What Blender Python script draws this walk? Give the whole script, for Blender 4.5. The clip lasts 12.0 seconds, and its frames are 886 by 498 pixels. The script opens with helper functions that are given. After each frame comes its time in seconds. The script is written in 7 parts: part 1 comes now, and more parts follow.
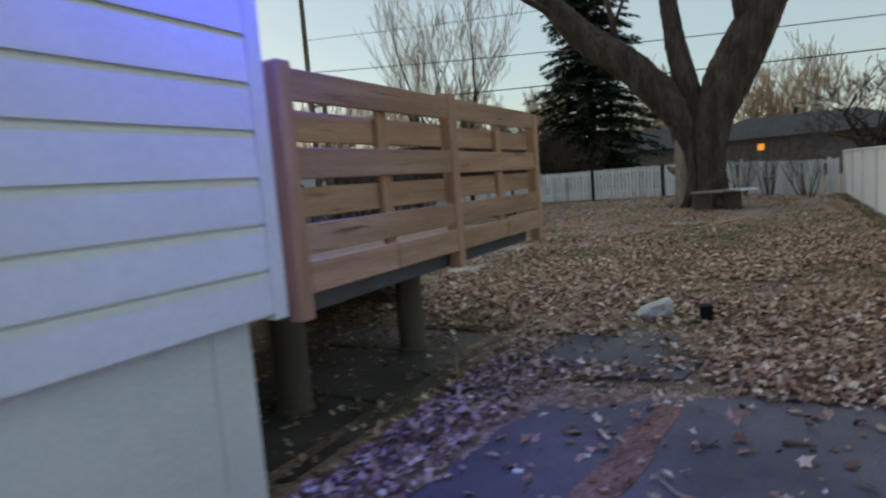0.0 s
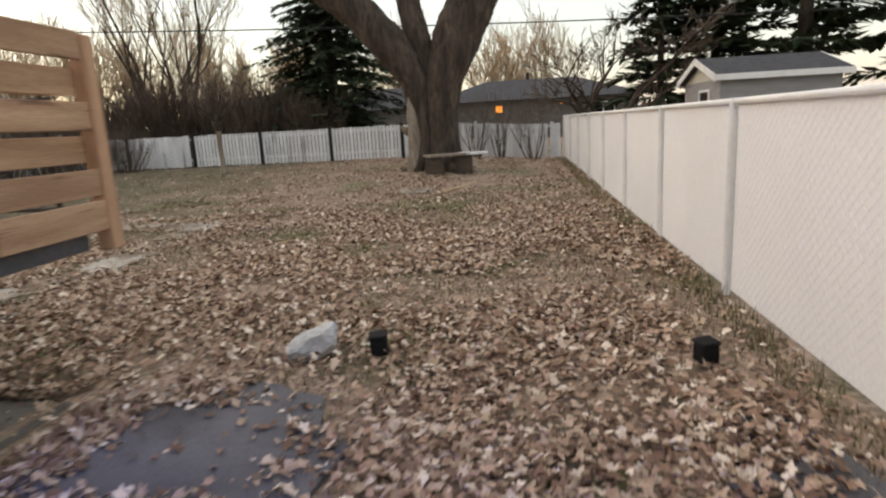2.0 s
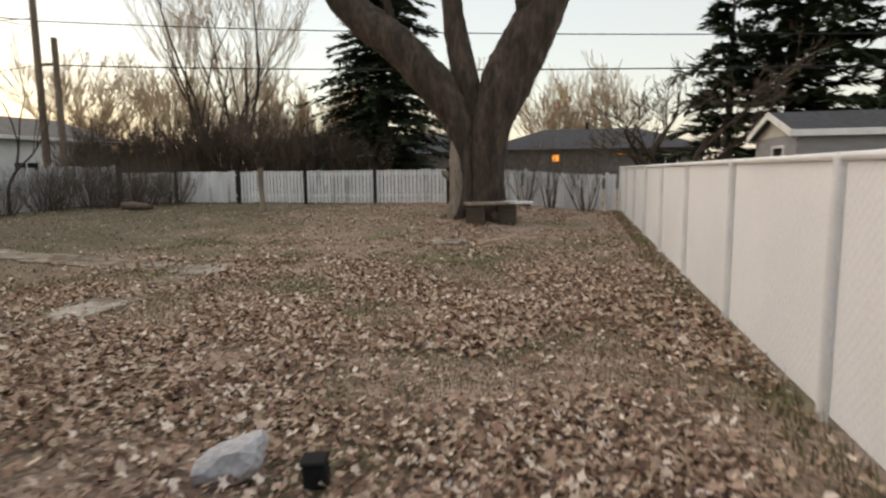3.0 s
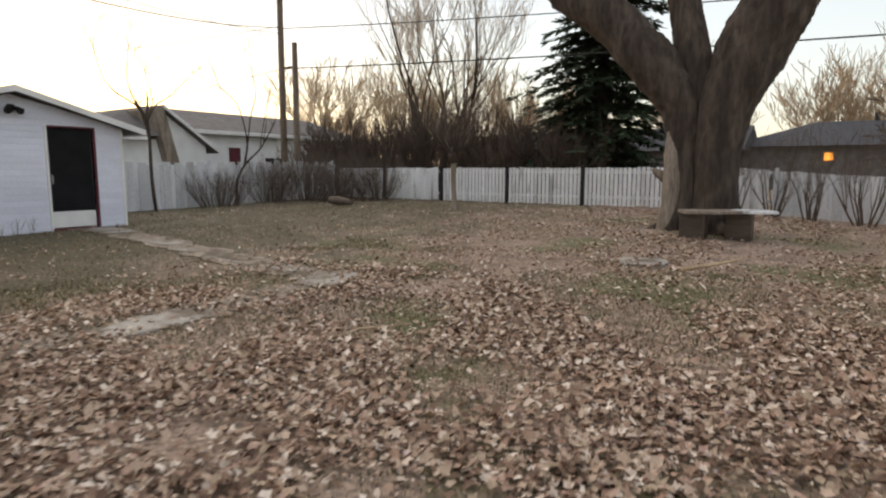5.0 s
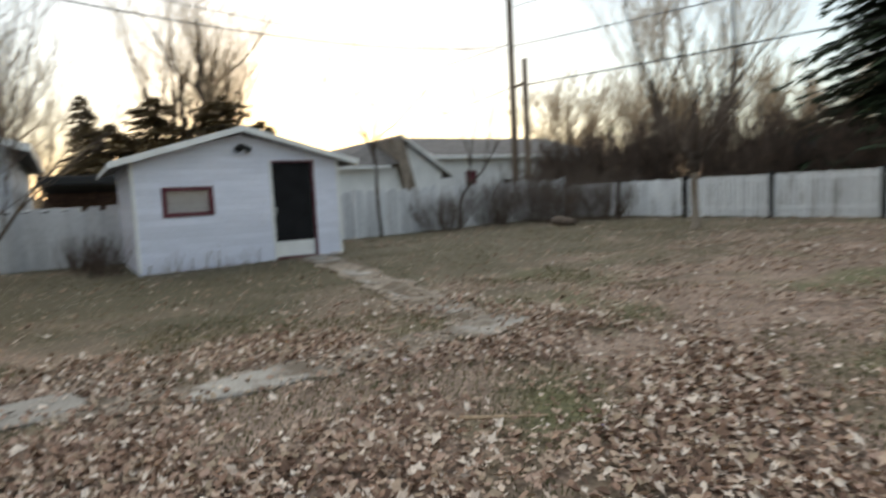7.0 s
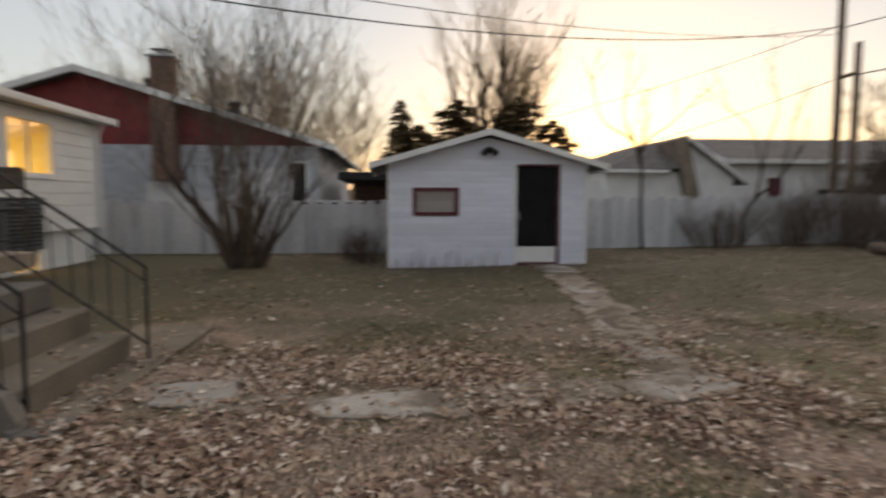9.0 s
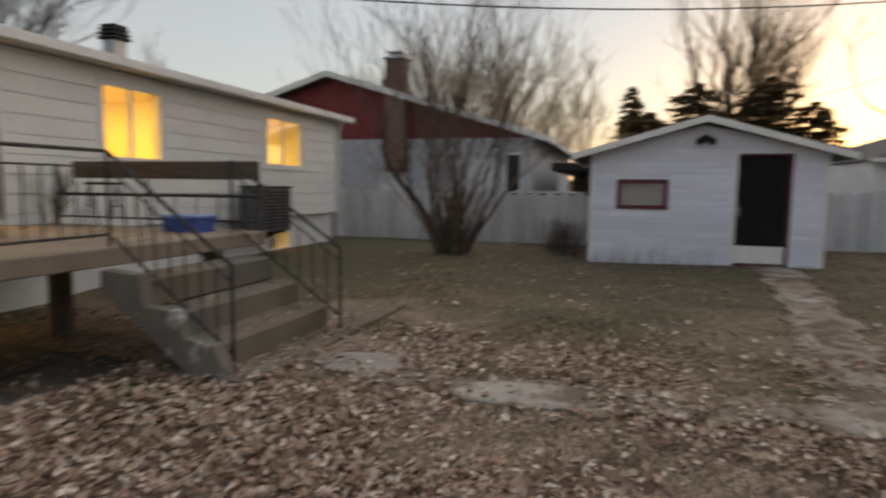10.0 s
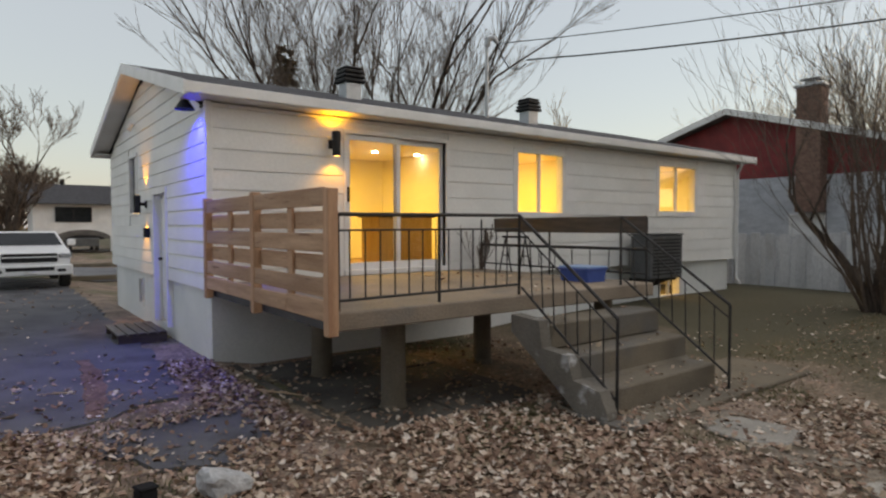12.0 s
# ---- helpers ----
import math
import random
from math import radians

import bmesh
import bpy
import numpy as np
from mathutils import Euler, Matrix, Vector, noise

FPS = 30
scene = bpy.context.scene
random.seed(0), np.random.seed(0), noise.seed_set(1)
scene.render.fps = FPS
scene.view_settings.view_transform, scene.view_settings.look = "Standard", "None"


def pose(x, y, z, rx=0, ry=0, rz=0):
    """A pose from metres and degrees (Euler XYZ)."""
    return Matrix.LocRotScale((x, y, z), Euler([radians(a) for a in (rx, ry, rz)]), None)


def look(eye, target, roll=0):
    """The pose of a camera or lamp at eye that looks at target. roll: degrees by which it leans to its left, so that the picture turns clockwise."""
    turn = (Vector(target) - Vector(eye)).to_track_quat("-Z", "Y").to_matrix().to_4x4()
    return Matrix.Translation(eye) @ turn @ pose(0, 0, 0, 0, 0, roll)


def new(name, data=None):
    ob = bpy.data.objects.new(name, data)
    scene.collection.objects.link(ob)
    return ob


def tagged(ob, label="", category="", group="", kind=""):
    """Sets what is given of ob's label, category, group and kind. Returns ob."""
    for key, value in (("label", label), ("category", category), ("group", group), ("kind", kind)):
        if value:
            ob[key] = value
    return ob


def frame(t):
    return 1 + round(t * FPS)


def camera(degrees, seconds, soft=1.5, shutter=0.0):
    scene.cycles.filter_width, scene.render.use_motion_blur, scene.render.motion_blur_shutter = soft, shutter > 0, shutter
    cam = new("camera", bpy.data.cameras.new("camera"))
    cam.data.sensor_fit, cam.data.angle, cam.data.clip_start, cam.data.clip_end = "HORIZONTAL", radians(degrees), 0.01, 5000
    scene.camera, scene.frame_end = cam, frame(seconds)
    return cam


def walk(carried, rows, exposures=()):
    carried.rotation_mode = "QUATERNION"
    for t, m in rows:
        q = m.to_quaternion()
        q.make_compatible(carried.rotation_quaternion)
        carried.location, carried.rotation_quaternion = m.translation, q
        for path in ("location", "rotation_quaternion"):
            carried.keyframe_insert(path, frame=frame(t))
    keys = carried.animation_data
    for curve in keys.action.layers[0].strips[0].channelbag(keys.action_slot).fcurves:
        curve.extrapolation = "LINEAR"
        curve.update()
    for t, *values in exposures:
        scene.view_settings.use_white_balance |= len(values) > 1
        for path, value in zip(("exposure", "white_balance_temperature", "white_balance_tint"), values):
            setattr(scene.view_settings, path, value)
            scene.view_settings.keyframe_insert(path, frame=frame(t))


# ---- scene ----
cam = camera(72.5, 12.0, soft=2.2, shutter=0.65)
PATH = [
    (0, (0.005, 1.502, 1.354), (-0.958, 3.242, 1.141), -4.5),
    (0.5, (0.055, 2.019, 1.361), (-0.753, 3.834, 1.128), -1.8),
    (1, (0.123, 2.549, 1.361), (-0.36, 4.478, 1.145), -3.6),
    (1.5, (0.248, 3.1, 1.379), (-0.201, 5.019, 1.04), -3.1),
    (2, (0.327, 3.665, 1.356), (0.081, 5.608, 0.952), -3.1),
    (2.5, (0.477, 4.216, 1.373), (0.166, 6.157, 1.002), -2.8),
    (2.7, (0.492, 4.438, 1.367), (0.136, 6.385, 1.079), -1.9),
    (4.3, (0.852, 6.345, 1.296), (-0.013, 8.136, 1.089), -0.3),
    (4.5, (0.797, 6.595, 1.304), (-0.197, 8.318, 1.094), -1.4),
    (5, (0.684, 7.056, 1.312), (-0.432, 8.696, 1.056), 0.1),
    (5.5, (0.572, 7.495, 1.35), (-0.583, 9.115, 1.142), -1.1),
    (6, (0.372, 7.906, 1.32), (-1.065, 9.28, 1.103), -1.7),
    (6.5, (0.196, 8.292, 1.317), (-1.337, 9.565, 1.139), -1.3),
    (7, (0.203, 8.81, 1.3), (-1.491, 9.858, 1.122), -2.9),
    (7.2, (0.187, 8.986, 1.296), (-1.574, 9.9, 1.037), -2.4),
    (8.8, (-0.044, 9.877, 1.415), (-2.012, 10.195, 1.263), 1.3),
    (9, (-0.093, 9.984, 1.431), (-2.081, 10.14, 1.272), 0.1),
    (9.5, (-0.139, 10.344, 1.455), (-2.104, 10.033, 1.256), -1.1),
    (10, (-0.082, 10.546, 1.45), (-1.985, 9.964, 1.254), 0.8),
    (10.5, (0.006, 10.737, 1.459), (-1.616, 9.594, 1.202), -1.1),
    (11, (0.063, 10.846, 1.506), (-1.322, 9.419, 1.293), -1.3),
    (11.2, (0.091, 10.833, 1.528), (-1.234, 9.343, 1.37), -0.9),
    (11.5, (0.116, 10.81, 1.578), (-1.145, 9.261, 1.474), -0.4),
    (12, (0.153, 10.775, 1.612), (-1.047, 9.177, 1.538), -0.1),
]
EXPOSURES = [(0, 1.62, 6600, 0), (0.5, 2.0, 7400, 6), (1.0, 2.36, 7600, 9), (1.6, 2.48, 8000, 11), (2.5, 2.36, 8000, 10), (4.5, 2.10, 7800, 12), (5.0, 2.36, 7700, 12), (5.5, 2.29, 7700, 10), (7.2, 2.30, 7000, 5), (8.8, 1.80, 7700, 13), (9.5, 1.66, 8000, 15), (10.5, 1.70, 7500, 10), (11, 1.84, 7500, 9), (12, 1.82, 7500, 10)]
walk(cam, [(t, look(eye, aim, roll)) for t, eye, aim, roll in PATH], EXPOSURES)

# ---- world, sun, large lights ----
SUN_EL, SUN_AZ = 3.0, 70.0          # degrees; azimuth counted from +y towards -x
world = bpy.data.worlds.new("dusk_sky")
scene.world = world
world.use_nodes = True
wn = world.node_tree.nodes
wn.clear()
sky = wn.new("ShaderNodeTexSky")
sky.sky_type, sky.sun_disc = "NISHITA", False
sky.sun_elevation, sky.sun_rotation = radians(SUN_EL), radians(-SUN_AZ)
sky.air_density, sky.dust_density, sky.ozone_density = 1.0, 0.9, 2.0
wbg = wn.new("ShaderNodeBackground")
wbg.inputs["Strength"].default_value = 0.15
wout = wn.new("ShaderNodeOutputWorld")
haze = wn.new("ShaderNodeMixRGB")          # thin high cloud over the clear sky
haze.inputs[0].default_value, haze.inputs[2].default_value = 0.66, (1.20, 1.29, 1.50, 1)
world.node_tree.links.new(sky.outputs[0], haze.inputs[1])
world.node_tree.links.new(haze.outputs[0], wbg.inputs[0])
world.node_tree.links.new(wbg.outputs[0], wout.inputs[0])

sun = new("sun", bpy.data.lights.new("sun", "SUN"))
sun.data.energy, sun.data.angle, sun.data.color = 0.4, radians(110), (1.0, 0.90, 0.82)
_sd = Vector((-math.sin(radians(SUN_AZ)), math.cos(radians(SUN_AZ)), math.tan(radians(24))))
sun.matrix_world = look(_sd * 50, (0, 0, 0))


def lamp(name, kind, at, energy, color, target=None, size=0.05, spot=60, blend=0.6):
    ld = bpy.data.lights.new(name, kind)
    ld.energy, ld.color = energy, color
    if kind == "SPOT":
        ld.spot_size, ld.spot_blend, ld.shadow_soft_size = radians(spot), blend, size
    elif kind == "AREA":
        ld.size = size
    else:
        ld.shadow_soft_size = size
    ob = new(name, ld)
    ob.matrix_world = look(at, target) if target else Matrix.Translation(at)
    return ob


WARM, BLUE = (1.0, 0.42, 0.015), (0.003, 0.008, 1.0)
lamp("sconce_up_light", "SPOT", (-3.50, 3.60, 2.90), 3.2, WARM, (-3.50, 3.45, 4.5), 0.03, 150)
lamp("sconce_down_light", "SPOT", (-3.50, 3.60, 2.50), 2.6, WARM, (-3.50, 3.45, 0.5), 0.03, 120)
lamp("side_sconce_up_light", "SPOT", (-1.77, 0.08, 2.16), 8, WARM, (-1.86, 0.08, 4.5), 0.03, 80)
lamp("side_sconce_down_light", "SPOT", (-1.77, 0.08, 1.80), 8, WARM, (-1.86, 0.08, 0.5), 0.03, 80)
lamp("blue_flood_light", "SPOT", (-1.70, 3.31, 2.96), 58, BLUE, (-1.80, 2.75, 0.4), 0.02, 140, 0.9)
for lx, ly in ((-4.9, 1.2), (-7.6, 1.4), (-11.6, 1.4)):
    lamp("room_light", "AREA", (lx, ly, 2.98), 34 if lx > -6 else 40, (1.0, 0.68, 0.15), (lx, ly, 0), 0.16)
for lx in (-4.4, -11.5):
    lamp("basement_light", "AREA", (lx, 2.2, 0.66), 14, (1.0, 0.62, 0.18), (lx, 2.2, -1), 0.6)

# ---- materials ----


def mat(name, c1, c2, scale=2.0, rough=0.75, bump=0.25, fine=45.0, stretch=(1, 1, 1), metal=0.0, rnd=0.0,
        island=0.0, fine_mix=0.35, spec=0.4, c3=None, c3_scale=0.6, c3_at=0.62):
    m = bpy.data.materials.new(name)
    m.use_nodes = True
    nt = m.node_tree
    n, ln = nt.nodes, nt.links.new
    b = n["Principled BSDF"]
    geo = n.new("ShaderNodeNewGeometry")
    mp = n.new("ShaderNodeMapping")
    mp.inputs["Scale"].default_value = stretch
    ln(geo.outputs["Position"], mp.inputs["Vector"])
    info = n.new("ShaderNodeObjectInfo")
    sh = n.new("ShaderNodeVectorMath")
    sh.operation = "ADD"
    mul = n.new("ShaderNodeMath")
    mul.operation = "MULTIPLY"
    mul.inputs[1].default_value = 17.0 if rnd else 0.0
    ln(info.outputs["Random"], mul.inputs[0])
    ln(mp.outputs[0], sh.inputs[0])
    ln(mul.outputs[0], sh.inputs[1])
    n1 = n.new("ShaderNodeTexNoise")
    n1.inputs["Scale"].default_value, n1.inputs["Detail"].default_value = scale, 5
    n2 = n.new("ShaderNodeTexNoise")
    n2.inputs["Scale"].default_value, n2.inputs["Detail"].default_value = fine, 3
    ln(sh.outputs[0], n1.inputs["Vector"])
    ln(sh.outputs[0], n2.inputs["Vector"])
    r1 = n.new("ShaderNodeValToRGB")
    r1.color_ramp.elements[0].position, r1.color_ramp.elements[1].position = 0.35, 0.65
    r1.color_ramp.elements[0].color, r1.color_ramp.elements[1].color = (*c1, 1), (*c2, 1)
    ln(n1.outputs["Fac"], r1.inputs["Fac"])
    col = r1.outputs["Color"]
    if c3:
        n3 = n.new("ShaderNodeTexNoise")
        n3.inputs["Scale"].default_value, n3.inputs["Detail"].default_value = c3_scale, 4
        ln(sh.outputs[0], n3.inputs["Vector"])
        r3 = n.new("ShaderNodeValToRGB")
        r3.color_ramp.elements[0].position, r3.color_ramp.elements[1].position = c3_at - 0.06, c3_at + 0.06
        ln(n3.outputs["Fac"], r3.inputs["Fac"])
        mx3 = n.new("ShaderNodeMixRGB")
        mx3.inputs[2].default_value = (*c3, 1)
        ln(r3.outputs["Color"], mx3.inputs[0])
        ln(col, mx3.inputs[1])
        col = mx3.outputs[0]
    mr = n.new("ShaderNodeMapRange")
    mr.inputs["From Min"].default_value, mr.inputs["From Max"].default_value = 0.3, 0.7
    mr.inputs["To Min"].default_value, mr.inputs["To Max"].default_value = 1 - fine_mix, 1 + fine_mix
    ln(n2.outputs["Fac"], mr.inputs["Value"])
    val = mr.outputs[0]
    for src, amount in ((info.outputs["Random"], rnd), (geo.outputs["Random Per Island"], island)):
        if amount:
            k = n.new("ShaderNodeMapRange")
            k.inputs["To Min"].default_value, k.inputs["To Max"].default_value = 1 - amount, 1 + amount
            ln(src, k.inputs["Value"])
            mm = n.new("ShaderNodeMath")
            mm.operation = "MULTIPLY"
            ln(val, mm.inputs[0])
            ln(k.outputs[0], mm.inputs[1])
            val = mm.outputs[0]
    vm = n.new("ShaderNodeVectorMath")
    vm.operation = "SCALE"
    ln(col, vm.inputs[0])
    ln(val, vm.inputs["Scale"])
    ln(vm.outputs[0], b.inputs["Base Color"])
    rr = n.new("ShaderNodeMapRange")
    rr.inputs["To Min"].default_value, rr.inputs["To Max"].default_value = max(rough - 0.12, 0.03), min(rough + 0.12, 1)
    ln(n1.outputs["Fac"], rr.inputs["Value"])
    ln(rr.outputs[0], b.inputs["Roughness"])
    b.inputs["Metallic"].default_value = metal
    b.inputs["Specular IOR Level"].default_value = spec
    if bump:
        bp = n.new("ShaderNodeBump")
        bp.inputs["Strength"].default_value, bp.inputs["Distance"].default_value = bump, 0.02
        ln(n2.outputs["Fac"], bp.inputs["Height"])
        ln(bp.outputs[0], b.inputs["Normal"])
    return m


def plain_glow(name, color, strength):
    m = bpy.data.materials.new(name)
    m.use_nodes = True
    b = m.node_tree.nodes["Principled BSDF"]
    b.inputs["Base Color"].default_value = (*color, 1)
    b.inputs["Emission Color"].default_value = (*color, 1)
    b.inputs["Emission Strength"].default_value = strength
    return m


def glass(name, tint=(1, 1, 1)):
    m = bpy.data.materials.new(name)
    m.use_nodes = True
    nt = m.node_tree
    nt.nodes.clear()
    out = nt.nodes.new("ShaderNodeOutputMaterial")
    mix = nt.nodes.new("ShaderNodeMixShader")
    tr = nt.nodes.new("ShaderNodeBsdfTransparent")
    tr.inputs[0].default_value = (*tint, 1)
    gl = nt.nodes.new("ShaderNodeBsdfGlossy")
    gl.inputs["Roughness"].default_value = 0.02
    lw = nt.nodes.new("ShaderNodeLayerWeight")
    pw = nt.nodes.new("ShaderNodeMath")
    pw.operation = "POWER"
    pw.inputs[1].default_value = 4.0
    ma = nt.nodes.new("ShaderNodeMath")
    ma.operation = "MULTIPLY_ADD"
    ma.inputs[1].default_value, ma.inputs[2].default_value = 0.75, 0.04
    nt.links.new(lw.outputs["Facing"], pw.inputs[0])
    nt.links.new(pw.outputs[0], ma.inputs[0])
    nt.links.new(ma.outputs[0], mix.inputs[0])
    nt.links.new(tr.outputs[0], mix.inputs[1])
    nt.links.new(gl.outputs[0], mix.inputs[2])
    nt.links.new(mix.outputs[0], out.inputs[0])
    return m


def leaf_mat(name, colors, rough=0.8):
    """Leaf litter: each leaf takes one of several colours."""
    m = bpy.data.materials.new(name)
    m.use_nodes = True
    nt = m.node_tree
    b = nt.nodes["Principled BSDF"]
    geo = nt.nodes.new("ShaderNodeNewGeometry")
    rp = nt.nodes.new("ShaderNodeValToRGB")
    rp.color_ramp.interpolation = "CONSTANT"
    els = rp.color_ramp.elements
    while len(els) < len(colors):
        els.new(0.5)
    for i, c in enumerate(colors):
        els[i].position, els[i].color = i / len(colors), (*c, 1)
    nt.links.new(geo.outputs["Random Per Island"], rp.inputs[0])
    nz = nt.nodes.new("ShaderNodeTexNoise")
    nz.inputs["Scale"].default_value = 60
    nt.links.new(geo.outputs["Position"], nz.inputs["Vector"])
    mr = nt.nodes.new("ShaderNodeMapRange")
    mr.inputs["To Min"].default_value, mr.inputs["To Max"].default_value = 0.65, 1.3
    nt.links.new(nz.outputs["Fac"], mr.inputs["Value"])
    vm = nt.nodes.new("ShaderNodeVectorMath")
    vm.operation = "SCALE"
    nt.links.new(rp.outputs[0], vm.inputs[0])
    nt.links.new(mr.outputs[0], vm.inputs["Scale"])
    nt.links.new(vm.outputs[0], b.inputs["Base Color"])
    b.inputs["Roughness"].default_value = rough
    b.inputs["Specular IOR Level"].default_value = 0.25
    return m


M_SIDING = mat("white_siding_paint", (0.72, 0.72, 0.70), (0.80, 0.80, 0.78), 1.2, 0.55, 0.06, 30, fine_mix=0.04, rnd=0.03)
M_VINYL = mat("white_vinyl", (0.640, 0.660, 0.759), (0.737, 0.758, 0.869), 0.9, 0.5, 0.05, 25, fine_mix=0.05, rnd=0.03)
M_TRIM = mat("white_trim", (0.70, 0.70, 0.69), (0.80, 0.80, 0.79), 3, 0.45, 0.05, 60, fine_mix=0.05)
M_FOUND = mat("painted_foundation", (0.68, 0.70, 0.69), (0.78, 0.79, 0.77), 1.1, 0.8, 0.10, 40, fine_mix=0.05)
M_SOFFIT = mat("soffit", (0.60, 0.59, 0.56), (0.68, 0.67, 0.64), 2, 0.6, 0.05, 40, fine_mix=0.06)
M_SHINGLE = mat("dark_shingles", (0.035, 0.036, 0.042), (0.07, 0.07, 0.078), 6, 0.9, 0.6, 40, fine_mix=0.4)
M_CEDAR = mat("cedar", (0.328, 0.188, 0.11), (0.473, 0.301, 0.19), 1.6, 0.7, 0.15, 26, (9, 0.7, 9), rnd=0.16, fine_mix=0.16, c3=(0.17, 0.085, 0.05), c3_scale=3.3, c3_at=0.68)
M_CEDAR_V = mat("cedar_upright", (0.346, 0.188, 0.11), (0.473, 0.291, 0.18), 1.6, 0.7, 0.15, 26, (9, 9, 0.7), rnd=0.12, fine_mix=0.16)
M_CONC = mat("weathered_concrete", (0.132, 0.111, 0.0836), (0.201, 0.17, 0.127), 1.6, 0.9, 0.35, 60, fine_mix=0.16, c3=(0.14, 0.13, 0.115), c3_scale=1.1)
# damp and stained, and darkened further to hold the shade under the deck
M_CONC_DAMP_SHADE = mat("damp_stained_shaded_concrete", (0.0719, 0.0659, 0.0592), (0.144, 0.131, 0.114), 1.3, 0.85, 0.35, 60, fine_mix=0.2, c3=(0.0423, 0.0363, 0.0312), c3_scale=0.9, c3_at=0.56)
M_CONC_WORN = mat("concrete_with_worn_white_paint", (0.145, 0.132, 0.111), (0.221, 0.2, 0.17), 1.6, 0.9, 0.35, 60, fine_mix=0.16, c3=(0.62, 0.63, 0.64), c3_scale=4.2, c3_at=0.64)
M_PATH = mat("dirty_path_concrete", (0.28, 0.26, 0.23), (0.40, 0.375, 0.335), 1.6, 0.9, 0.35, 60, fine_mix=0.2, rnd=0.1, c3=(0.15, 0.12, 0.09), c3_scale=2.3, c3_at=0.55)
M_TRODDEN = mat("trodden_earth", (0.20, 0.165, 0.13), (0.34, 0.29, 0.235), 1.9, 0.95, 0.7, 30, fine_mix=0.35, c3=(0.13, 0.10, 0.07), c3_scale=3.1, c3_at=0.52)
# shade on the garage's long wall is put into this grey
M_SHADESIDE = mat("shaded_garage_siding", (0.24, 0.235, 0.24), (0.31, 0.30, 0.305), 1.5, 0.8, 0.1, 30, (1, 1, 4), fine_mix=0.1)
# brown tint of the warm light on the deck is put into this colour
M_DECK = mat("light_tinted_concrete", (0.209, 0.169, 0.131), (0.279, 0.227, 0.176), 1.8, 0.85, 0.3, 50, fine_mix=0.14, c3=(0.18, 0.163, 0.144), c3_scale=1.4)
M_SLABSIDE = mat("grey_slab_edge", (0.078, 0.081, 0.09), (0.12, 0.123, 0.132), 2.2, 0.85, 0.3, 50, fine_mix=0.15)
M_ASPHALT = mat("asphalt", (0.085, 0.085, 0.095), (0.15, 0.15, 0.16), 1.3, 0.85, 0.5, 120, fine_mix=0.25, c3=(0.06, 0.058, 0.06), c3_scale=0.9)
M_ROAD = mat("road_asphalt", (0.14, 0.14, 0.15), (0.20, 0.20, 0.21), 0.6, 0.85, 0.4, 60, fine_mix=0.15)
M_SOIL = mat("leafy_soil", (0.185, 0.135, 0.10), (0.335, 0.25, 0.195), 2.6, 0.95, 0.9, 24, fine_mix=0.5, c3=(0.13, 0.125, 0.062), c3_scale=0.5, c3_at=0.56)


def lawn_mix(m, colour, x_from, x_to):
    """Grass takes over from the leaf-strewn soil towards the shed."""
    nt = m.node_tree
    b = nt.nodes["Principled BSDF"]
    src = b.inputs["Base Color"].links[0].from_socket
    geo = nt.nodes.new("ShaderNodeNewGeometry")
    sep = nt.nodes.new("ShaderNodeSeparateXYZ")
    nz = nt.nodes.new("ShaderNodeTexNoise")
    nz.inputs["Scale"].default_value, nz.inputs["Detail"].default_value = 0.8, 6
    add = nt.nodes.new("ShaderNodeMath")
    add.operation = "MULTIPLY_ADD"
    add.inputs[1].default_value, add.inputs[2].default_value = 9.0, -4.5
    tot = nt.nodes.new("ShaderNodeMath")
    mr = nt.nodes.new("ShaderNodeMapRange")
    mr.inputs["From Min"].default_value, mr.inputs["From Max"].default_value = x_from, x_to
    fine = nt.nodes.new("ShaderNodeTexNoise")
    fine.inputs["Scale"].default_value, fine.inputs["Detail"].default_value = 30, 3
    ramp = nt.nodes.new("ShaderNodeValToRGB")
    ramp.color_ramp.elements[0].color = (*[c * 0.55 for c in colour], 1)
    ramp.color_ramp.elements[1].color = (*[c * 1.45 for c in colour], 1)
    mix = nt.nodes.new("ShaderNodeMixRGB")
    ln = nt.links.new
    ln(geo.outputs["Position"], sep.inputs[0])
    ln(geo.outputs["Position"], nz.inputs["Vector"])
    ln(geo.outputs["Position"], fine.inputs["Vector"])
    ln(fine.outputs["Fac"], ramp.inputs[0])
    ln(nz.outputs["Fac"], add.inputs[0])
    ln(sep.outputs["X"], tot.inputs[0])
    ln(add.outputs[0], tot.inputs[1])
    ln(tot.outputs[0], mr.inputs["Value"])
    ln(mr.outputs[0], mix.inputs[0])
    ln(src, mix.inputs[1])
    ln(ramp.outputs[0], mix.inputs[2])
    ln(mix.outputs[0], b.inputs["Base Color"])


lawn_mix(M_SOIL, (0.092, 0.080, 0.046), -4.5, -8.0)
M_DIRT = mat("reddish_dirt", (0.13, 0.075, 0.055), (0.24, 0.15, 0.115), 5, 0.95, 0.8, 40, fine_mix=0.4)
M_IRON = mat("black_iron", (0.012, 0.012, 0.013), (0.03, 0.026, 0.024), 9, 0.55, 0.2, 90, fine_mix=0.2)
M_BLACK = mat("black_metal", (0.006, 0.006, 0.0065), (0.011, 0.011, 0.012), 8, 0.6, 0.05, 90, fine_mix=0.1)
M_DARKW = mat("dark_wood", (0.045, 0.034, 0.028), (0.085, 0.065, 0.05), 3, 0.4, 0.12, 40, (1, 1, 6), fine_mix=0.2)
M_BARK = mat("grey_brown_bark", (0.034, 0.024, 0.018), (0.082, 0.060, 0.046), 4, 0.95, 1.0, 13, (1.5, 1.5, 0.4), fine_mix=0.28)
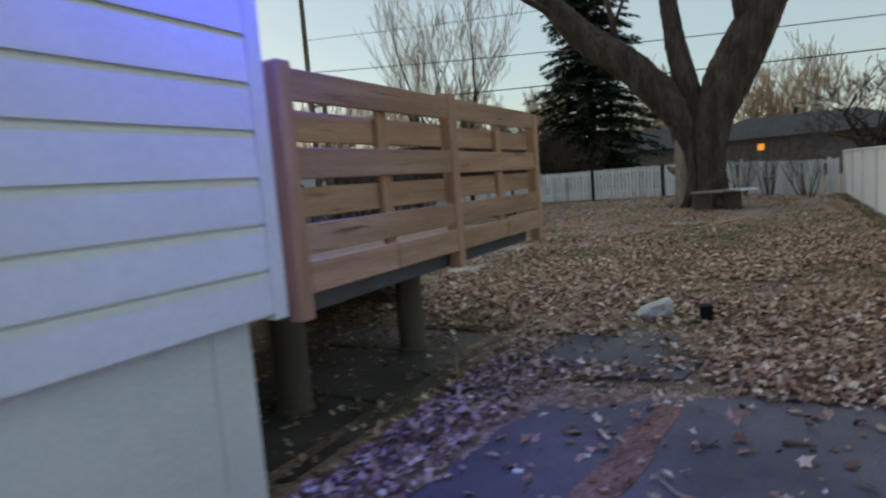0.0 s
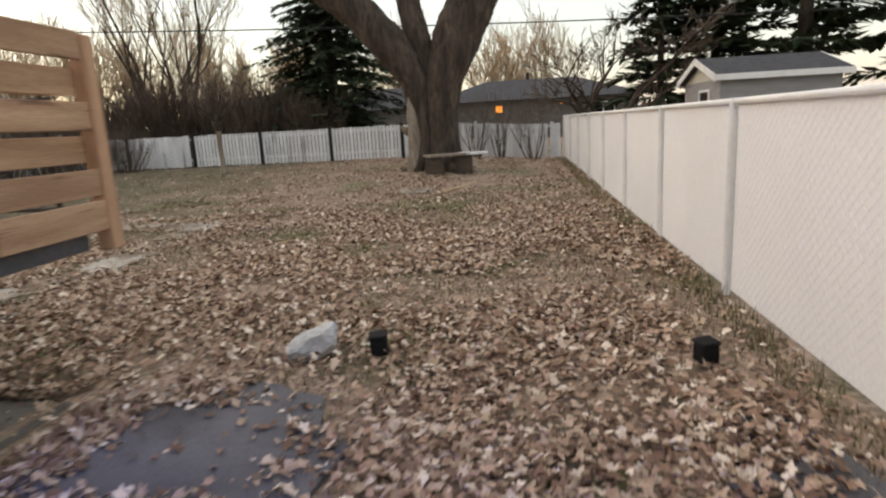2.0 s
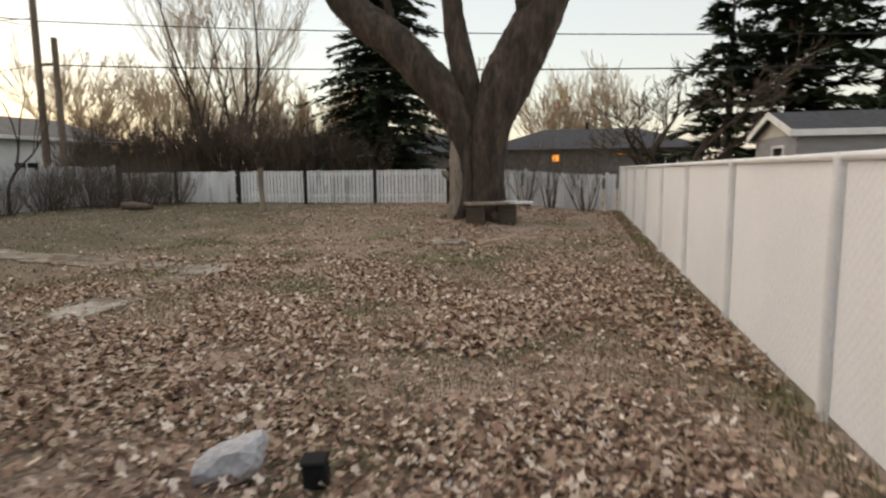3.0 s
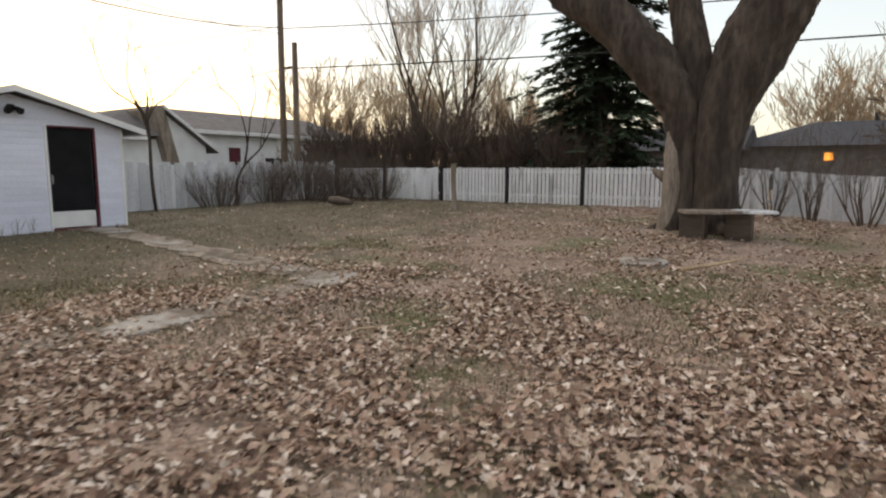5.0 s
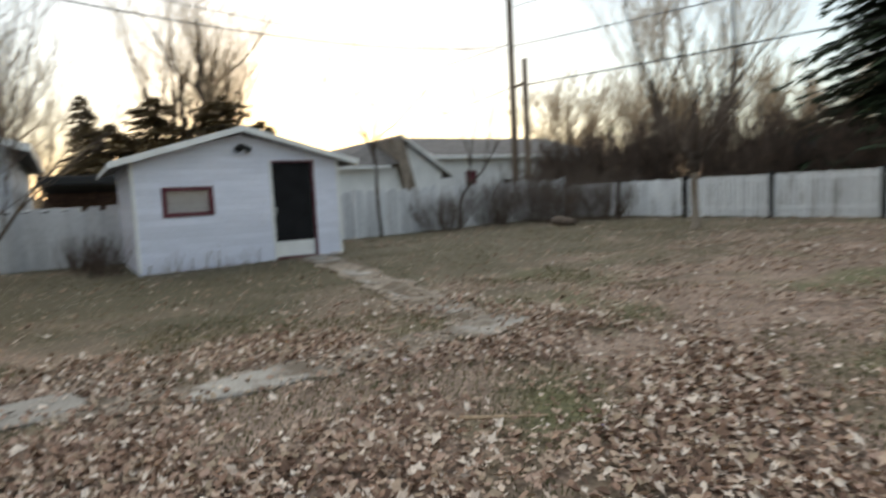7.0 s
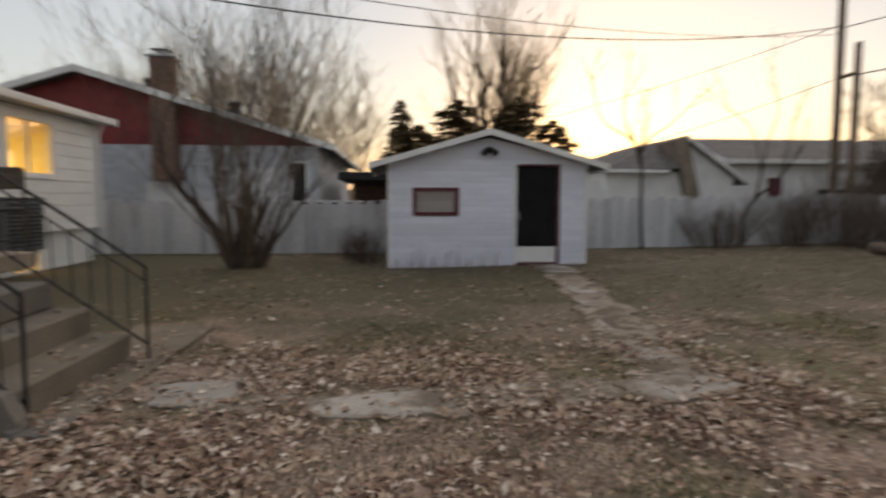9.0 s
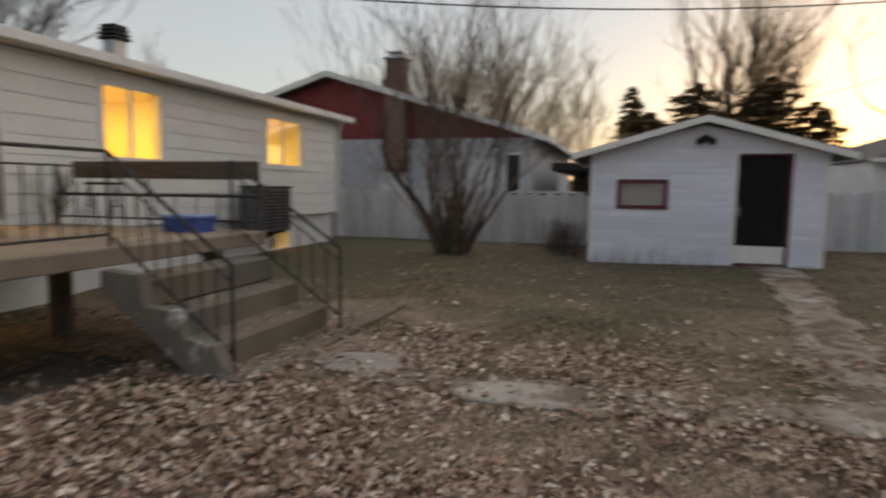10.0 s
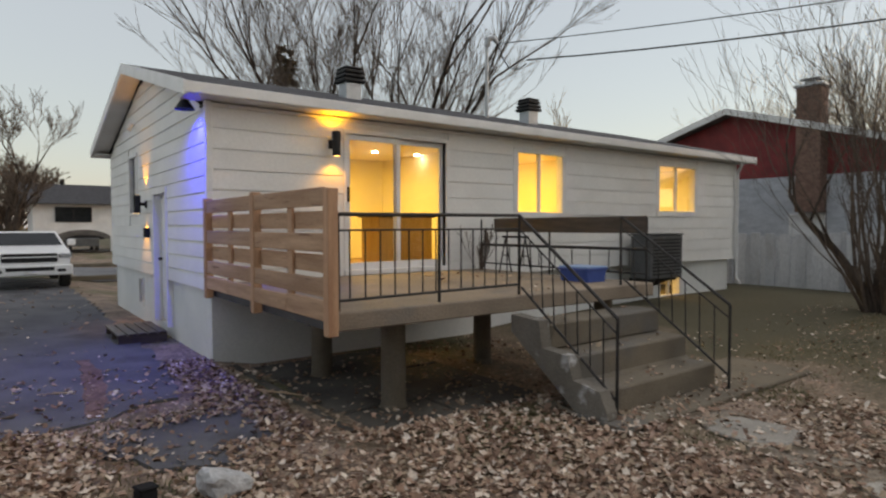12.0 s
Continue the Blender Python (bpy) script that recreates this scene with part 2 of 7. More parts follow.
M_BARK_OLD = mat("old_furrowed_bark", (0.0317, 0.0224, 0.0172), (0.0825, 0.0614, 0.0475), 3.2, 0.95, 1.0, 11, (1.06, 1.06, 0.297), fine_mix=0.4, c3=(0.16, 0.13, 0.105), c3_scale=1.3, c3_at=0.66)
M_BAREWOOD = mat("bare_weathered_wood", (0.17, 0.135, 0.105), (0.29, 0.24, 0.195), 3, 0.85, 0.6, 18, (2, 2, 0.3), fine_mix=0.3)
M_TWIG = mat("twig", (0.085, 0.062, 0.048), (0.15, 0.115, 0.09), 6, 0.95, 0.3, 40, fine_mix=0.2)
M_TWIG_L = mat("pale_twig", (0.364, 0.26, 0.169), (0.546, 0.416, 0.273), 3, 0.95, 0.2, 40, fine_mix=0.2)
M_NEEDLE = mat("spruce_needles", (0.018, 0.034, 0.016), (0.04, 0.065, 0.028), 3, 0.85, 0, 40, island=0.4, fine_mix=0.3)
M_NEEDLE_B = mat("brown_green_needles", (0.116, 0.0854, 0.0435), (0.233, 0.163, 0.0776), 2, 0.85, 0, 40, island=0.4, fine_mix=0.3)
M_BRUSH = mat("dry_brush", (0.065, 0.045, 0.035), (0.12, 0.085, 0.065), 4, 0.95, 0.2, 30, island=0.4, fine_mix=0.3)
M_GRASS = mat("tired_grass", (0.105, 0.105, 0.05), (0.21, 0.18, 0.10), 3, 0.9, 0, 30, island=0.4, fine_mix=0.2)
M_FENCEW = mat("white_fence_slats", (0.79, 0.80, 0.81), (0.86, 0.865, 0.88), 0.7, 0.6, 0.05, 40, fine_mix=0.04)
M_PICKET = mat("white_picket_paint", (0.66, 0.67, 0.69), (0.78, 0.79, 0.80), 2.2, 0.75, 0.2, 30, (1, 1, 0.4), rnd=0.08, fine_mix=0.12, c3=(0.30, 0.29, 0.28), c3_scale=1.3, c3_at=0.66)
M_OLDFENCE = mat("weathered_white_boards", (0.54, 0.55, 0.57), (0.70, 0.70, 0.71), 1.5, 0.8, 0.25, 30, (1, 1, 0.35), rnd=0.12, fine_mix=0.14, c3=(0.34, 0.32, 0.31), c3_scale=1.1, c3_at=0.64)
M_RED = mat("dark_red_paint", (0.16, 0.022, 0.024), (0.24, 0.035, 0.036), 3, 0.6, 0.1, 40, fine_mix=0.12)
M_MAROON = mat("maroon_trim", (0.0806, 0.0124, 0.0217), (0.124, 0.0186, 0.031), 5, 0.5, 0.05, 60, fine_mix=0.1)
M_WBRICK = mat("pale_brick", (0.42, 0.44, 0.47), (0.55, 0.57, 0.60), 3, 0.85, 0.3, 18, (1, 1, 3), fine_mix=0.15)
M_BRICK = mat("brown_brick", (0.15, 0.09, 0.07), (0.24, 0.15, 0.115), 5, 0.9, 0.5, 16, (1, 1, 2.2), fine_mix=0.3)
M_STUCCO = mat("pale_stucco", (0.713, 0.713, 0.713), (0.828, 0.828, 0.828), 1.5, 0.85, 0.2, 30, fine_mix=0.08)
M_CREAM = mat("cream_siding", (0.50, 0.47, 0.40), (0.60, 0.57, 0.50), 1.5, 0.7, 0.1, 30, fine_mix=0.08)
M_GREYHOUSE = mat("grey_brick_house", (0.13, 0.115, 0.11), (0.20, 0.18, 0.17), 3, 0.9, 0.2, 20, fine_mix=0.2)
M_ROOFGREY = mat("grey_shingles", (0.10, 0.095, 0.09), (0.16, 0.15, 0.145), 3, 0.9, 0.4, 25, fine_mix=0.25)
M_INT = mat("interior_paint", (0.72, 0.66, 0.50), (0.80, 0.74, 0.58), 0.8, 0.7, 0.05, 30, fine_mix=0.04)
M_INTFLOOR = mat("interior_floor", (0.25, 0.15, 0.08), (0.38, 0.24, 0.13), 2, 0.45, 0.1, 30, (1, 6, 1), fine_mix=0.15)
M_CABINET = mat("oak_cabinet", (0.36, 0.25, 0.11), (0.46, 0.33, 0.16), 2, 0.5, 0.1, 30, (5, 5, 0.6), fine_mix=0.15)
M_ROCK = mat("pale_stone", (0.38, 0.39, 0.40), (0.56, 0.57, 0.58), 4, 0.85, 0.5, 30, fine_mix=0.2)
M_POLE = mat("weathered_pole", (0.13, 0.095, 0.07), (0.22, 0.17, 0.13), 3, 0.9, 0.3, 25, (1, 1, 0.3), fine_mix=0.25)
M_GALV = mat("galvanised", (0.38, 0.39, 0.40), (0.48, 0.49, 0.50), 5, 0.45, 0.05, 50, metal=0.6, fine_mix=0.1)
M_GREYBOX = mat("grey_plastic", (0.075, 0.078, 0.08), (0.11, 0.115, 0.12), 5, 0.6, 0.15, 60, fine_mix=0.12)
M_BLUEBIN = mat("blue_plastic", (0.03, 0.07, 0.28), (0.05, 0.10, 0.36), 5, 0.5, 0.05, 50, fine_mix=0.08)
M_BLUELID = mat("pale_blue_plastic", (0.16, 0.28, 0.52), (0.22, 0.36, 0.60), 5, 0.45, 0.05, 50, fine_mix=0.08)
M_CARPAINT = mat("white_car_paint", (0.78, 0.79, 0.80), (0.84, 0.85, 0.86), 2, 0.38, 0, 40, fine_mix=0.03, spec=0.6)
M_RUBBER = mat("tyre_rubber", (0.02, 0.02, 0.02), (0.035, 0.035, 0.035), 6, 0.85, 0.3, 60, fine_mix=0.2)
M_CHROME = mat("chrome", (0.55, 0.55, 0.56), (0.65, 0.65, 0.66), 4, 0.2, 0, 40, metal=1.0, fine_mix=0.03)
M_DARKGLASS = mat("dark_glass", (0.012, 0.014, 0.016), (0.02, 0.022, 0.026), 3, 0.12, 0, 40, fine_mix=0.05, spec=0.35)
M_SCREEN = mat("dark_screen", (0.010, 0.010, 0.011), (0.016, 0.016, 0.018), 3, 0.75, 0.1, 80, fine_mix=0.1, spec=0.12)
M_CURTAIN = mat("pale_curtain", (0.279, 0.273, 0.273), (0.372, 0.36, 0.353), 4, 0.9, 0.2, 20, (1, 6, 1), fine_mix=0.12)
M_LEAVES = leaf_mat("fallen_leaves", [(0.47, 0.35, 0.26), (0.30, 0.19, 0.135), (0.60, 0.49, 0.40), (0.37, 0.25, 0.18), (0.155, 0.095, 0.068), (0.51, 0.385, 0.295), (0.235, 0.15, 0.105), (0.40, 0.31, 0.22), (0.45, 0.31, 0.24), (0.19, 0.12, 0.085), (0.74, 0.64, 0.54)])
M_GLASS = glass("window_glass")
M_BULB = plain_glow("warm_bulb", (1.0, 0.52, 0.12), 2.5)
M_DOWNLIGHT = plain_glow("downlight_lens", (1.0, 0.85, 0.6), 12)
M_BLUEBULB = plain_glow("blue_bulb", (0.06, 0.12, 1.0), 18)
M_LITWIN = plain_glow("lit_far_window", (1.0, 0.36, 0.06), 0.3)

# ---- mesh building ----


class MB:
    """Collects vertices and faces of one mesh, in world metres."""

    def __init__(self):
        self.v, self.f = [], []

    def box(self, x0, x1, y0, y1, z0, z1):
        o = len(self.v)
        self.v += [(x, y, z) for z in (z0, z1) for y in (y0, y1) for x in (x0, x1)]
        self.f += [tuple(o + i for i in q) for q in ((0, 2, 3, 1), (4, 5, 7, 6), (0, 1, 5, 4), (2, 6, 7, 3), (0, 4, 6, 2), (1, 3, 7, 5))]
        return self

    def cbox(self, x0, x1, y0, y1, z0, z1, b=0.006):
        """A box with chamfered edges."""
        o = len(self.v)
        lo, hi = (x0, y0, z0), (x1, y1, z1)
        idx = {}
        for sx in (0, 1):
            for sy in (0, 1):
                for sz in (0, 1):
                    s = (sx, sy, sz)
                    for ax in range(3):
                        p = []
                        for k in range(3):
                            e = hi[k] if s[k] else lo[k]
                            p.append(e if k == ax else e + (-b if s[k] else b))
                        idx[s, ax] = len(self.v)
                        self.v.append(tuple(p))
        for ax in range(3):
            u, w = [k for k in range(3) if k != ax]
            for side in (0, 1):
                q = []
                for a, c in ((0, 0), (1, 0), (1, 1), (0, 1)):
                    s = [0, 0, 0]
                    s[ax], s[u], s[w] = side, a, c
                    q.append(idx[tuple(s), ax])
                flip = (side == 0) != (ax == 1)
                self.f.append(tuple(reversed(q)) if flip else tuple(q))
            for a in (0, 1):
                for c in (0, 1):
                    s0, s1 = [0, 0, 0], [0, 0, 0]
                    s0[u] = s1[u] = a
                    s0[w] = s1[w] = c
                    s1[ax] = 1
                    s0, s1 = tuple(s0), tuple(s1)
                    self.f.append((idx[s0, u], idx[s1, u], idx[s1, w], idx[s0, w]))
        for s in [(a, c, d) for a in (0, 1) for c in (0, 1) for d in (0, 1)]:
            self.f.append((idx[s, 0], idx[s, 1], idx[s, 2]))
        return self

    def prism(self, poly, axis, a0, a1):
        """A flat polygon drawn out along an axis. poly: (u, w) in the two other axes, in order x, y, z."""
        o, n = len(self.v), len(poly)
        for a in (a0, a1):
            for u, w in poly:
                self.v.append({"x": (a, u, w), "y": (u, a, w), "z": (u, w, a)}[axis])
        self.f.append(tuple(o + i for i in range(n)))
        self.f.append(tuple(o + n + n - 1 - i for i in range(n)))
        for i in range(n):
            j = (i + 1) % n
            self.f.append((o + i, o + n + i, o + n + j, o + j))
        return self

    def tube(self, pts, radii, sides=6, cap=True):
        o = len(self.v)
        pts = [Vector(p) for p in pts]
        if not hasattr(radii, "__len__"):
            radii = [radii] * len(pts)
        d = (pts[1] - pts[0]).normalized()
        ref = Vector((0, 0, 1)) if abs(d.z) < 0.9 else Vector((1, 0, 0))
        a = d.cross(ref).normalized()
        for i, p in enumerate(pts):
            t = (pts[min(i + 1, len(pts) - 1)] - pts[max(i - 1, 0)]).normalized()
            a = (a - t * a.dot(t)).normalized()
            c = t.cross(a)
            for k in range(sides):
                w = 2 * math.pi * k / sides
                self.v.append(tuple(p + (a * math.cos(w) + c * math.sin(w)) * radii[i]))
        for i in range(len(pts) - 1):
            for k in range(sides):
                k2 = (k + 1) % sides
                q = o + i * sides
                self.f.append((q + k, q + k2, q + sides + k2, q + sides + k))
        if cap:
            self.f.append(tuple(o + k for k in reversed(range(sides))))
            e = o + (len(pts) - 1) * sides
            self.f.append(tuple(e + k for k in range(sides)))
        return self

    def poly(self, *pts):
        o = len(self.v)
        self.v += [tuple(p) for p in pts]
        self.f.append(tuple(range(o, o + len(pts))))
        return self


def origin(ob):
    p = Vector((0, 0, 0))
    while ob:
        p += ob.location
        ob = ob.parent
    return p


def part(name, mb, material, parent=None, label="", smooth=False):
    """One mesh object from a builder, under a thing or a part; at top level its origin is the middle of its foot."""
    base = origin(parent)
    if parent is None:
        xs, ys, zs = zip(*mb.v)
        base = Vector(((min(xs) + max(xs)) / 2, (min(ys) + max(ys)) / 2, min(zs)))
    me = bpy.data.meshes.new(name)
    me.from_pydata([(x - base.x, y - base.y, z - base.z) for x, y, z in mb.v], [], mb.f)
    bm = bmesh.new()
    bm.from_mesh(me)
    bmesh.ops.recalc_face_normals(bm, faces=bm.faces)
    bm.to_mesh(me)
    bm.free()
    me.materials.append(material)
    if smooth:
        me.polygons.foreach_set("use_smooth", [True] * len(me.polygons))
    ob = new(name, me)
    if parent:
        ob.parent = parent
    else:
        ob.location = base
    if label:
        ob["label"] = label
    return ob


def raw_part(name, mb, material, parent=None, smooth=False):
    """As part(), for big meshes whose faces already point out."""
    base = origin(parent)
    me = bpy.data.meshes.new(name)
    me.from_pydata([(x - base.x, y - base.y, z - base.z) for x, y, z in mb.v], [], mb.f)
    me.materials.append(material)
    if smooth:
        me.polygons.foreach_set("use_smooth", [True] * len(me.polygons))
    ob = new(name, me)
    if parent:
        ob.parent = parent
    return ob


def thing(name, at, label, category, group="", kind=""):
    ob = new(name)
    ob.location = at
    ob.empty_display_size = 0.2
    return tagged(ob, label, category, group, kind)


def piece(name, mesh_source, parent, offset):
    """Another object on the mesh of a piece, moved by offset."""
    ob = new(name, mesh_source.data)
    ob.parent = parent
    ob.location = offset
    return ob


def smooth01(a):
    a = min(max(a, 0.0), 1.0)
    return a * a * (3 - 2 * a)


def gz(x, y):
    """Height of the ground."""
    h = 0.33 * smooth01((y - 9.0) / 14.0) * (1 - 0.65 * smooth01((x + 2.5) / 4.0))
    h += 0.12 * smooth01((-x - 6.5) / 5.0) * (1 - smooth01((y - 12.0) / 8.0))
    h -= 0.10 * smooth01((-1.95 - x) / 0.5) * smooth01((6.95 - y) / 0.5) * smooth01((x + 6.7) / 0.5)
    far = smooth01((abs(x) - 40) / 40) if abs(x) > 40 else 0
    return h * (1 - far) * (1 - smooth01((y - 40) / 40))


def walls(mb, axis, pos, thick, u0, u1, z0, z1, openings=()):
    """A wall of thickness thick from pos, with openings (u0, u1, z0, z1) cut through it."""
    us = sorted({u0, u1, *[min(max(v, u0), u1) for o in openings for v in o[:2]]})
    zs = sorted({z0, z1, *[min(max(v, z0), z1) for o in openings for v in o[2:]]})
    lo, hi = sorted((pos, pos + thick))
    ids = {}

    def vert(i, k, w):
        if (i, k, w) not in ids:
            ids[i, k, w] = len(mb.v)
            mb.v.append((us[i], w, zs[k]) if axis == "y" else (w, us[i], zs[k]))
        return ids[i, k, w]

    def solid(i, k):
        if not (0 <= i < len(us) - 1 and 0 <= k < len(zs) - 1):
            return False
        um, zm = (us[i] + us[i + 1]) / 2, (zs[k] + zs[k + 1]) / 2
        return not any(o[0] < um < o[1] and o[2] < zm < o[3] for o in openings)
    for i in range(len(us) - 1):
        for k in range(len(zs) - 1):
            if solid(i, k):
                for w in (lo, hi):
                    mb.f.append((vert(i, k, w), vert(i + 1, k, w), vert(i + 1, k + 1, w), vert(i, k + 1, w)))
                for di, dk, a, b in ((-1, 0, (i, k), (i, k + 1)), (1, 0, (i + 1, k), (i + 1, k + 1)), (0, -1, (i, k), (i + 1, k)), (0, 1, (i, k + 1), (i + 1, k + 1))):
                    if not solid(i + di, k + dk):
                        mb.f.append((vert(*a, lo), vert(*b, lo), vert(*b, hi), vert(*a, hi)))
    return mb


def siding(parent, axis, face, out, u0, u1, z0, z1, step, material, openings=(), gable=None, lip=0.022, name="siding_board"):
    """Lapped boards, each one an object: face is the wall's plane, out +1 or -1 the side to which it looks; gable(z) gives the span at a height."""
    z, count = z0, 0
    while z < z1 - 0.02:
        top = min(z + step, z1)
        spans = [(u0, u1)]
        for o in openings:
            if o[2] < top - 0.01 and o[3] > z + 0.01:
                nxt = []
                for a, b in spans:
                    if o[1] <= a or o[0] >= b:
                        nxt.append((a, b))
                    else:
                        if o[0] - a > 0.03:
                            nxt.append((a, o[0]))
                        if b - o[1] > 0.03:
                            nxt.append((o[1], b))
                spans = nxt
        for a, b in spans:
            a0, b0, a1, b1 = a, b, a, b
            if gable:
                g0, g1 = gable(z), gable(top)
                a0, b0, a1, b1 = max(a, g0[0]), min(b, g0[1]), max(a, g1[0]), min(b, g1[1])
                if b0 - a0 < 0.05 or b1 < a1:
                    continue
            mb = MB()
            lipz = z + 0.012
            mid = lip * 0.75 if lip > 0.015 else 0.002
            rows = ((z, 0.0, a0, b0), (z, lip, a0, b0), (lipz, lip, a0, b0), (top - 0.014, mid, a1, b1), (top - 0.012, 0.001, a1, b1), (top + 0.004, 0.001, a1, b1), (top + 0.004, 0.0, a1, b1))
            m = len(rows)
            for end in (0, 1):
                for zz, d, aa, bb in rows:
                    u = bb if end else aa
                    mb.v.append((u, face + out * d, zz) if axis == "y" else (face + out * d, u, zz))
            mb.f += [tuple(range(m)), tuple(reversed(range(m, 2 * m)))] + [(i, (i + 1) % m, m + (i + 1) % m, m + i) for i in range(m)]
            part(name, mb, material, parent)
        z += step
        count += 1


def window_unit(name, parent, axis, face, out, u0, u1, z0, z1, frame_mat=None, w=0.055, panes=2, depth=0.10, glass_mat=None, horizontal=False):
    """A framed window set in an opening: frame, sash bars, panes and sill as parts."""
    fm = frame_mat or M_TRIM
    lo, hi = sorted((face - out * depth, face + out * 0.03))

    def bx(a, b, c, d, near=None, far=None):
        p, q = (lo, hi) if near is None else sorted((near, far))
        m = MB()
        if q - p < 0.012:
            return m.box(a, b, p, q, c, d) if axis == "y" else m.box(p, q, a, b, c, d)
        return m.cbox(a, b, p, q, c, d, 0.005) if axis == "y" else m.cbox(p, q, a, b, c, d, 0.005)
    holder = part(name, bx(u0, u1, z1 - w, z1), fm, parent)
    part("frame_side", bx(u0, u0 + w, z0, z1 - w), fm, holder)
    part("frame_side", bx(u1 - w, u1, z0, z1 - w), fm, holder)
    part("window_sill", bx(u0 + w, u1 - w, z0, z0 + w), fm, holder)
    step = (u1 - u0 - 2 * w) / panes
    for i in range(panes):
        a = u0 + w + i * step
        if i:
            part("sash_bar", bx(a - 0.025, a + 0.025, z0 + w, z1 - w, face - out * 0.07, face - out * 0.01), fm, holder)
        g = part("pane", bx(a + 0.002, a + step - 0.002, z0 + w, z1 - w, face - out * (0.05 if i % 2 else 0.035), face - out * (0.044 if i % 2 else 0.029)), glass_mat or M_GLASS, holder)
        g.visible_shadow = glass_mat is not None
    return holder

# ---- ground ----


def ground_axis(lo, hi, step, far):
    a = list(np.arange(lo, hi + 0.01, step))
    out = [3.0, 8.0, 18.0, 40.0, 90.0, 200.0, far]
    return [lo - d for d in reversed(out)] + a + [hi + d for d in out]


GX, GY = ground_axis(-18, 4, 0.5, 900), ground_axis(-8, 26, 0.5, 900)
g = MB()
for yy in GY:
    for xx in GX:
        bump = 0.018 * noise.noise(Vector((xx * 0.9, yy * 0.9, 3.0))) if -18 < xx < 4 and 4 < yy < 26 else 0
        g.v.append((xx, yy, gz(xx, yy) + bump - 0.012))
W = len(GX)
for j in range(len(GY) - 1):
    for i in range(W - 1):
        g.f.append((j * W + i, j * W + i + 1, (j + 1) * W + i + 1, (j + 1) * W + i))
tagged(raw_part("ground", g, M_SOIL, smooth=True), "brown soil and tired grass of a leaf-strewn back yard", "ground", kind="structure")


def ragged_sheet(name, outline, material, z, label, category, kind="structure", wobble=0.06, seed=1):
    """A thin worn sheet on the ground, with an uneven edge."""
    rng = random.Random(seed)
    pts = []
    for (x0, y0), (x1, y1) in zip(outline, outline[1:] + outline[:1]):
        n = max(2, int(math.hypot(x1 - x0, y1 - y0) / 0.18))
        for k in range(n):
            f = k / n
            pts.append((x0 + (x1 - x0) * f + rng.uniform(-wobble, wobble), y0 + (y1 - y0) * f + rng.uniform(-wobble, wobble)))
    m = MB()
    n = len(pts)
    m.v = [(x, y, gz(x, y) + z) for x, y in pts] + [(x, y, gz(x, y) - 0.05) for x, y in pts]
    m.f = [tuple(range(n))] + [(i, (i + 1) % n, n + (i + 1) % n, n + i) for i in range(n)]
    ob = part(name, m, material)
    return tagged(ob, label, category, kind=kind)


ragged_sheet("driveway", [(-1.55, -10.6), (1.75, -10.6), (1.7, 3.4), (1.2, 5.2), (0.3, 5.35), (-0.45, 5.15), (-0.75, 4.9), (-1.25, 4.75), (-1.45, 3.6), (-1.5, 0)], M_ASPHALT, 0.012, "cracked dark asphalt driveway beside the house", "driveway", seed=2)
ragged_sheet("asphalt_patch", [(-1.75, 5.35), (-0.6, 5.45), (-0.45, 5.9), (-0.85, 6.65), (-1.25, 6.6), (-1.7, 6.0)], M_ASPHALT, 0.011, "worn asphalt patch half buried in leaves", "asphalt", seed=3, wobble=0.11)
ragged_sheet("asphalt_patch", [(1.05, 5.55), (1.6, 5.6), (1.55, 6.3), (1.15, 6.2)], M_ASPHALT, 0.010, "worn asphalt patch half buried in leaves", "asphalt", seed=4)
ragged_sheet("dirt_strip", [(-0.60, 5.05), (-0.44, 5.0), (-0.60, 3.5), (-0.66, 2.4), (-0.78, 2.4), (-0.80, 3.5)], M_DIRT, 0.017, "strip of reddish dirt and leaves in a driveway crack", "dirt", seed=6, wobble=0.03)
ragged_sheet("road", [(-60, -18.0), (60, -18.0), (60, -10.9), (-60, -10.9)], M_ROAD, 0.014, "grey asphalt street in front of the house", "road", seed=5, wobble=0.02)
kerb = MB()
for y0 in (-10.88, -18.2):
    kerb.cbox(-60, -1.8 if y0 > -12 else 60, y0, y0 + 0.16, -0.05, 0.11, 0.02)
tagged(part("kerb", kerb, M_CONC), "low concrete kerb along the street", "kerb", kind="structure")

# concrete pad under the deck, in cast slabs
pad = thing("concrete_pad", (-4.2, 5.2, 0), "stained concrete slabs below the deck, darkened in colour for its shade", "paving", kind="structure")
rng = random.Random(8)
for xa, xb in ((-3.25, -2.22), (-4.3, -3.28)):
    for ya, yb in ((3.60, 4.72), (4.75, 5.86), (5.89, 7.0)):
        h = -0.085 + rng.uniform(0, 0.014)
        part("paving_slab", MB().cbox(xa, xb, ya, yb, -0.2, h, 0.012), M_CONC_DAMP_SHADE, pad)
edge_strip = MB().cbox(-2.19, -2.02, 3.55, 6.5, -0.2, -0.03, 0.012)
part("edge_strip", edge_strip, M_CONC_DAMP_SHADE, pad)
part("landing_slab", MB().cbox(-7.0, -3.75, 7.05, 7.95, -0.06, 0.035, 0.015), M_CONC, pad)


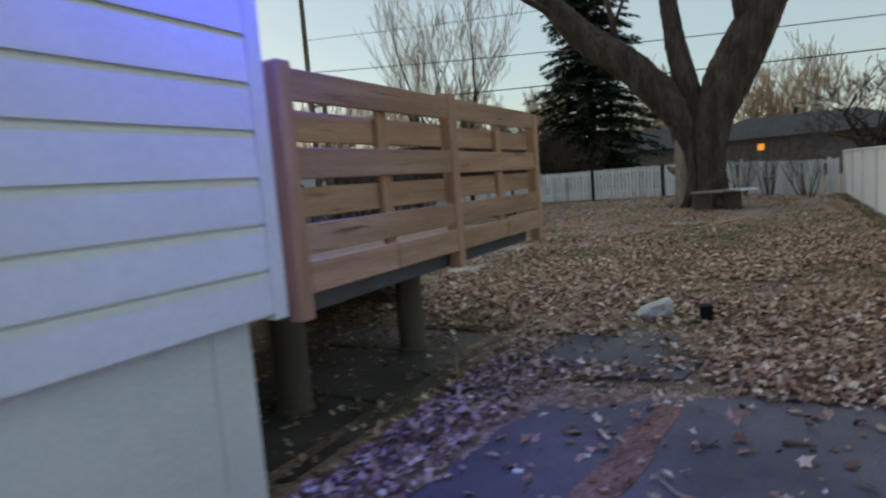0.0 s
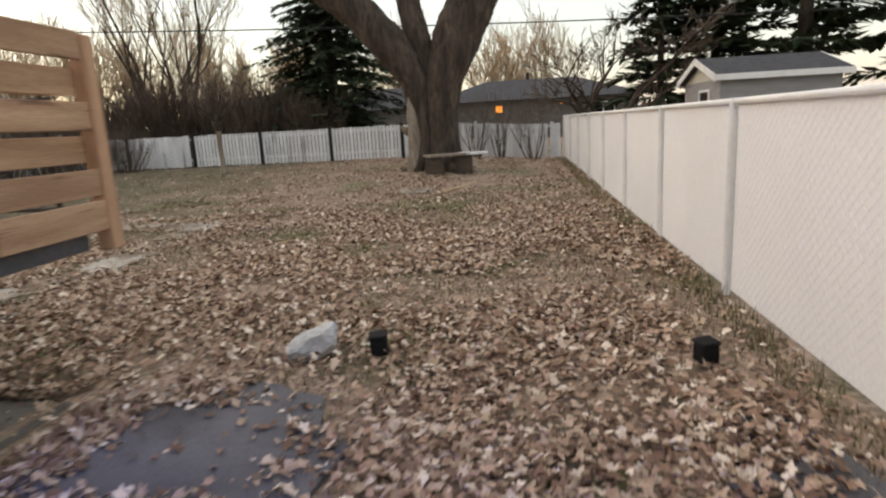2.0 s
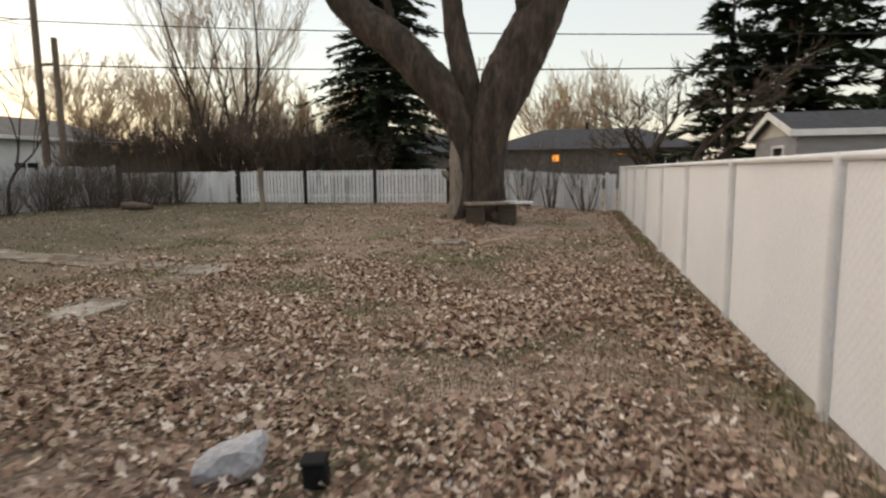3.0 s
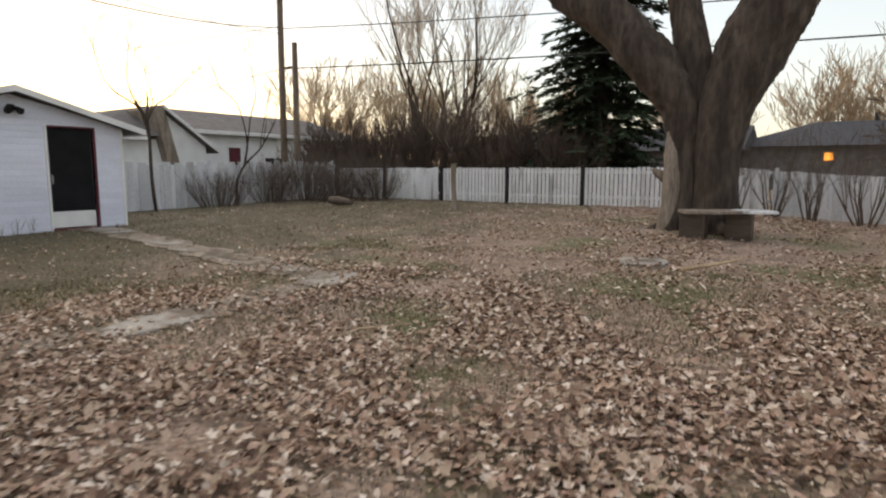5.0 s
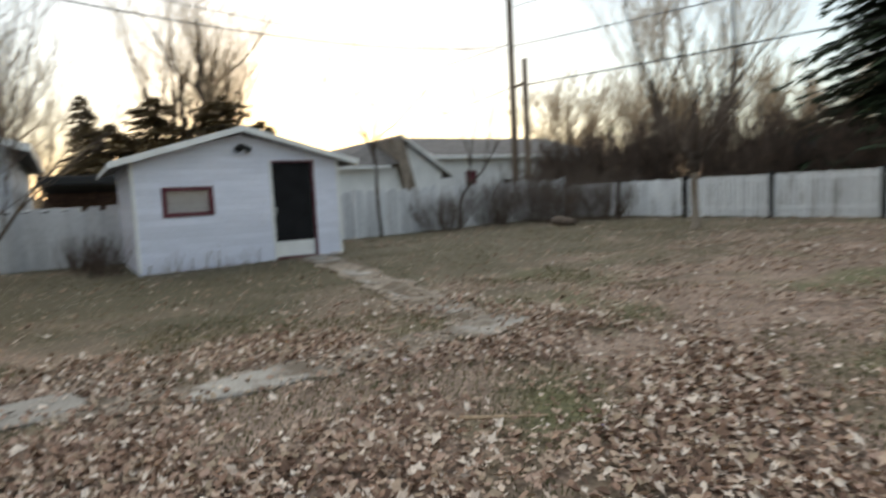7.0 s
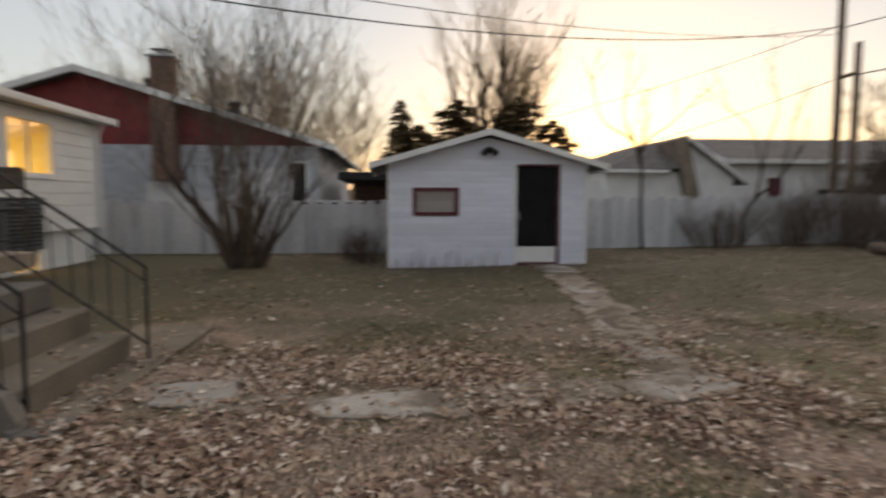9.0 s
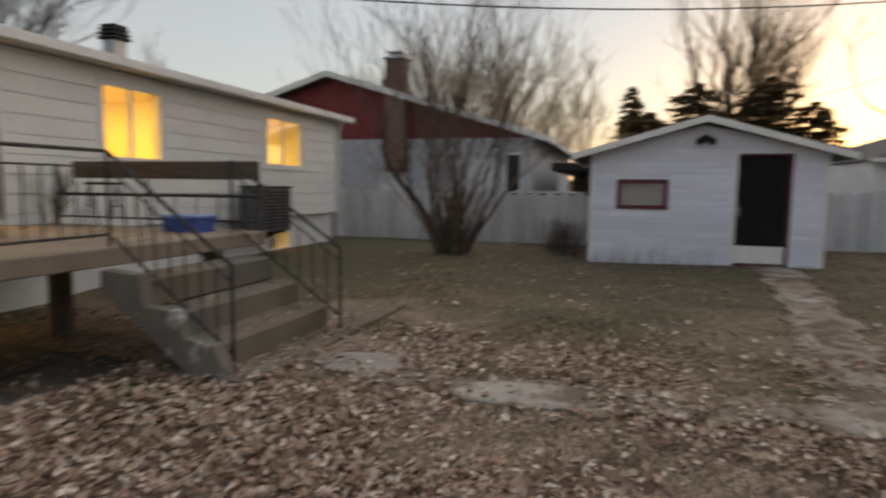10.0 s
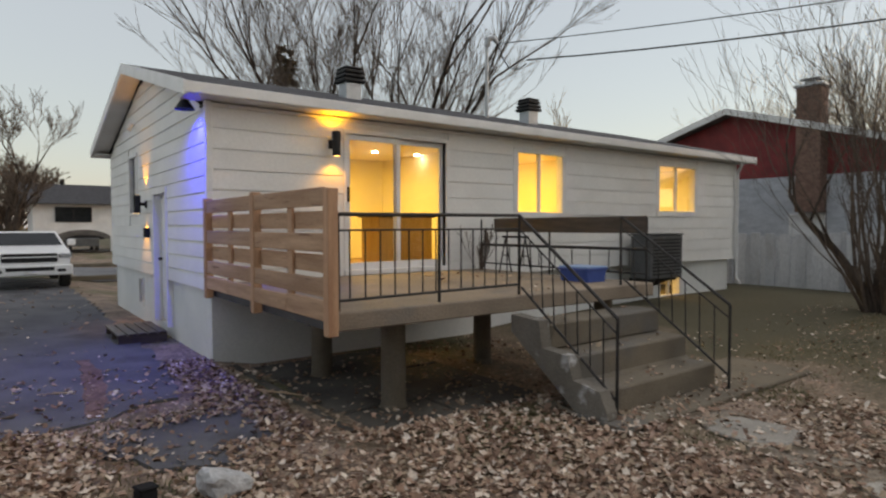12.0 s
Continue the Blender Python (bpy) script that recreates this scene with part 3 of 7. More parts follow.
def flat_stone(x, y, lx, ly, turn, seed):
    rng = random.Random(seed)
    m = MB()
    n = 14
    top, low = [], []
    for k in range(n):
        a = 2 * math.pi * k / n
        c, s = math.cos(a), math.sin(a)
        r = 1 / max(abs(c), abs(s)) ** 0.9 * (1 + rng.uniform(-0.10, 0.08))
        u, w = c * r * lx / 2, s * r * ly / 2
        px, py = x + u * math.cos(turn) - w * math.sin(turn), y + u * math.sin(turn) + w * math.cos(turn)
        top.append((px, py))
    z = gz(x, y)
    cx = lambda p, f: (x + (p[0] - x) * f, y + (p[1] - y) * f)
    m.v = [(*cx(p, 0.93), z + 0.019) for p in top] + [(*p, z + 0.008) for p in top] + [(*p, z - 0.05) for p in top]
    m.f = [tuple(range(n))]
    for a in (0, n):
        m.f += [(a + i, a + (i + 1) % n, a + n + (i + 1) % n, a + n + i) for i in range(n)]
    tagged(part("stepping_stone", m, M_PATH), "grey concrete stepping stone sunk in leaf litter", "paving stone", "stepping stones in the yard")


def worn_strip(name, line, width, label, seed):
    """Trodden bare earth along a line, with an uneven edge."""
    left, right = [], []
    for (x0, y0), (x1, y1) in zip(line, line[1:]):
        d = Vector((x1 - x0, y1 - y0)).normalized() * width / 2
        left += [(x0 - d.y, y0 + d.x), (x1 - d.y, y1 + d.x)]
        right += [(x0 + d.y, y0 - d.x), (x1 + d.y, y1 - d.x)]
    ragged_sheet(name, left + right[::-1], M_TRODDEN, 0.009, label, "path", seed=seed, wobble=0.10)


worn_strip("garden_path", [(-11.75, 12.98), (-9.0, 12.78), (-6.2, 12.42), (-4.6, 12.2)], 0.62, "trodden earth path to the shed door", 31)
worn_strip("side_path", [(-4.45, 12.0), (-4.28, 10.4), (-4.3, 9.2), (-4.75, 8.0)], 0.50, "trodden earth path between stairs and shed path", 32)
STONES = ((-4.24, 9.9, 0.46, 1.0, 0.12), (-4.40, 12.1, 0.60, 0.95, 0.35), (-4.62, 8.5, 0.55, 0.62, 0.2), (-1.58, 15.1, 0.62, 0.6, 0.4),
          (-11.0, 12.95, 1.2, 0.62, -0.08), (-8.9, 12.74, 0.9, 0.42, -0.1), (-7.85, 12.62, 0.75, 0.4, -0.05), (-6.6, 12.46, 1.0, 0.44, -0.14), (-5.35, 12.32, 0.55, 0.35, -0.2))
for k, (x, y, lx, ly, a) in enumerate(STONES):
    flat_stone(x, y, lx, ly, a, 20 + k)

# ---- the house ----
HX0, HX1, HY0, HY1 = -14.0, -1.91, -3.44, 3.44      # outer walls
SILL_Z, EAVE_Z, RIDGE_Z, FLOOR_Z = 0.845, 3.07, 4.10, 0.95
house = thing("house", (-8, 0, 0), "white lap-sided bungalow on a painted concrete foundation, windows lit", "house")
PD = (-5.40, -3.72, 0.99, 2.87)
W1 = (-8.04, -6.85, 1.80, 2.90)
W2 = (-12.3, -10.87, 1.87, 2.91)
BWS = [(-4.9, -4.05, 0.16, 0.62), (-11.95, -11.15, 0.10, 0.55)]
SD = (0.55, 1.42, 0.16, 2.16)
SW = (-1.37, -0.62, 1.81, 2.88)
SBW = (-0.98, -0.62, 0.25, 0.75)
T = 0.16
wr = walls(MB(), "y", HY1 - T, T, HX0, HX1, SILL_Z, EAVE_Z, [PD, W1, W2])
wall_rear = part("wall_rear", wr, M_SIDING, house)
siding(wall_rear, "y", HY1 + 0.002, 1, HX0 + 0.05, HX1 - 0.02, SILL_Z, EAVE_Z, 0.2425, M_SIDING, [(a - 0.05, b + 0.05, c - 0.06, d + 0.05) for a, b, c, d in (PD, W1, W2)])
ws = walls(MB(), "x", HX1 - T, T, HY0, HY1 - T - 0.003, SILL_Z, EAVE_Z, [SD[:2] + (SILL_Z - 0.01, SD[3]), SW])
ws.prism([(HY0, EAVE_Z), (HY1, EAVE_Z), (0, RIDGE_Z - 0.08)], "x", HX1 - T, HX1)
wall_side = part("wall_side", ws, M_SIDING, house)
gspan = lambda z: (-3.44 * min(1, (RIDGE_Z - 0.06 - z) / (RIDGE_Z - 0.06 - EAVE_Z)), 3.44 * min(1, (RIDGE_Z - 0.06 - z) / (RIDGE_Z - 0.06 - EAVE_Z)))
siding(wall_side, "x", HX1 + 0.002, 1, HY0 + 0.02, HY1 - 0.06, SILL_Z + 0.013, RIDGE_Z - 0.14, 0.195, M_SIDING, [(SD[0] - 0.05, SD[1] + 0.05, 0, SD[3] + 0.05), (SW[0] - 0.05, SW[1] + 0.05, SW[2] - 0.05, SW[3] + 0.05)], gspan, 0.021)
part("wall_front", walls(MB(), "y", HY0, T, HX0, HX1 - T - 0.003, SILL_Z, EAVE_Z), M_SIDING, house)
wl = walls(MB(), "x", HX0, T, HY0 + T + 0.003, HY1 - T - 0.003, SILL_Z, EAVE_Z)
wl.prism([(HY0, EAVE_Z), (HY1, EAVE_Z), (0, RIDGE_Z - 0.08)], "x", HX0, HX0 + T)
part("wall_far", wl, M_SIDING, house)
part("corner_board", MB().cbox(HX1 - 0.05, HX1 + 0.028, HY1 - 0.055, HY1 + 0.030, SILL_Z - 0.02, EAVE_Z + 0.02, 0.006), M_TRIM, house)
part("corner_board", MB().cbox(HX0 - 0.025, HX0 + 0.05, HY1 - 0.05, HY1 + 0.028, SILL_Z - 0.02, EAVE_Z, 0.006), M_TRIM, house)
# foundation
part("foundation_rear", walls(MB(), "y", HY1 - 0.33, 0.20, HX0 + 0.04, HX1 - 0.06, -0.4, SILL_Z + 0.02, BWS), M_FOUND, house)
part("foundation_side", walls(MB(), "x", HX1 - 0.26, 0.20, HY0 + 0.04, HY1 - 0.335, -0.4, SILL_Z + 0.02, [SD[:2] + (SD[2], SILL_Z + 0.03), SBW]), M_FOUND, house)
part("foundation_front", walls(MB(), "y", HY0 + 0.04, 0.20, HX0 + 0.04, HX1 - 0.265, -0.4, SILL_Z + 0.02), M_FOUND, house)
part("foundation_far", walls(MB(), "x", HX0 + 0.04, 0.20, HY0 + 0.25, HY1 - 0.335, -0.4, SILL_Z + 0.02), M_FOUND, house)
# roof
OX0, OX1, OY = HX0 - 0.33, -1.60, 3.76
roof_mb = MB()
for s in (-1, 1):
    roof_mb.prism([(0, RIDGE_Z + 0.10), (s * OY, 3.22), (s * OY, 3.12), (0, RIDGE_Z)], "x", OX0, OX1)
roof = part("roof", roof_mb, M_SHINGLE, house, "dark asphalt shingle roof")
part("soffit_rear", MB().box(OX0 + 0.03, OX1 - 0.03, HY1 - 0.1, OY - 0.03, EAVE_Z + 0.02, EAVE_Z + 0.04), M_SOFFIT, house)
part("soffit_front", MB().box(OX0 + 0.03, OX1 - 0.03, -OY + 0.03, HY0 + 0.1, EAVE_Z + 0.02, EAVE_Z + 0.04), M_SOFFIT, house)
part("fascia_rear", MB().cbox(OX0 - 0.01, OX1 + 0.012, OY, OY + 0.025, 3.09, 3.215, 0.006), M_TRIM, house)
part("fascia_front", MB().cbox(OX0 - 0.01, OX1 + 0.012, -OY - 0.025, -OY, 3.06, 3.225, 0.006), M_TRIM, house)
for xo in (OX1, OX0 - 0.025):
    for s in (-1, 1):
        part("rake_board", MB().prism([(0, RIDGE_Z + 0.105), (s * (OY + 0.02), 3.225), (s * (OY + 0.02), 3.06), (0, RIDGE_Z - 0.06)], "x", xo, xo + 0.026), M_TRIM, house)
for s in (-1, 1):
    part("rake_soffit", MB().prism([(0, RIDGE_Z - 0.02), (s * OY, 3.10), (s * OY, 3.085), (0, RIDGE_Z - 0.035)], "x", HX1 + 0.03, OX1), M_SOFFIT, house)
part("downspout", MB().tube([(-13.8, 3.72, 3.06), (-13.93, 3.55, 2.86), (-13.98, 3.52, 2.5), (-13.98, 3.52, 0.4), (-13.98, 3.62, 0.25)], 0.035, 8), M_TRIM, house)
# patio door
door = part("patio_door", MB().cbox(PD[0] - 0.05, PD[1] + 0.05, HY1 - 0.12, HY1 + 0.035, PD[3], PD[3] + 0.055), M_TRIM, house, "white sliding glass patio door")
part("door_sill", MB().cbox(PD[0] - 0.05, PD[1] + 0.05, HY1 - 0.12, HY1 + 0.06, PD[2] - 0.04, PD[2] + 0.03), M_TRIM, door)
for a, b in ((PD[0] - 0.05, PD[0]), (PD[1], PD[1] + 0.05)):
    part("door_jamb", MB().cbox(a, b, HY1 - 0.12, HY1 + 0.035, PD[2] + 0.03, PD[3]), M_TRIM, door)
mid = (PD[0] + PD[1]) / 2
for a, b, y in ((PD[0], mid + 0.04, HY1 - 0.09), (mid - 0.04, PD[1], HY1 - 0.045)):
    leaf = part("sliding_panel", MB().cbox(a, b, y, y + 0.035, PD[3] - 0.075, PD[3], 0.005).cbox(a, b, y, y + 0.035, PD[2] + 0.03, PD[2] + 0.13, 0.005).cbox(a, a + 0.065, y, y + 0.035, PD[2] + 0.13, PD[3] - 0.075, 0.005).cbox(b - 0.065, b, y, y + 0.035, PD[2] + 0.13, PD[3] - 0.075, 0.005), M_TRIM, door)
    pn = part("pane", MB().box(a + 0.065, b - 0.065, y + 0.014, y + 0.020, PD[2] + 0.13, PD[3] - 0.075), M_GLASS, leaf)
    pn.visible_shadow = False
    hx = b - 0.03 if y > HY1 - 0.06 else b - 0.04
    part("door_handle", MB().cbox(hx - 0.015, hx + 0.015, y + 0.035, y + 0.075, 1.95, 2.15, 0.006), M_IRON, leaf)
window_unit("window_1", house, "y", HY1, 1, *W1)
window_unit("window_2", house, "y", HY1, 1, *W2)
for nm, o in (("window_1", W1), ("window_2", W2)):
    part("window_casing", MB().cbox(o[0] - 0.05, o[1] + 0.05, HY1, HY1 + 0.03, o[3], o[3] + 0.05).cbox(o[0] - 0.05, o[1] + 0.05, HY1, HY1 + 0.045, o[2] - 0.055, o[2]).cbox(o[0] - 0.05, o[0], HY1, HY1 + 0.03, o[2], o[3]).cbox(o[1], o[1] + 0.05, HY1, HY1 + 0.03, o[2], o[3]), M_TRIM, house)
for o in BWS:
    window_unit("basement_window", house, "y", HY1 - 0.13, 1, *o, w=0.04)
window_unit("side_window", house, "x", HX1, 1, *SW, glass_mat=M_DARKGLASS)
window_unit("basement_window", house, "x", HX1 - 0.06, 1, *SBW, w=0.04, panes=1, glass_mat=M_DARKGLASS)
# side door, set back in its opening
sdoor = part("side_door", MB().cbox(HX1 - 0.14, HX1 - 0.09, SD[0] + 0.05, SD[1] - 0.05, SD[2] + 0.03, SD[3] - 0.05), M_TRIM, house, "white panelled side door")
for za, zb in ((0.32, 0.95), (1.05, 1.95)):
    for ya in (SD[0] + 0.13, SD[0] + 0.46):
        part("door_panel", MB().cbox(HX1 - 0.092, HX1 - 0.078, ya, ya + 0.26, za, zb, 0.006), M_TRIM, sdoor)
part("door_handle", MB().tube([(HX1 - 0.09, SD[0] + 0.1, 1.12), (HX1 - 0.03, SD[0] + 0.1, 1.12)], 0.022, 8), M_IRON, sdoor)
for a, b in ((SD[0] - 0.02, SD[0] + 0.048), (SD[1] - 0.048, SD[1] + 0.02)):
    part("door_jamb", MB().cbox(HX1 - 0.15, HX1 + 0.03, a, b, SD[2], SD[3] - 0.05), M_TRIM, house)
part("door_head", MB().cbox(HX1 - 0.15, HX1 + 0.032, SD[0] - 0.02, SD[1] + 0.02, SD[3] - 0.05, SD[3] + 0.04), M_TRIM, house)
# rooms behind the windows
part("interior_floor", MB().box(HX0 + T, HX1 - T, HY0 + T, HY1 - T, FLOOR_Z - 0.16, FLOOR_Z - 0.01), M_INTFLOOR, house)
part("interior_ceiling", MB().box(HX0 + T, HX1 - T, HY0 + T, HY1 - T, 3.02, 3.06), M_INT, house)
inner = walls(MB(), "y", -0.6, 0.1, HX0 + T, HX1 - T, FLOOR_Z, 3.02, [(-7.6, -6.7, FLOOR_Z, 2.9)])
walls(inner, "x", -6.78, 0.1, -0.5, HY1 - T, FLOOR_Z, 3.02)
walls(inner, "x", -9.6, 0.1, -0.5, HY1 - T, FLOOR_Z, 3.02)
walls(inner, "y", HY1 - T - 0.02, 0.016, HX0 + T, HX1 - T, FLOOR_Z, 3.02, [PD, W1, W2])
part("interior_wall", inner, M_INT, house)
part("basement_lining", walls(MB(), "y", 0.6, 0.1, HX0 + 0.3, HX1 - 0.3, -0.39, 0.75), M_INT, house)
part("basement_floor", MB().box(HX0 + 0.26, HX1 - 0.26, HY0 + 0.26, HY1 - 0.26, -0.42, -0.36), M_CONC, house)
for lx, ly in ((-5.64, 0.94), (-6.55, 1.0), (-4.3, 0.9), (-7.3, 1.8), (-11.4, 1.6)):
    dl = MB().tube([(lx, ly, 3.018), (lx, ly, 2.998)], 0.05, 14)
    tagged(part("ceiling_downlight", dl, M_DOWNLIGHT), "small round recessed ceiling light, lit", "ceiling light", "downlights of the house")
cab = thing("kitchen_island", (-5.55, 1.9, FLOOR_Z), "oak kitchen island standing behind the patio door", "cabinet")
part("body", MB().cbox(-6.05, -4.98, 1.6, 2.2, FLOOR_Z, FLOOR_Z + 0.82, 0.01), M_CABINET, cab)
part("worktop", MB().cbox(-6.09, -4.94, 1.55, 2.25, FLOOR_Z + 0.82, FLOOR_Z + 0.86, 0.01), M_DARKW, cab)
cab2 = thing("cupboard", (-7.05, 0.4, FLOOR_Z), "tall pale cupboard seen through the window", "cupboard")
part("body", MB().cbox(-7.35, -6.75, -0.45, 0.1, FLOOR_Z, FLOOR_Z + 1.55, 0.01), M_CABINET, cab2)

def roof_vent(x, y):
    zb = RIDGE_Z + 0.10 - abs(y) * (RIDGE_Z + 0.10 - 3.22) / OY
    v = thing("roof_vent", (x, y, zb - 0.03), "galvanised box roof vent with a black louvred cap", "roof vent", "vents on the house roof")
    part("base", MB().cbox(x - 0.14, x + 0.14, y - 0.14, y + 0.14, zb - 0.05, zb + 0.24, 0.01), M_GALV, v)
    for k in range(3):
        part("louvre", MB().cbox(x - 0.2 + 0.012 * k, x + 0.2 - 0.012 * k, y - 0.2 + 0.012 * k, y + 0.2 - 0.012 * k, zb + 0.24 + k * 0.075, zb + 0.295 + k * 0.075, 0.014), M_BLACK, v)
    part("cap", MB().cbox(x - 0.16, x + 0.16, y - 0.16, y + 0.16, zb + 0.455, zb + 0.50, 0.015), M_BLACK, v)


roof_vent(-4.72, 1.7)
roof_vent(-8.9, 1.7)
mast = thing("service_mast", (-7.9, 1.5, 3.75), "grey steel electric service mast with a curved head on the roof", "service mast")
MAST = (-7.92, 1.5)
part("pipe", MB().tube([(*MAST, 3.70), (*MAST, 5.25)], 0.035, 10), M_GALV, mast)
part("weatherhead", MB().tube([(*MAST, 5.22), (MAST[0] - 0.02, MAST[1] + 0.02, 5.36), (MAST[0] - 0.12, MAST[1] + 0.06, 5.40), (MAST[0] - 0.2, MAST[1] + 0.1, 5.30)], [0.06, 0.065, 0.06, 0.04], 10), M_GALV, mast)
part("drip_loop", MB().tube([(MAST[0] - 0.2, MAST[1] + 0.1, 5.3), (MAST[0] - 0.3, MAST[1] + 0.15, 5.0), (MAST[0] - 0.42, MAST[1] + 0.2, 4.82), (MAST[0] - 0.6, MAST[1] + 0.3, 4.80), (MAST[0] - 0.75, MAST[1] + 0.36, 4.92)], 0.012, 5), M_BLACK, mast)


def sconce(axis, x, y, z0, z1, label):
    """An up-and-down cylinder lamp on a wall."""
    s = thing("wall_sconce", (x, y, z0), label, "wall lamp", "up-and-down wall lamps")
    part("cylinder", MB().tube([(x, y, z0), (x, y, z0 + 0.012), (x, y, z1 - 0.012), (x, y, z1)], [0.05, 0.055, 0.055, 0.05], 16), M_BLACK, s)
    zm = (z0 + z1) / 2
    w = (x, HY1 + 0.02, zm) if axis == "y" else (HX1 + 0.02, y, zm)
    part("bracket", MB().tube([w, (x, y, zm)], 0.025, 8), M_BLACK, s)
    bp = MB().cbox(x - 0.05, x + 0.05, HY1 + 0.02, HY1 + 0.035, zm - 0.06, zm + 0.06) if axis == "y" else MB().cbox(HX1 + 0.02, HX1 + 0.035, y - 0.05, y + 0.05, zm - 0.06, zm + 0.06)
    part("back_plate", bp, M_BLACK, s)
    for z, d in ((z0 - 0.0005, -1), (z1 + 0.0005, 1)):
        part("lens", MB().tube([(x, y, z), (x, y, z + d * 0.0015)], 0.034, 14), M_BULB, s, "glowing warm lens")


sconce("y", -3.50, 3.60, 2.54, 2.86, "black cylinder wall lamp glowing warm up and down")
sconce("x", -1.75, 0.08, 1.84, 2.12, "black cylinder wall lamp on the side wall, lit")
goose = thing("gooseneck_flood", (-1.70, 3.31, 3.060), "black gooseneck barn lamp with a blue bulb", "flood lamp")
part("arm", MB().tube([(HX1 + 0.02, 3.31, 3.060), (-1.82, 3.31, 3.110), (-1.74, 3.31, 3.130), (-1.70, 3.31, 3.100)], 0.014, 8), M_BLACK, goose)
part("back_plate", MB().tube([(HX1 + 0.015, 3.31, 3.060), (HX1 + 0.035, 3.31, 3.060)], 0.05, 12), M_BLACK, goose)
part("shade", MB().tube([(-1.70, 3.31, 3.110), (-1.70, 3.31, 3.080), (-1.70, 3.31, 3.040), (-1.70, 3.31, 2.980)], [0.03, 0.05, 0.075, 0.115], 18, cap=False), M_BLACK, goose)
part("bulb", MB().tube([(-1.70, 3.31, 3.070), (-1.70, 3.31, 3.035), (-1.70, 3.31, 3.005)], [0.015, 0.03, 0.02], 10), M_BLUEBULB, goose, "blue glowing bulb")
cam_w = thing("security_camera", (-1.85, -0.9, 3.25), "small white dome camera under the gable", "security camera")
part("dome", MB().tube([(-1.88, -0.75, 3.38), (-1.83, -0.75, 3.36), (-1.80, -0.75, 3.30), (-1.82, -0.75, 3.25)], [0.03, 0.05, 0.05, 0.02], 10), M_TRIM, cam_w)
mailbox = thing("mailbox", (-1.83, 0.30, 1.42), "small black mailbox on the side wall", "mailbox")
part("box", MB().cbox(-1.885, -1.80, 0.24, 0.36, 1.45, 1.60, 0.015), M_BLACK, mailbox)
step_t = thing("door_step", (-1.55, 1.0, 0), "dark wooden pallet step at the side door", "step")
for k in range(5):
    part("board", MB().cbox(-1.84 + k * 0.13, -1.73 + k * 0.13, 0.45, 1.6, 0.11, 0.14, 0.005), M_DARKW, step_t)
for y in (0.5, 1.0, 1.5):
    part("bearer", MB().cbox(-1.84, -1.22, y, y + 0.08, -0.01, 0.11, 0.005), M_DARKW, step_t)
hp = thing("heat_pump", (-10.3, 3.8, 0.58), "dark grey outdoor heat pump bracketed on the house wall", "heat pump")
part("casing", MB().cbox(-10.85, -9.75, 3.62, 4.05, 0.60, 1.44, 0.025), M_GREYBOX, hp)
part("lid", MB().cbox(-10.87, -9.73, 3.60, 4.07, 1.44, 1.475, 0.012), M_GREYBOX, hp)
for k in range(11):
    z = 0.68 + k * 0.066
    part("grille_slat", MB().cbox(-10.75, -9.85, 4.05, 4.066, z, z + 0.03, 0.004), M_BLACK, hp)
for x in (-10.65, -9.95):
    part("bracket", MB().cbox(x - 0.025, x + 0.025, HY1 + 0.02, 4.02, 0.55, 0.60, 0.005).prism([(HY1 + 0.02, 0.55), (HY1 + 0.02, 0.38), (HY1 + 0.05, 0.38), (3.90, 0.55)], "x", x - 0.012, x + 0.012), M_IRON, hp)

# ---- deck and stairs ----
DX0, DX1, DY0, DY1, DZ = -6.08, -1.97, 3.475, 6.60, 0.95
deck = thing("deck", (-4, 5.2, 0), "raised concrete deck on round pillars behind the house", "deck")
part("slab", MB().cbox(DX0, DX1, DY0, DY1, 0.80, DZ, 0.012), M_DECK, deck)
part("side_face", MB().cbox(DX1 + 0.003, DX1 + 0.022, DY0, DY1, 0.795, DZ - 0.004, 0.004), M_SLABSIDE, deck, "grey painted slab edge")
for x, y, r in ((-2.86, 5.98, 0.118), (-2.86, 4.45, 0.118), (-4.80, 5.0, 0.112), (-5.85, 6.05, 0.115)):
    pil = MB()
    pil.tube([(x, y, -0.2), (x, y, -0.06), (x, y, -0.045), (x, y, 0.78), (x, y, 0.80)], [r + 0.012, r + 0.012, r, r * 0.98, r], 20, cap=True)
    part("pillar", pil, M_CONC, deck)
screen = thing("privacy_screen", (-1.93, 5.1, 0.79), "new cedar privacy screen of horizontal boards with gaps", "privacy screen")
SX = -1.90
for y in (3.54, 5.10, 6.68):
    part("post", MB().cbox(SX - 0.02, SX + 0.068, y - 0.045, y + 0.045, 0.79, 1.93 + (0.01 if y < 5.5 else -0.03), 0.007), M_CEDAR_V, screen)
rng = random.Random(5)
for y0, ym, y1 in ((3.588, 4.32, 5.052), (5.148, 5.92, 6.632)):
    part("batten", MB().cbox(SX - 0.001, SX + 0.029, ym - 0.05, ym + 0.05, 0.95, 1.895, 0.006), M_CEDAR_V, screen)
    for k in range(6):
        zt = 1.912 - k * 0.173 + rng.uniform(-0.004, 0.004)
        zb = zt - 0.139 - rng.uniform(0, 0.005)
        # the rows pass by turns outside and inside the batten; the lowest is doubled by two short boards
        xa = SX + 0.030 if k % 2 == 0 else SX - 0.028
        if k < 5:
            part("board", MB().cbox(xa, xa + 0.026, y0, y1, zb, zt, 0.005), M_CEDAR, screen)
        else:
            for a, b in ((y0, ym - 0.003), (ym + 0.003, y1)):
                part("board", MB().cbox(SX + 0.034, SX + 0.064, a, b, zb - 0.006, zt + rng.uniform(-0.006, 0.012), 0.005), M_CEDAR, screen)


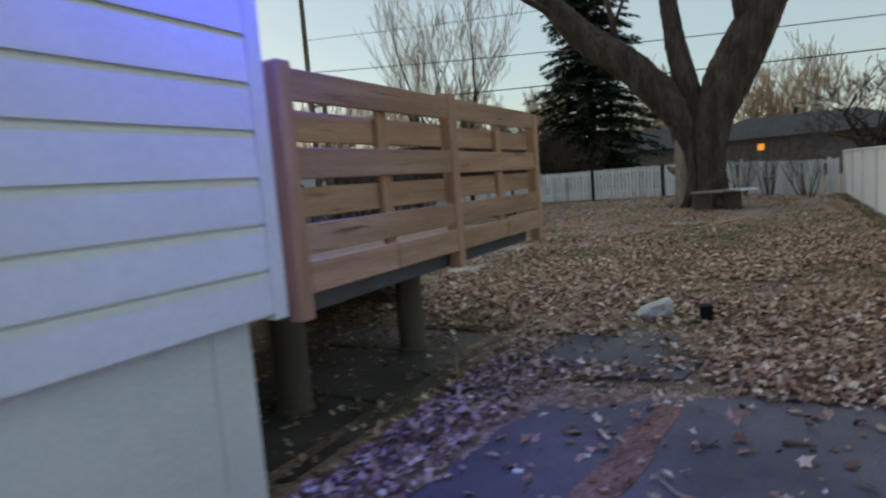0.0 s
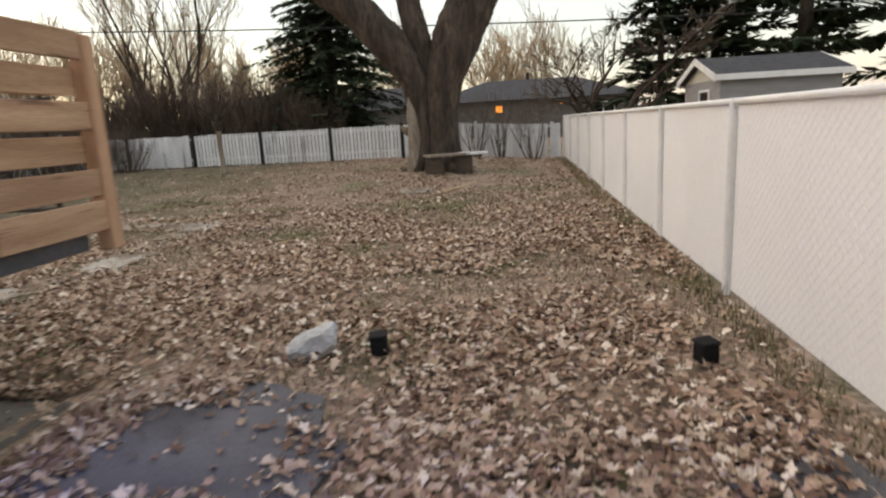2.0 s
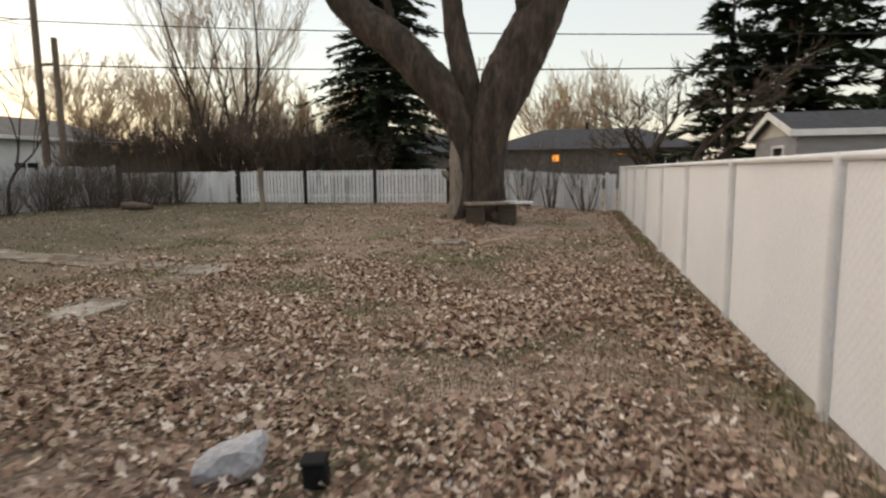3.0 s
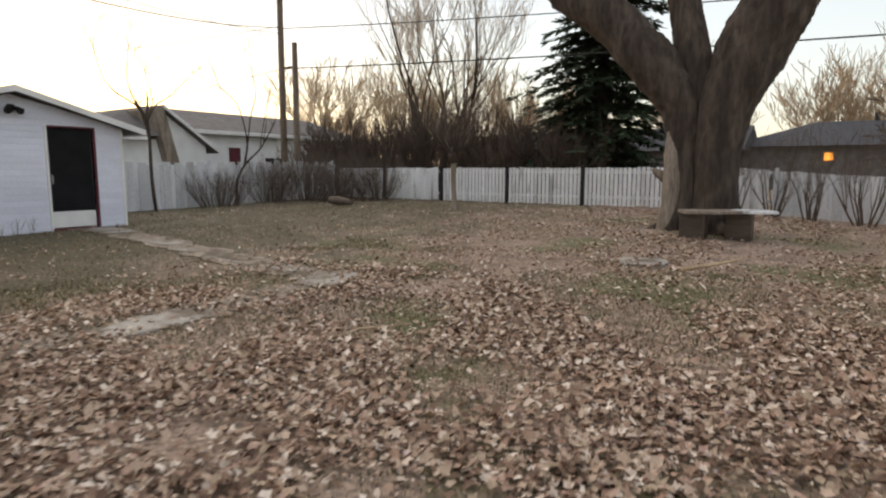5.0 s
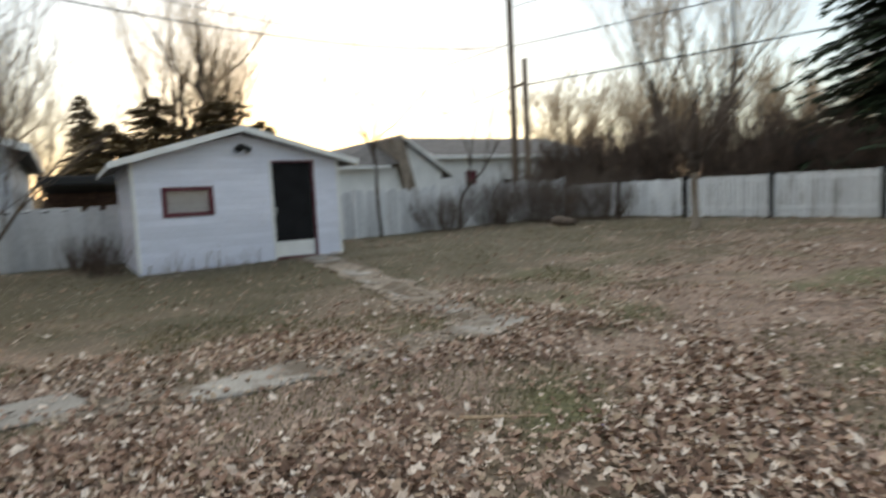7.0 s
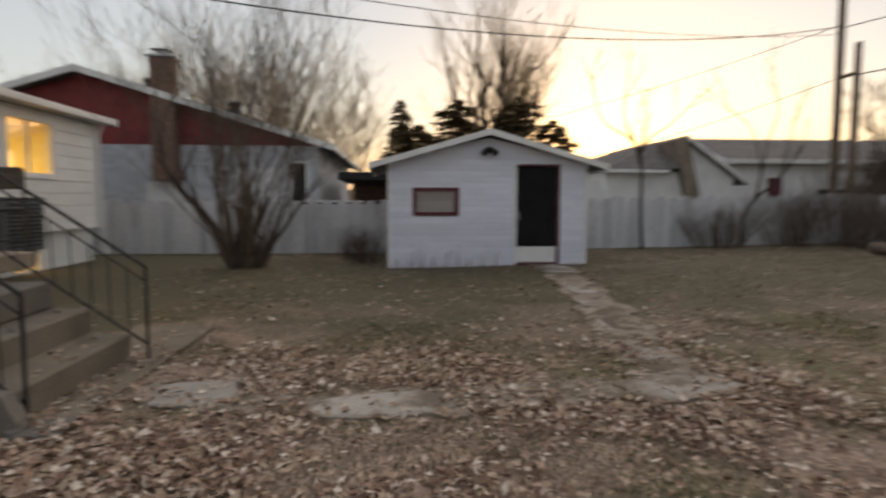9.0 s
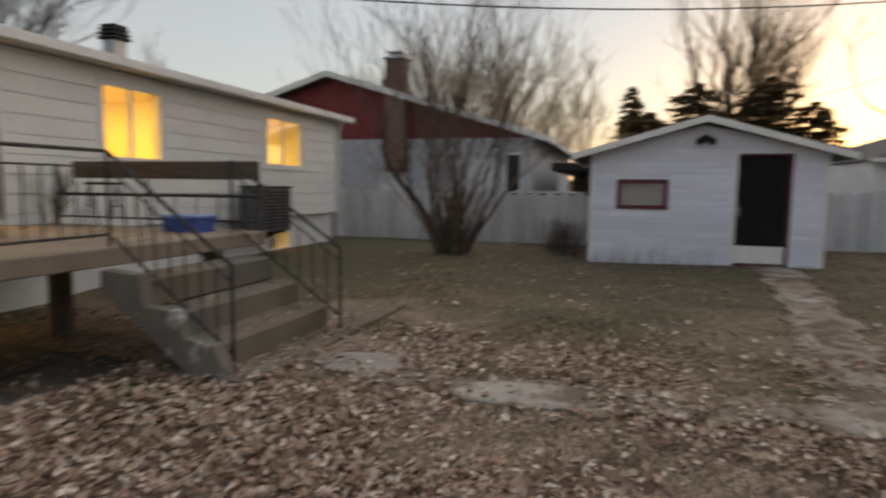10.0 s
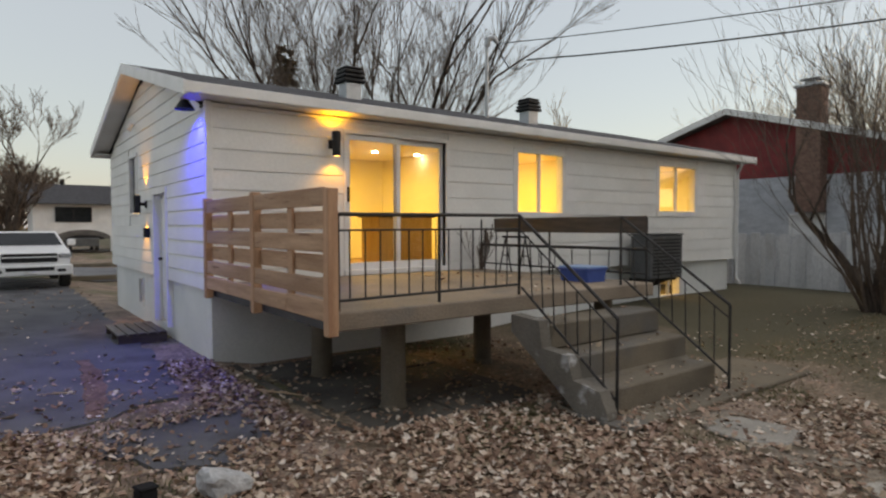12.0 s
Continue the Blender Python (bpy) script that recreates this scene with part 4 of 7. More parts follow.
def iron_rail(name, label, runs, balusters, posts):
    r = thing(name, (*posts[0][:2], min(p[2] for p in posts)), label, "railing")
    for nm, a, b, rad in runs:
        part(nm, MB().tube([a, b], rad, 8), M_IRON, r)
    for a, b in balusters:
        part("baluster", MB().tube([a, b], 0.0068, 6), M_IRON, r)
    for p in posts:
        part("post", MB().tube([p[:3], (p[0], p[1], p[3])], 0.014, 8), M_IRON, r)
    return r


RY = 6.52
n = 13
iron_rail("deck_railing", "black wrought-iron railing along the deck edge",
          [("top_rail", (-1.96, RY, 1.71), (-3.97, RY, 1.72), 0.0155), ("mid_rail", (-1.96, RY, 1.585), (-3.97, RY, 1.59), 0.008), ("bottom_rail", (-1.96, RY, 1.03), (-3.97, RY, 1.05), 0.012)],
          [((-1.98 - 1.97 * (k + 1) / (n + 1), RY, 1.03), (-1.98 - 1.97 * (k + 1) / (n + 1), RY, 1.588)) for k in range(n)],
          [(-2.02, RY, 0.95, 1.71), (-3.0, RY, 0.95, 1.71), (-3.97, RY, 0.95, 1.72)])
for sx in (-3.97, -5.56):
    a, b = Vector((sx, 6.52, 1.72)), Vector((sx, 7.79 if sx < -5 else 7.68, 0.85))
    lowa, lowb = Vector((sx, 6.56, 1.02)), Vector((sx, b.y, 0.16))
    ma, mbb = a - Vector((0, 0, 0.13)), b - Vector((0, 0, 0.13))
    nb = 8
    bal = []
    for k in range(1, nb):
        f = k / nb
        bal.append((lowa.lerp(lowb, f), ma.lerp(mbb, f)))
    iron_rail("stair_railing", "black wrought-iron handrail on the concrete stairs",
              [("top_rail", a, b, 0.016), ("mid_rail", ma, mbb, 0.008), ("bottom_rail", lowa, lowb, 0.012)], bal,
              [(sx, 6.52, 0.95, 1.72), (sx, b.y, -0.02 if sx > -5 else 0.03, 0.85)])
# railing at the far end, with a broad dark board
RX = -6.02
iron_rail("deck_railing", "black iron railing at the end of the deck",
          [("top_rail", (RX, 3.55, 1.33), (RX, 6.55, 1.34), 0.02), ("bottom_rail", (RX, 3.55, 1.05), (RX, 6.55, 1.05), 0.012)],
          [((RX, 3.6 + k * 0.3, 1.05), (RX, 3.6 + k * 0.3, 1.335)) for k in range(10)],
          [(RX, 3.56, 0.95, 1.72), (RX, 5.0, 0.95, 1.72), (RX, 6.54, 0.95, 1.72)])
tagged(part("rail_board", MB().cbox(RX + 0.02, RX + 0.05, 3.9, 6.56, 1.53, 1.735, 0.008), M_DARKW), "broad dark-stained board fixed along the end railing", "rail board")
bin_t = thing("storage_tub", (-5.61, 5.93, DZ), "blue plastic tub with a pale blue lid on the deck", "tub")
part("tub", MB().prism([(-5.76, DZ), (-5.46, DZ), (-5.43, DZ + 0.14), (-5.79, DZ + 0.14)], "y", 5.72, 6.14), M_BLUEBIN, bin_t)
part("rim", MB().cbox(-5.81, -5.41, 5.70, 6.16, DZ + 0.14, DZ + 0.165, 0.008), M_BLUEBIN, bin_t)
part("lid", MB().cbox(-5.80, -5.42, 5.71, 6.15, DZ + 0.165, DZ + 0.185, 0.008), M_BLUELID, bin_t, "pale blue lid")
stand = thing("folding_trestle", (-5.80, 4.55, 0.95), "black folding metal stand on the deck", "trestle")
for y in (4.35, 4.75):
    for dx in (-0.12, 0.12):
        part("leg", MB().tube([(-5.80 + dx, y, DZ), (-5.80, y, DZ + 0.50)], 0.011, 6), M_IRON, stand)
    part("cross_bar", MB().tube([(-5.86, y, DZ + 0.25), (-5.74, y, DZ + 0.25)], 0.008, 6), M_IRON, stand)
part("top_bar", MB().cbox(-5.83, -5.77, 4.30, 4.80, DZ + 0.50, DZ + 0.53, 0.006), M_IRON, stand)
st = thing("concrete_stairs", (-4.75, 7.1, 0), "cast concrete steps with worn edges down from the deck", "stairs")
steps = [(6.60, 6.98, 0.72), (6.98, 7.30, 0.48), (7.30, 7.62, 0.245)]
SX0, SX1 = -5.62, -3.92
for y0, y1, z in steps:
    part("tread", MB().cbox(SX0, SX1, y0 - (0.02 if y0 > 6.7 else 0), y1, z - 0.235, z, 0.014), M_CONC, st)
for xa, xb in ((SX1, SX1 + 0.13),):
    part("side_stringer", MB().prism([(6.602, 0.78), (6.602, 0.62), (7.48, -0.03), (7.72, -0.03), (7.72, 0.10), (7.64, 0.26), (7.36, 0.30), (7.30, 0.50), (7.0, 0.52), (6.96, 0.76)], "x", xa, xb), M_CONC_WORN, st)
part("sloped_underside", MB().prism([(6.602, 0.70), (6.602, 0.5), (7.5, -0.04), (7.59, -0.04), (7.59, 0.1), (7.0, 0.45)], "x", SX0, SX1), M_CONC, st)

# small black garden lamps and the pale stone
def cube_lamp(x, y, turn):
    t = thing("garden_cube_light", (x, y, gz(x, y)), "small black cube garden light among the leaves", "garden light", "black cubes on the ground")
    m = MB().cbox(-0.052, 0.052, -0.052, 0.052, 0.015, 0.125, 0.012)
    b = part("housing", m, M_SCREEN)
    b.parent = t
    b.location = (0, 0, 0)
    c = part("cap", MB().cbox(-0.057, 0.057, -0.057, 0.057, 0.125, 0.145, 0.008), M_SCREEN)
    c.parent, c.location = t, (0, 0, 0.125)
    b.location = (0, 0, 0.015)
    t.rotation_euler = (0.06, -0.05, turn)


cube_lamp(-0.52, 7.06, 0.2)
cube_lamp(1.325, 6.90, 0.35)
bm = bmesh.new()
bmesh.ops.create_icosphere(bm, subdivisions=3, radius=1.0)
for v in bm.verts:
    p = v.co.copy()
    m = max(abs(p.x), abs(p.y), abs(p.z)) ** 0.55
    p /= m
    p *= 1 + 0.18 * noise.noise(p * 1.7)
    v.co = Vector((p.x * 0.165, p.y * 0.115, p.z * (0.082 + 0.02 * p.x) + 0.045 + 0.04 * p.x))
me = bpy.data.meshes.new("stone")
bm.to_mesh(me)
bm.free()
me.materials.append(M_ROCK)
stone = new("stone", me)
stone.location, stone.rotation_euler = (-0.955, 7.10, 0.02), (0, 0, 0.3)
tagged(stone, "pale grey broken stone lying on the leaves", "stone")

# ---- shed ----
SHX, SHY0, SHY1 = -11.88, 9.84, 13.76
SHZ = gz(-11.9, 11.8)
SH_EAVE, SH_RIDGE, SH_BACK = 2.16, 2.72, -15.1
shed = thing("shed", (-13.5, 11.8, SHZ), "white vinyl-sided garden shed with a low gable roof", "shed")
SDO = (12.36, 13.18, SHZ + 0.03, 2.11)
SWI = (10.32, 11.22, 1.14, 1.69)
f = walls(MB(), "x", SHX - 0.12, 0.12, SHY0, SHY1, SHZ - 0.1, SH_EAVE, [SDO, SWI])
f.prism([(SHY0, SH_EAVE), (SHY1, SH_EAVE), ((SHY0 + SHY1) / 2, SH_RIDGE - 0.06)], "x", SHX - 0.12, SHX)
shed_front = part("wall_front", f, M_VINYL, shed)
shed_side = part("wall_side", walls(MB(), "y", SHY0, 0.12, SH_BACK, SHX - 0.123, SHZ - 0.1, SH_EAVE), M_VINYL, shed)
part("wall_side", walls(MB(), "y", SHY1 - 0.12, 0.12, SH_BACK, SHX - 0.123, SHZ - 0.1, SH_EAVE), M_VINYL, shed)
part("wall_back", walls(MB(), "x", SH_BACK, 0.12, SHY0 + 0.123, SHY1 - 0.123, SHZ - 0.1, SH_EAVE), M_VINYL, shed)
part("floor", MB().box(SH_BACK + 0.1, SHX - 0.12, SHY0 + 0.12, SHY1 - 0.12, SHZ - 0.1, SHZ + 0.02), M_DARKW, shed)
SYM = (SHY0 + SHY1) / 2
half = (SHY1 - SHY0) / 2
sspan = lambda z: (SYM - half * min(1, (SH_RIDGE - 0.05 - z) / (SH_RIDGE - 0.05 - SH_EAVE)), SYM + half * min(1, (SH_RIDGE - 0.05 - z) / (SH_RIDGE - 0.05 - SH_EAVE)))
siding(shed_front, "x", SHX + 0.002, 1, SHY0 + 0.01, SHY1 - 0.01, SHZ + 0.02, SH_RIDGE - 0.12, 0.115, M_VINYL, [(SDO[0] - 0.05, SDO[1] + 0.05, 0, SDO[3] + 0.04), (SWI[0] - 0.02, SWI[1] + 0.02, SWI[2] - 0.02, SWI[3] + 0.02)], sspan, 0.008)
siding(shed_side, "y", SHY0 - 0.002, -1, SH_BACK, SHX - 0.01, SHZ + 0.02, SH_EAVE, 0.115, M_VINYL, (), None, 0.008)
for y in (SHY0 - 0.012, SHY1 - 0.04):
    part("corner_post", MB().cbox(SHX - 0.04, SHX + 0.018, y, y + 0.055, SHZ, SH_EAVE, 0.006), M_TRIM, shed)
OV = 0.34
slope = (SH_RIDGE - SH_EAVE) / half
rm = MB()
for s in (-1, 1):
    rm.prism([(SYM, SH_RIDGE + 0.07), (SYM + s * (half + OV), SH_RIDGE + 0.07 - slope * (half + OV)), (SYM + s * (half + OV), SH_RIDGE - 0.01 - slope * (half + OV)), (SYM, SH_RIDGE - 0.01)], "x", SH_BACK - 0.3, SHX + 0.28)
part("roof", rm, M_ROOFGREY, shed, "grey shingled gable roof")
for s in (-1, 1):
    part("rake_board", MB().prism([(SYM, SH_RIDGE + 0.085), (SYM + s * (half + OV + 0.02), SH_RIDGE + 0.085 - slope * (half + OV + 0.02)), (SYM + s * (half + OV + 0.02), SH_RIDGE - 0.03 - slope * (half + OV + 0.02)), (SYM, SH_RIDGE - 0.03)], "x", SHX + 0.28, SHX + 0.305), M_TRIM, shed)
    yo = SYM + s * (half + OV)
    part("eave_board", MB().cbox(SH_BACK - 0.3, SHX + 0.279, min(yo, yo + s * 0.02), max(yo, yo + s * 0.02), SH_RIDGE - 0.04 - slope * (half + OV), SH_RIDGE + 0.06 - slope * (half + OV), 0.005), M_TRIM, shed)
# dark storm door with a white kick panel, in a maroon frame
dj = part("door_frame", MB().cbox(SHX - 0.10, SHX + 0.02, SDO[1], SDO[1] + 0.05, SDO[2], SDO[3] + 0.04, 0.006), M_MAROON, shed, "maroon door frame")
part("frame_side", MB().cbox(SHX - 0.10, SHX + 0.02, SDO[0] - 0.05, SDO[0], SDO[2], SDO[3] + 0.04, 0.006), M_TRIM, dj)
part("frame_head", MB().cbox(SHX - 0.10, SHX + 0.018, SDO[0], SDO[1], SDO[3], SDO[3] + 0.04, 0.006), M_MAROON, dj)
part("threshold", MB().cbox(SHX - 0.12, SHX + 0.05, SDO[0], SDO[1], SDO[2] - 0.03, SDO[2] + 0.02, 0.006), M_MAROON, dj)
sdoor2 = part("storm_door", MB().cbox(SHX - 0.06, SHX - 0.03, SDO[0] + 0.005, SDO[1] - 0.005, SDO[2] + 0.03, SDO[2] + 0.34, 0.006), M_TRIM, shed, "dark glazed storm door with a pale kick panel")
part("door_stile", MB().cbox(SHX - 0.058, SHX - 0.032, SDO[0] + 0.005, SDO[0] + 0.05, SDO[2] + 0.342, SDO[3] - 0.005, 0.004), M_BLACK, sdoor2)
part("door_stile", MB().cbox(SHX - 0.058, SHX - 0.032, SDO[1] - 0.05, SDO[1] - 0.005, SDO[2] + 0.342, SDO[3] - 0.005, 0.004), M_BLACK, sdoor2)
part("pane", MB().box(SHX - 0.05, SHX - 0.044, SDO[0] + 0.05, SDO[1] - 0.05, SDO[2] + 0.342, SDO[3] - 0.005), M_SCREEN, sdoor2)
part("door_handle", MB().cbox(SHX - 0.03, SHX + 0.012, SDO[0] + 0.03, SDO[0] + 0.055, 1.05, 1.22, 0.005), M_GALV, sdoor2)
sw = window_unit("shed_window", shed, "x", SHX, 1, *SWI, frame_mat=M_MAROON, w=0.075, panes=1)
part("curtain", MB().cbox(SHX - 0.115, SHX - 0.105, SWI[0] + 0.08, SWI[1] - 0.08, SWI[2] + 0.07, SWI[3] - 0.07, 0.003), M_CURTAIN, shed, "pale curtain behind the shed window")
fl = thing("shed_flood_lamp", (SHX + 0.06, SYM, 2.32), "black twin flood lamp under the shed gable", "flood lamp")
part("mount", MB().cbox(SHX + 0.015, SHX + 0.05, SYM - 0.06, SYM + 0.06, 2.36, 2.48, 0.01), M_BLACK, fl)
for dy in (-0.08, 0.08):
    part("lamp_head", MB().tube([(SHX + 0.05, SYM + dy * 0.5, 2.43), (SHX + 0.1, SYM + dy, 2.40), (SHX + 0.18, SYM + dy * 1.3, 2.35)], [0.02, 0.045, 0.065], 12), M_BLACK, fl)

# ---- fences ----
side_fence = thing("white_side_fence", (1.9, 11, 0), "white slatted chain-link fence along the yard, pipe posts", "fence")
ys = [8.27 + 2.16 * k for k in range(-6, 8)]
for a, b in zip(ys, ys[1:]):
    za, zb = gz(1.88, a), gz(1.88, b)
    b = min(b, 23.66)
    pn = MB()
    n = 12
    lo = [(a + 0.03 + (b - a - 0.06) * k / n) for k in range(n + 1)]
    for y in lo:
        for xx, zz in ((1.895, gz(1.88, y) + 0.03), (1.915, gz(1.88, y) + 0.03), (1.915, 1.385), (1.895, 1.385)):
            pn.v.append((xx, y, zz))
    for k in range(n):
        q = 4 * k
        for i in range(4):
            pn.f.append((q + i, q + (i + 1) % 4, q + 4 + (i + 1) % 4, q + 4 + i))
    pn.f += [(0, 1, 2, 3), (4 * n + 3, 4 * n + 2, 4 * n + 1, 4 * n)]
    part("slat_panel", pn, M_FENCEW, side_fence)
    mesh_wire = MB()
    z0, hgt = max(za, zb) + 0.04, 1.38 - max(za, zb) - 0.04
    y = a - hgt
    while y < b:
        for s in (1, -1):
            ya, yb = (y, y + hgt) if s > 0 else (y + hgt, y)
            f0, f1 = 0.0, 1.0
            lo_y, hi_y = a + 0.03, b - 0.03
            fa, fb = sorted(((lo_y - ya) / (yb - ya), (hi_y - ya) / (yb - ya)))
            f0, f1 = max(f0, fa), min(f1, fb)
            if f1 - f0 > 0.02:
                mesh_wire.tube([(1.8945, ya + (yb - ya) * f, z0 + hgt * f) for f in (f0, f1)], 0.0006, 3, cap=False)
        y += 0.075
    raw_part("chain_link", mesh_wire, M_FENCEW, side_fence)["kind"] = "stuff"
    part("top_rail", MB().tube([(1.885, a, 1.405), (1.885, b, 1.405)], 0.024, 10), M_TRIM, side_fence)
for y in ys:
    part("post", MB().tube([(1.872, y, gz(1.88, y) - 0.1), (1.872, y, 1.40), (1.872, y, 1.43)], [0.030, 0.030, 0.018], 12), M_TRIM, side_fence)

# ---- trees ----


def branch(mb_thick, mb_thin, p, d, length, r, depth, rng, spread=0.6, up=0.25, split=3, shrink=0.68, curl=0.25, thin_at=0.02, sides=5, segs=4, tipr=0.35, rmin=0.0025):
    """A limb with its side limbs, down to twigs."""
    pts, rad = [Vector(p)], [r]
    d = Vector(d).normalized()
    for k in range(segs):
        d = (d + Vector((rng.uniform(-1, 1), rng.uniform(-1, 1), rng.uniform(-0.6, 0.8))) * curl * 0.5 + Vector((0, 0, up * 0.25))).normalized()
        pts.append(pts[-1] + d * length / segs)
        rad.append(max(r * (1 - (1 - tipr) * (k + 1) / segs), rmin))
    (mb_thick if r > thin_at else mb_thin).tube(pts, rad, sides if r > thin_at else 3, cap=False)
    if depth <= 0:
        return
    for k in range(split):
        i = rng.randint(1, segs) if k else segs
        base, rr = pts[i], rad[i]
        dd = (pts[i] - pts[i - 1]).normalized()
        side = Vector((rng.uniform(-1, 1), rng.uniform(-1, 1), rng.uniform(-0.4, 0.7)))
        nd = (dd + side * spread).normalized()
        branch(mb_thick, mb_thin, base, nd, length * shrink * rng.uniform(0.75, 1.2), rr * (0.8 if k == 0 else 0.6), depth - 1, rng, spread, up, split, shrink, curl, thin_at, sides, max(2, segs - 1 if segs > 3 else segs), tipr, rmin)


def bare_tree(x, y, height, r, seed, label, stems=1, lean=0.0, depth=5, spread=0.55, split=3, material=None, twig=None, fan=0.35, base_z=None, trunk_frac=0.34, up=0.35, group="", rmin=0.0):
    rng = random.Random(seed)
    z = gz(x, y) if base_z is None else base_z
    t = thing("tree", (x, y, z), label, "tree", group)
    thick, thin = MB(), MB()
    for s in range(stems):
        a = 2 * math.pi * s / stems + rng.uniform(-0.4, 0.4)
        d = Vector((math.cos(a) * fan * (stems > 1) + lean, math.sin(a) * fan * (stems > 1), 1))
        o = Vector((x + math.cos(a) * r * (stems > 1), y + math.sin(a) * r * (stems > 1), z - 0.1))
        branch(thick, thin, o, d, height * trunk_frac * rng.uniform(0.85, 1.15), r * (1 if stems == 1 else 0.7), depth, rng, spread, up, split, 0.70, 0.22, max(0.012, r * 0.12), 6, 4, 0.62, rmin or 0.00021 * max(12.0, math.hypot(x, y - 7)))
    raw_part("trunk", thick, material or M_BARK, t, smooth=True)
    if thin.v:
        raw_part("crown", thin, twig or M_TWIG, t)["kind"] = "stuff"
    return t


def conifer(x, y, height, radius, seed, label, material, rows=26, per=9, droop=0.25, base=0.4, spray=26, bare=0.0, leafsize=1.0, taper=0.8):
    rng = random.Random(seed)
    z = gz(x, y)
    t = thing("conifer", (x, y, z), label, "tree")
    raw_part("trunk", MB().tube([(x, y, z - 0.1), (x, y, z + height * 0.5), (x, y, z + height)], [radius * 0.07, radius * 0.045, 0.02], 8), M_BARK, t, smooth=True)
    wood, leaf = MB(), MB()
    for k in range(rows):
        f = k / (rows - 1)
        zz = z + base + (height - base - 0.15) * f ** 0.92
        rr = radius * ((1 - f) ** taper) * rng.uniform(0.8, 1.1) + 0.12
        for j in range(max(4, int(per * (1 - 0.5 * f)))):
            if rng.random() < bare:
                continue
            a = rng.uniform(0, 2 * math.pi)
            L = rr * rng.uniform(0.6, 1.12)
            tip = Vector((x + math.cos(a) * L, y + math.sin(a) * L, zz - L * droop + rng.uniform(-0.1, 0.2)))
            root = Vector((x, y, zz + 0.05))
            mid = root.lerp(tip, 0.55) + Vector((0, 0, 0.06 * L))
            wood.tube([root, mid, tip], [0.03 * L / radius + 0.012, 0.014, 0.004], 3, cap=False)
            for q in range(spray):
                u = rng.uniform(0.12, 1.0)
                p = root.lerp(mid, u / 0.55) if u < 0.55 else mid.lerp(tip, (u - 0.55) / 0.45)
                w = leafsize * (0.10 + 0.10 * L / radius) * rng.uniform(0.7, 1.5)
                sd = Vector((-math.sin(a), math.cos(a), 0)) * rng.choice((-1, 1))
                out = (Vector((math.cos(a), math.sin(a), -droop)) * 0.7 + sd * rng.uniform(0.2, 1.1) + Vector((0, 0, rng.uniform(-0.55, 0.25)))).normalized()
                e = p + out * w * 2.6
                side = out.cross(Vector((rng.uniform(-0.4, 0.4), rng.uniform(-0.4, 0.4), 1))).normalized() * w * 0.42
                leaf.poly(p, p.lerp(e, 0.45) + side, e, p.lerp(e, 0.45) - side)
    raw_part("inner_wood", wood, M_BARK, t)["kind"] = "stuff"
    raw_part("foliage", leaf, material, t)["kind"] = "stuff"
    return t


def shrub(x, y, height, spread, stems, seed, label, material=None, depth=2, r=0.02, split=3, group="", category="shrub", ring=0.15, z=None, rmin=0.0025, curl=0.22):
    rng = random.Random(seed)
    z = gz(x, y) if z is None else z
    t = thing("shrub", (x, y, z), label, category, group)
    m, tips = MB(), MB()
    for s in range(stems):
        a, q = rng.uniform(0, 2 * math.pi), rng.random() ** 0.7
        o = (x + math.cos(a) * ring * q, y + math.sin(a) * ring * q, z - 0.03)
        d = Vector((math.cos(a) * spread * q, math.sin(a) * spread * q, 1))
        branch(m, tips, o, d, height * 0.5 * rng.uniform(0.7, 1.2), r * rng.uniform(0.6, 1.2), depth, rng, 0.45, 0.3, split, 0.72, curl, r * 0.5, 5, 3, 0.5, rmin)
    if m.v:
        raw_part("stem_mass", m, material or M_TWIG, t, smooth=True)["kind"] = "stuff"
    if tips.v:
        raw_part("twig_mass", tips, material or M_TWIG, t)["kind"] = "stuff"
    return t


def limb(mb, pts, radii, sides=14, rough=0.07, seed=1):
    """A thick limb with a lumpy bark surface and upright furrows."""
    o = len(mb.v)
    fine = 5 if sides < 24 else 12
    fine_p, fine_r = [], []
    for i in range(len(pts) - 1):
        for k in range(fine):
            f = k / fine
            fine_p.append(Vector(pts[i]).lerp(Vector(pts[i + 1]), f))
            fine_r.append(radii[i] + (radii[i + 1] - radii[i]) * f)
    fine_p.append(Vector(pts[-1]))
    fine_r.append(radii[-1])
    for _ in range(2 if sides < 24 else 9):
        fine_p = [fine_p[0]] + [(fine_p[i - 1] + fine_p[i] * 2 + fine_p[i + 1]) / 4 for i in range(1, len(fine_p) - 1)] + [fine_p[-1]]
    mb.tube(fine_p, fine_r, sides)
    for i, p in enumerate(fine_p):
        for k in range(sides):
            v = Vector(mb.v[o + i * sides + k])
            off = v - p
            s = 1 + rough * (noise.noise(Vector((v.x * 2.5, v.y * 2.5, v.z * 0.9 + seed))) * 1.6 + 0.6 * noise.noise(v * 5))
            if sides >= 24:
                s += 0.075 - 0.20 * abs(noise.noise(Vector((v.x * 8, v.y * 8, v.z * 1.6 + seed)))) + 0.05 * noise.noise(v * 14)
            mb.v[o + i * sides + k] = tuple(p + off * s)


